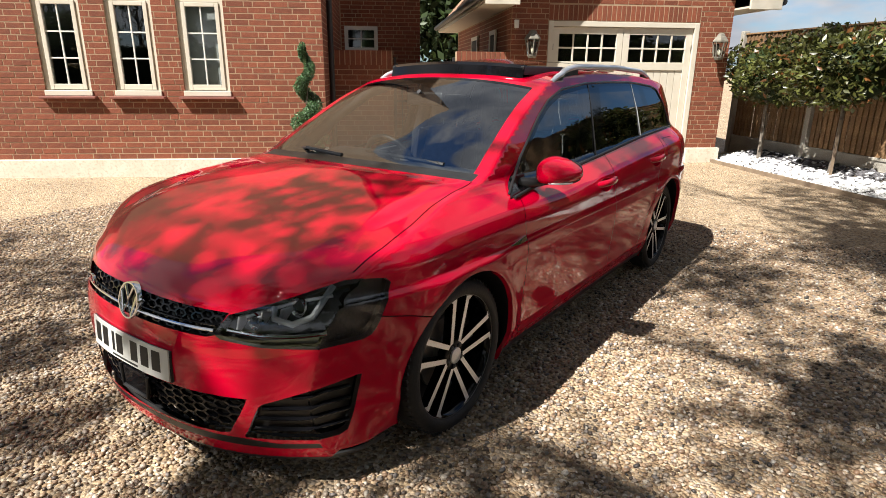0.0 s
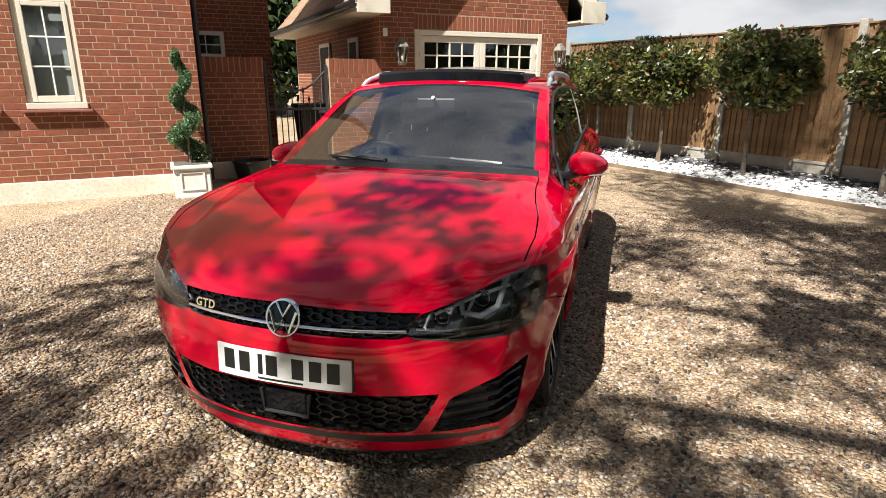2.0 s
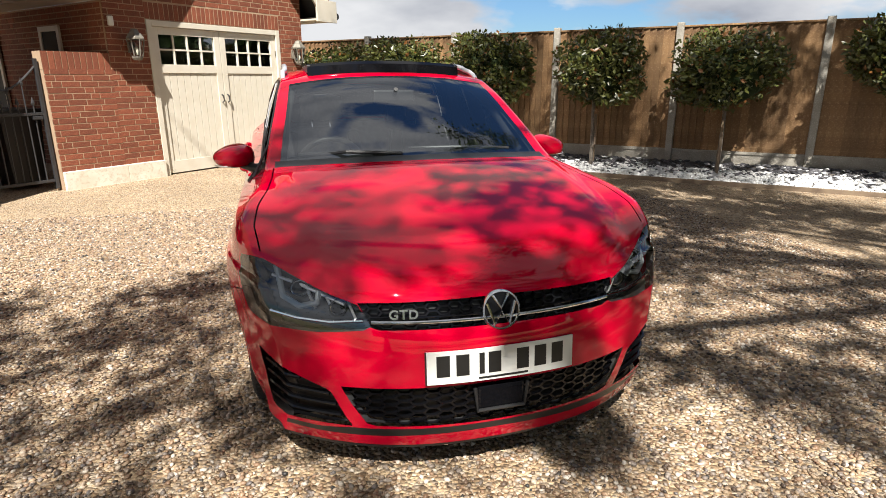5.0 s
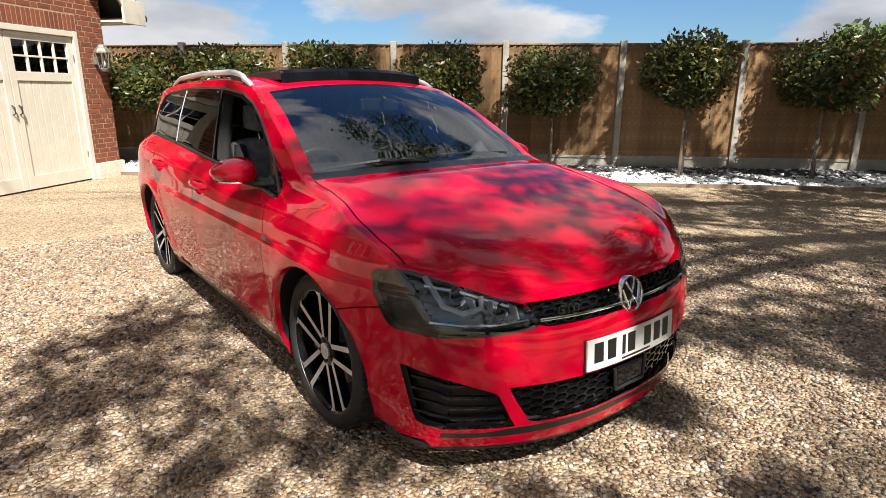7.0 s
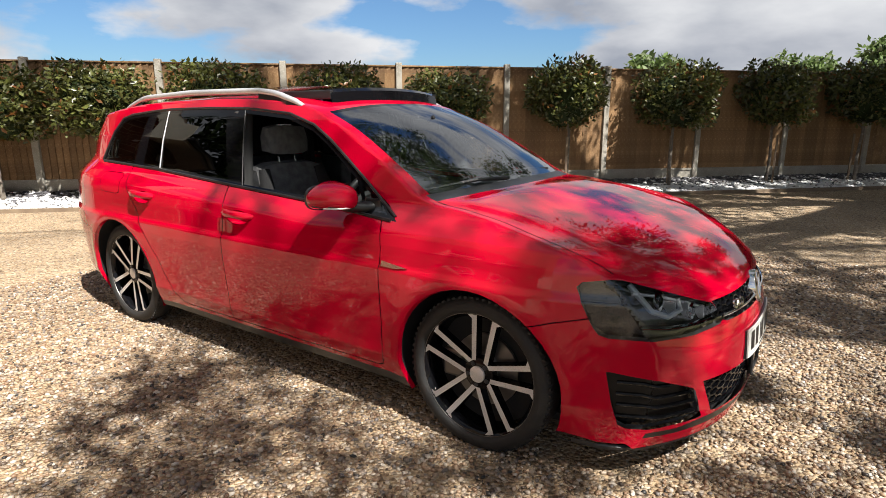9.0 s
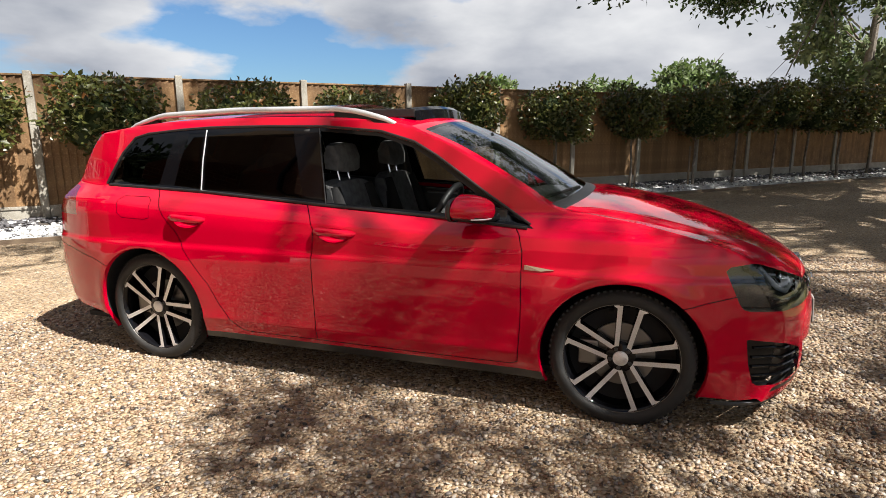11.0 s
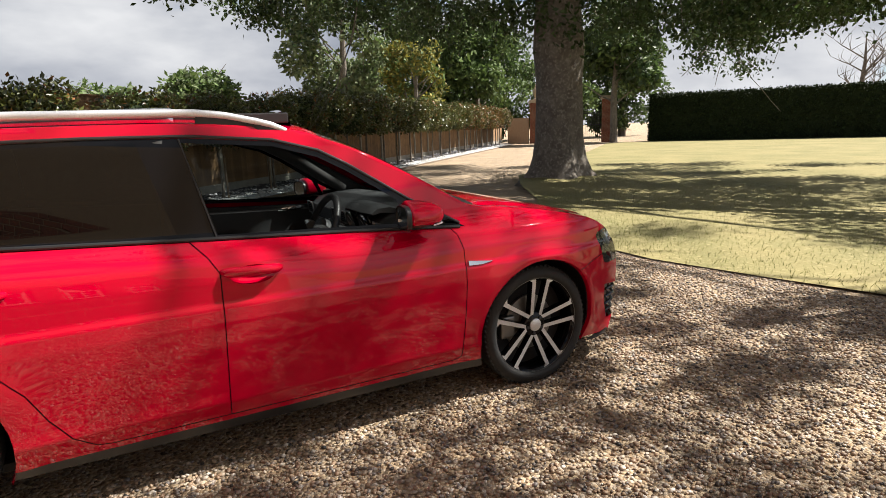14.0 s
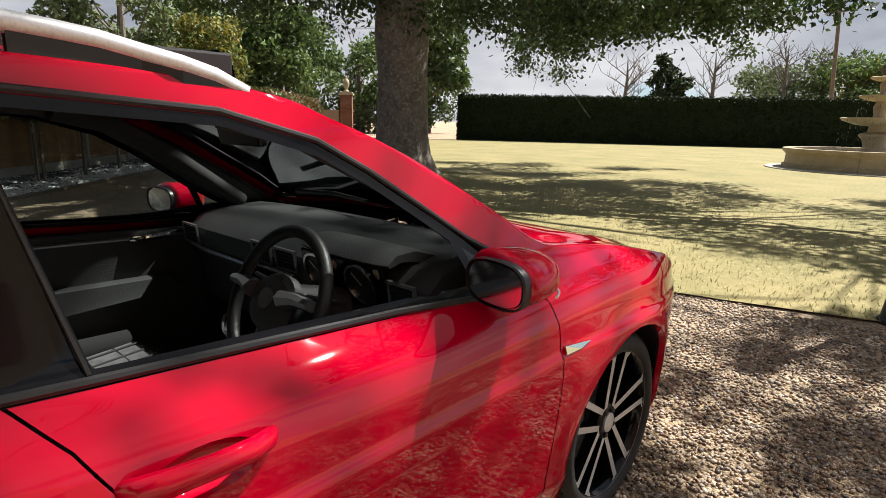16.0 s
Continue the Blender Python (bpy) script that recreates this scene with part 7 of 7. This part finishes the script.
def big_tree():
    t = thing("beech_tree", "tall mature beech with a thick grey trunk and spreading leafy limbs", "tree", m=pose(*TREE_AT, 0.0))
    bm = bmesh.new()
    rng = random.Random(17)
    n, rings = 40, []
    for z in (-0.05, 0.12, 0.3, 0.6, 1.0, 1.6, 2.3, 3.0, 3.8, 4.6, 5.6, 6.6, 7.6):
        r = 0.55 + 0.40 * math.exp(-z / 0.34) - 0.018 * z + 0.07 * math.exp(-((z - 3.1) / 0.5) ** 2)
        ring = []
        for i in range(n):
            a = 2 * math.pi * i / n
            flare = 1 + 0.22 * math.exp(-z / 0.4) * math.sin(5 * a + 0.7) + 0.05 * math.sin(3 * a + z) + 0.035 * noise.noise((math.cos(a) * 2.5, math.sin(a) * 2.5, z * 1.3))
            ring.append(bm.verts.new((r * flare * math.cos(a) + 0.03 * z * 0.3, r * flare * math.sin(a), z)))
        rings.append(ring)
    for a, b in zip(rings, rings[1:]):
        for i in range(n):
            bm.faces.new((a[i], a[(i + 1) % n], b[(i + 1) % n], b[i]))
    part("trunk", bm, BARK, t, smooth=True)
    ends = []
    for k, (ang, z, tilt, length, r) in enumerate(((200, 4.9, 0.42, 8.6, 0.2), (165, 5.4, 0.42, 8.2, 0.19), (235, 4.9, 0.18, 7.6, 0.2), (280, 4.4, 0.12, 6.2, 0.18), (320, 4.9, 0.3, 5.6, 0.17), (120, 5.0, 0.4, 6.6, 0.17), (70, 5.6, 0.4, 5.6, 0.16), (15, 5.2, 0.4, 5.4, 0.16), (185, 6.4, 0.45, 9.6, 0.19), (250, 6.6, 0.5, 6.6, 0.17), (330, 7.2, 0.9, 5.0, 0.16), (95, 7.0, 0.6, 6.4, 0.16), (0, 7.4, 2.5, 4.6, 0.2), (215, 6.0, 0.3, 9.0, 0.19), (150, 6.4, 0.4, 8.8, 0.18), (175, 7.2, 0.6, 9.2, 0.18), (205, 7.2, 0.55, 9.8, 0.18), (135, 7.2, 0.6, 7.6, 0.17), (225, 7.3, 0.7, 8.0, 0.17), (192, 5.6, 0.5, 10.0, 0.18), (212, 5.1, 0.05, 8.4, 0.19), (222, 4.8, -0.02, 5.2, 0.15), (206, 5.4, 0.06, 9.8, 0.17), (230, 5.1, 0.05, 6.4, 0.16), (250, 4.9, 0.0, 5.0, 0.14), (80, 5.2, 0.06, 5.2, 0.15), (50, 5.0, 0.08, 4.4, 0.14), (100, 5.5, 0.12, 5.6, 0.14), (218, 5.4, 0.12, 9.0, 0.16))):
        a = radians(ang)
        bm = bmesh.new()
        limb(bm, rng, Vector((0.3 * math.cos(a), 0.3 * math.sin(a), z)), Vector((math.cos(a), math.sin(a), tilt)).normalized(), r, length, 1, ends)
        part("limb", bm, BARK, t, smooth=True)
    nr = np.random.default_rng(18)
    pts = []
    for p, depth in ends:
        # clumps are kept or dropped by where their shadow lands on the ground
        sx, sy = p.x + TREE_AT[0] + 0.22 * p.z, p.y + TREE_AT[1] + 0.74 * p.z
        if p.z < 3.2 or sy > 1.8 and sx < 1.2 or sx < -2.9 and sy > 0.4:
            continue
        if -5 < sx < 4.5 and -5 < sy < 2 and nr.uniform() > (0.22 if sx > 0.9 else 0.32 if sy > -0.5 else 0.24):
            continue
        k = 240 if depth >= 2 else 120
        c = nr.normal(0, 1, (k, 3)) * np.array([0.30, 0.30, 0.17]) + nr.normal(0, 0.22, 3)
        pts.append(np.array(p)[None] + c + np.array([0, 0, -0.1]))
    # unseen leafy twigs added overhead, set back along the sun ray from wanted shade
    twigs = bmesh.new()
    tips = np.array([p[:] for p, _ in ends])
    for x0, x1, y0, y1, count, spread in ((-2.5, -0.9, -0.4, 1.7, 21, 0.17), (-2.4, 0.2, -1.6, -0.4, 4, 0.15), (0.2, 2.3, -1.5, -0.1, 9, 0.16), (-0.9, 1.1, -0.4, 0.9, 3, 0.16), (-1.7, -0.8, -3.2, -1.8, 6, 0.15), (1.8, 4.6, 0.8, 4.5, 20, 0.17), (4.4, 12.0, -5.5, 2.5, 66, 0.36), (8.0, 17.0, -9.0, -2.0, 70, 0.5)):
        for _ in range(count):
            h = nr.uniform(6.2, 8.8)
            c = np.array([nr.uniform(x0, x1) - 0.22 * h - TREE_AT[0], nr.uniform(y0, y1) - 0.74 * h - TREE_AT[1], h])
            root = tips[np.argmin(np.linalg.norm(tips - c, axis=1))]
            tube([root, (root + c) / 2 + np.array([0, 0, 0.12]), c], [0.022, 0.015, 0.006], 5, twigs)
            k = int(150 + 420 * spread)
            shade_spray = c[None] + nr.normal(0, 1, (k, 3)) * np.array([spread, spread, 0.14]) * nr.uniform(0.7, 1.4)
            pts.append(shade_spray[:k // 3] if x1 < -0.85 else shade_spray)
    # low sprays that hang about the trunk on the lawn side
    for _ in range(95):
        off, deep = nr.uniform(-6.5, 8.0), nr.uniform(-1.5, 4.5)
        h = 3.1 + 0.10 * abs(off - 2.0) + 0.07 * deep + abs(nr.normal(0, 0.9))
        c = np.array([-0.65 * off + 0.76 * deep, -0.76 * off - 0.65 * deep, h])
        root = tips[np.argmin(np.linalg.norm(tips - c - np.array([0, 0, 0.8]), axis=1))]
        tube([root, (root + c) / 2 + np.array([0, 0, 0.2]), c], [0.022, 0.015, 0.006], 5, twigs)
        pts.append(c[None] + nr.normal(0, 1, (210, 3)) * np.array([0.38, 0.38, 0.24]))
    tagged(part("twigs", twigs, BARK, t), kind="stuff")
    pts = np.concatenate(pts)
    ob = new("crown", leaf_mesh("crown", pts, 0.135, [LEAF_BEECH], 19, droop=0.4))
    ob.parent = t


big_tree()


def hedge():
    p0, p1 = Vector((25.6, -29.2, 0)), Vector((-34, -65, 0))
    length = (p1 - p0).length
    ang = math.degrees(math.atan2(p1.y - p0.y, p1.x - p0.x))
    h = thing("hedge", "tall clipped dark green hedge behind the lawn", "hedge", kind="structure", m=pose(*p0, 0, 0, ang))
    bm = bmesh.new()
    box(bm, 0, length, -0.1, 1.0, 0, 2.95)
    part("core", bm, LEAF_HEDGE_AND_CORE, h)
    rng = np.random.default_rng(31)
    n = 46000
    x = length * rng.uniform(size=n) ** 1.3
    top = rng.uniform(size=n) < 0.25
    y = np.where(top, rng.uniform(-0.1, 1.0, n), -0.12 + rng.normal(0, 0.05, n))
    z = np.where(top, 2.95 + rng.normal(0, 0.06, n), rng.uniform(0.02, 3.0, n))
    ob = new("foliage", leaf_mesh("foliage", np.stack([x, y, z], 1), 0.17, [LEAF_HEDGE_AND_CORE], 32))
    ob.parent = h


hedge()


def gate_pillar(x, y, urn=True):
    p = thing("gate_pillar", "red brick gate pillar with a stone cap" + (" and finial" if urn else ""), "pillar", "pair of gate pillars", m=pose(x, y, 0, 0, 0, -44))
    bm = boxes((-0.42, 0.42, -0.42, 0.42, 0, 2.95))
    shaft = part("shaft", bm, MORTAR, p)
    for r in range(4):
        brickwork(shaft, lay(-0.42, 0.42, 0.03, 2.93), pose(0, 0, 0, 0, 0, 90 * r) @ pose(0, -0.42, 0))
    part("cap", boxes((-0.52, 0.52, -0.52, 0.52, 2.95, 3.07), (-0.44, 0.44, -0.44, 0.44, 3.071, 3.18), bevel=0.015), STONE, p)
    if urn:
        part("finial", lathe([(0.2, 3.18), (0.2, 3.25), (0.09, 3.33), (0.16, 3.5), (0.24, 3.75), (0.2, 3.95), (0.08, 4.1), (0.1, 4.2), (0.02, 4.32)], 16), STONE, p, "pale stone finial", smooth=True)


gate_pillar(33.0, -25.4)
gate_pillar(28.2, -28.0, False)


def drive_gate():
    g = thing("drive_gate", "black iron double drive gate between brick pillars", "gate", m=pose(28.5, -27.9, 0, 0, 0, 29))
    w = 4.5
    for z in (0.25, 1.2, 2.0):
        part("rail", boxes((0, w, -0.02, 0.02, z, z + 0.05)), IRON, g)
    for i in range(31):
        x = w * i / 30
        zt = 2.05 + 0.55 * (1 - abs(2 * i / 30 - 1))
        part("bar", tube([(x, 0, 0.1), (x, 0, zt)], 0.016, 5), IRON, g)


drive_gate()


def end_wall():
    w = part("wall_end", boxes((0, 1.6, 0, 0.22, 0, 1.9)), MORTAR)
    w.matrix_world = pose(33.2, -24.9, 0, 0, 0, 40)
    tagged(w, "brick wing wall beside the gate pillar", "wall", kind="structure")
    brickwork(w, lay(0, 1.6, 0.02, 1.88), pose(0, 0, 0))


end_wall()


def street_lamp():
    l = thing("garden_lamp_post", "black cast iron garden lamp post beside the lawn", "lamp post", m=pose(-1.36, -3.22, 0.0, 0, 1.2, 0))
    part("base", lathe([(0.125, 0), (0.125, 0.03), (0.105, 0.05), (0.1, 0.09), (0.082, 0.20), (0.062, 0.36), (0.07, 0.375), (0.07, 0.40), (0.052, 0.42), (0.064, 0.45), (0.064, 0.47), (0.045, 0.49)], 20), IRON, l, smooth=True)
    part("shaft", lathe([(0.042, 0.49), (0.036, 1.0), (0.042, 1.02), (0.042, 1.05), (0.034, 1.07), (0.030, 1.62), (0.048, 1.64), (0.048, 1.665), (0.03, 1.69), (0.03, 1.74)], 18), IRON, l, smooth=True)
    part("cup", lathe([(0.03, 1.74), (0.058, 1.78), (0.070, 1.80), (0.070, 1.815)], 18), IRON, l, smooth=True)
    part("glass", lathe([(0.066, 1.815), (0.096, 1.90), (0.100, 1.96), (0.082, 2.04)], 20, cap=False), PANE, l, smooth=True).visible_shadow = False
    for k in range(8):
        a = 2 * math.pi * k / 8
        part("rib", tube([((r + 0.004) * math.cos(a), (r + 0.004) * math.sin(a), z) for r, z in ((0.066, 1.815), (0.096, 1.90), (0.100, 1.96), (0.082, 2.04))], 0.007, 6), IRON, l)
    part("bulb", lathe([(0.012, 1.82), (0.025, 1.86), (0.018, 1.95), (0.003, 1.99)], 12), material("lamp_bulb", (0.8, 0.7, 0.5), 0.3), l, smooth=True)
    part("hood", lathe([(0.106, 2.035), (0.112, 2.05), (0.102, 2.075), (0.058, 2.12), (0.045, 2.125), (0.032, 2.15), (0.045, 2.175), (0.02, 2.20), (0.028, 2.225), (0.004, 2.26)], 20), IRON, l, smooth=True)


street_lamp()


def fountain():
    f = thing("fountain", "tiered sandstone fountain with a wide round basin on the lawn", "fountain", m=pose(1.0, -20.95, 0.02))
    part("paving_ring", lathe([(2.95, 0.0), (2.95, 0.03), (2.3, 0.032)], 48, cap=False), CONCRETE, f)
    for k in range(12):
        bm = bmesh.new()
        prof = [(2.46, 0.03), (2.46, 0.12), (2.38, 0.16), (2.36, 0.44), (2.42, 0.5), (2.48, 0.56), (2.48, 0.64), (2.2, 0.64), (2.2, 0.2)]
        rows = []
        for i in range(6):
            a = 2 * math.pi * (k + 0.006 + 0.988 * i / 5) / 12
            rows.append([bm.verts.new((r * math.cos(a), r * math.sin(a), z)) for r, z in prof])
        for a, b in zip(rows, rows[1:]):
            for j in range(len(prof) - 1):
                bm.faces.new((a[j], b[j], b[j + 1], a[j + 1]))
        part("basin_segment", bm, STONE, f)
    part("basin_floor", lathe([(2.22, 0.18), (2.22, 0.2)], 40), STONE, f)
    part("water", lathe([(2.2, 0.5), (2.2, 0.502)], 40), WATER, f)
    part("pedestal", lathe([(0.55, 0.2), (0.55, 0.5), (0.42, 0.56), (0.3, 0.72), (0.36, 0.95), (0.46, 1.05), (0.46, 1.12), (0.25, 1.2), (0.22, 1.36)], 28), STONE, f, smooth=True)
    part("bowl", lathe([(0.22, 1.36), (0.6, 1.40), (0.95, 1.52), (1.02, 1.6), (0.98, 1.62), (0.8, 1.56), (0.2, 1.5)], 36), STONE, f, smooth=True)
    part("stem", lathe([(0.2, 1.5), (0.16, 1.7), (0.2, 1.95), (0.13, 2.1)], 20), STONE, f, smooth=True)
    part("bowl", lathe([(0.13, 2.1), (0.35, 2.13), (0.58, 2.22), (0.62, 2.28), (0.58, 2.3), (0.15, 2.24)], 32), STONE, f, smooth=True)
    part("stem", lathe([(0.12, 2.24), (0.09, 2.4), (0.13, 2.6), (0.08, 2.7)], 18), STONE, f, smooth=True)
    part("bowl", lathe([(0.08, 2.7), (0.22, 2.72), (0.36, 2.78), (0.4, 2.83), (0.36, 2.85), (0.1, 2.8)], 28), STONE, f, smooth=True)
    part("finial", lathe([(0.1, 2.8), (0.07, 2.9), (0.15, 2.98), (0.17, 3.08), (0.12, 3.18), (0.02, 3.26)], 18), SOIL, f, "dark pineapple finial", smooth=True)
    rng = random.Random(2)
    bm = bmesh.new()
    for r, z0, z1, n in ((1.0, 1.6, 0.52, 46), (0.6, 2.28, 1.58, 30), (0.38, 2.83, 2.28, 18)):
        for k in range(n):
            a = 2 * math.pi * k / n + rng.uniform(-0.05, 0.05)
            x, y = r * math.cos(a), r * math.sin(a)
            for _ in range(2):
                z = rng.uniform(z1, z0)
                tube([(x, y, z), (x * 1.01, y * 1.01, max(z1, z - rng.uniform(0.05, 0.2)))], 0.004, 4, bm)
    tagged(part("water_drips", bm, WATER, f, "thin falling streams of water"), kind="stuff")


fountain()


def far_tree(name, label, x, y, height, width, mats, seed, leaves=2600, size=0.42, bare=False, low=0.15, share=0.2):
    t = thing(name, label, "tree", m=pose(x, y, 0, 0, 0, seed * 37))
    rng = random.Random(seed)
    bm = tube([(0, 0, -0.05), (0.1, 0, height * 0.3), (-0.05, 0.1, height * 0.65), (0, 0, height * 0.9)], [width * 0.045, width * 0.035, width * 0.02, 0.02], 9)
    ends = []
    for k in range(14 if bare else 9):
        a = rng.uniform(0, 6.28)
        z = height * rng.uniform(0.25, 0.75)
        d = Vector((math.cos(a), math.sin(a), rng.uniform(0.5, 1.5))).normalized()
        p0 = Vector((0, 0, z))
        ln = width * rng.uniform(0.3, 0.5)
        pts = [p0 + d * ln * q + Vector((rng.uniform(-1, 1), rng.uniform(-1, 1), rng.uniform(-1, 1))) * 0.15 * q for q in (0, 0.4, 0.7, 1)]
        tube(pts, [0.07, 0.05, 0.035, 0.012], 6, bm)
        if bare:
            for _ in range(7):
                p = pts[rng.randint(1, 3)]
                e = p + Vector((rng.uniform(-1, 1), rng.uniform(-1, 1), rng.uniform(0.3, 1.6))) * width * 0.16
                tube([p, (p + e) / 2 + Vector((0.1, 0, 0)), e], [0.03, 0.02, 0.006], 4, bm)
    part("trunk", bm, BARK, t, smooth=True)
    if not bare:
        nr = np.random.default_rng(seed)
        blobs = []
        for _ in range(38):
            z = nr.uniform(low, 0.92)
            r = 0.40 * width * math.sqrt(max(0.06, 1 - ((z - 0.52) / 0.52) ** 2)) * nr.uniform(0.4, 1.0)
            a = nr.uniform(0, 6.28)
            q = width * nr.uniform(0.10, 0.2)
            blobs.append((r * math.cos(a), r * math.sin(a), height * z, q, q, q * 0.75))
        ob = new("crown", leaf_mesh("crown", clump_points(nr, int(leaves * 1.9), blobs), size, mats, seed + 1, share=share))
        ob.parent = t
    return t


def woods():
    full = "leafy green tree beyond the garden boundary"
    far_tree("background_tree", "tall grey-green tree behind the fence", 37, -12, 13, 8, [LEAF_GREY, LEAF_FAR], 61, 5200)
    far_tree("background_tree", "yellow-green tree behind the fence", 33, -15.5, 7.6, 5, [LEAF_YELLOW, LEAF_FAR], 62, 3400, 0.3, share=0.3)
    far_tree("background_tree", full, 44, -21, 12.5, 10, [LEAF_FAR, LEAF_BEECH], 63, 6000)
    far_tree("background_tree", full, 41, -25, 10.5, 8.5, [LEAF_FAR, LEAF_BEECH], 64, 5600, low=0.05)
    far_tree("background_tree", full, 48, -30, 13, 10, [LEAF_BEECH, LEAF_FAR], 65, 5600, low=0.05)
    far_tree("background_tree", full, 42, -34, 9, 9, [LEAF_FAR, LEAF_BEECH], 66, 4600, low=0.05)
    far_tree("background_tree", full, 40, -41, 10, 9, [LEAF_BEECH, LEAF_FAR], 67, 4600, low=0.05)
    far_tree("background_tree", "low rounded tree top behind the fence", 40, -3, 5.6, 6, [LEAF_FAR, LEAF_GREY], 68, 3000)
    far_tree("background_tree", "low rounded tree top behind the fence", 46, 3, 5.2, 7, [LEAF_FAR, LEAF_GREY], 69, 2600)
    far_tree("background_tree", "low rounded tree top behind the fence", 34, 9.5, 4.6, 5, [LEAF_FAR, LEAF_GREY], 70, 2200)
    far_tree("background_tree", "slim young tree beside the gate with a pale trunk", 27.2, -27.6, 9.5, 6, [LEAF_BEECH, LEAF_FAR], 71, 3800, low=0.4)
    far_tree("conifer", "dark conifer behind the hedge", 24, -60, 8.6, 5, [LEAF_HEDGE_AND_CORE, LEAF_BEECH], 72, 2600, 0.4)
    for k, (x, y, h) in enumerate(((27, -57, 9), (20, -62, 9.5), (14, -64, 10), (11, -66, 9))):
        far_tree("bare_tree", "leafless thin tree behind the hedge", x, y, h, 7, [], 80 + k, bare=True)
    for k, (x, y, h, w, m) in enumerate(((16, -66, 7.5, 9, LEAF_GREY), (9, -66, 8.5, 10, LEAF_FAR), (2, -70, 9.5, 11, LEAF_FAR), (-6, -72, 10, 11, LEAF_GREY), (-15, -75, 10, 11, LEAF_FAR), (6, -68, 7, 9, LEAF_YELLOW))):
        far_tree("background_tree", "bushy tree line behind the hedge", x, y, h, w, [m, LEAF_FAR], 90 + k, 3600, 0.4, low=0.05)
    far_tree("background_tree", "dark tree between house and garage", -12.6, 19, 11, 9, [LEAF_HEDGE_AND_CORE, LEAF_BEECH], 97, 4200, low=0.05)
    far_tree("background_tree", "dark tree between house and garage", -16, 17.5, 12, 9, [LEAF_HEDGE_AND_CORE, LEAF_BEECH], 98, 4200, low=0.05)


woods()


def utility_pole(x, y, h):
    p = thing("utility_pole", "weathered wooden utility pole with wires behind the hedge", "pole", m=pose(x, y, 0, 0, 3, 0))
    part("mast", tube([(0, 0, -0.1), (0, 0, h)], [0.17, 0.12], 10), POLE_WOOD, p, smooth=True)
    part("arm", boxes((-0.6, 0.6, -0.05, 0.05, h - 0.6, h - 0.48)), POLE_WOOD, p)
    for x0 in (-0.5, 0.5):
        part("insulator", lathe([(0.05, h - 0.48), (0.06, h - 0.4), (0.03, h - 0.34)], 8, m=Matrix.Translation((x0, 0, 0))), WHITE, p)
        part("wire", tube([(x0, 0, h - 0.36), (x0 + 14, 10, h - 0.9), (x0 + 30, 22, h - 0.2)], 0.02, 4), IRON, p)


utility_pole(7.6, -52, 10.3)

# ---- single bricks of the large walls, last ----


def bricks_of_walls():
    brickwork(house, house_rows, pose(0, B1, 0), singles=300)
    brickwork(garage, garage_rows, pose(0, B3, 0), singles=260)
    brickwork(wing, wing_rows, pose(0, B2, 0))


bricks_of_walls()
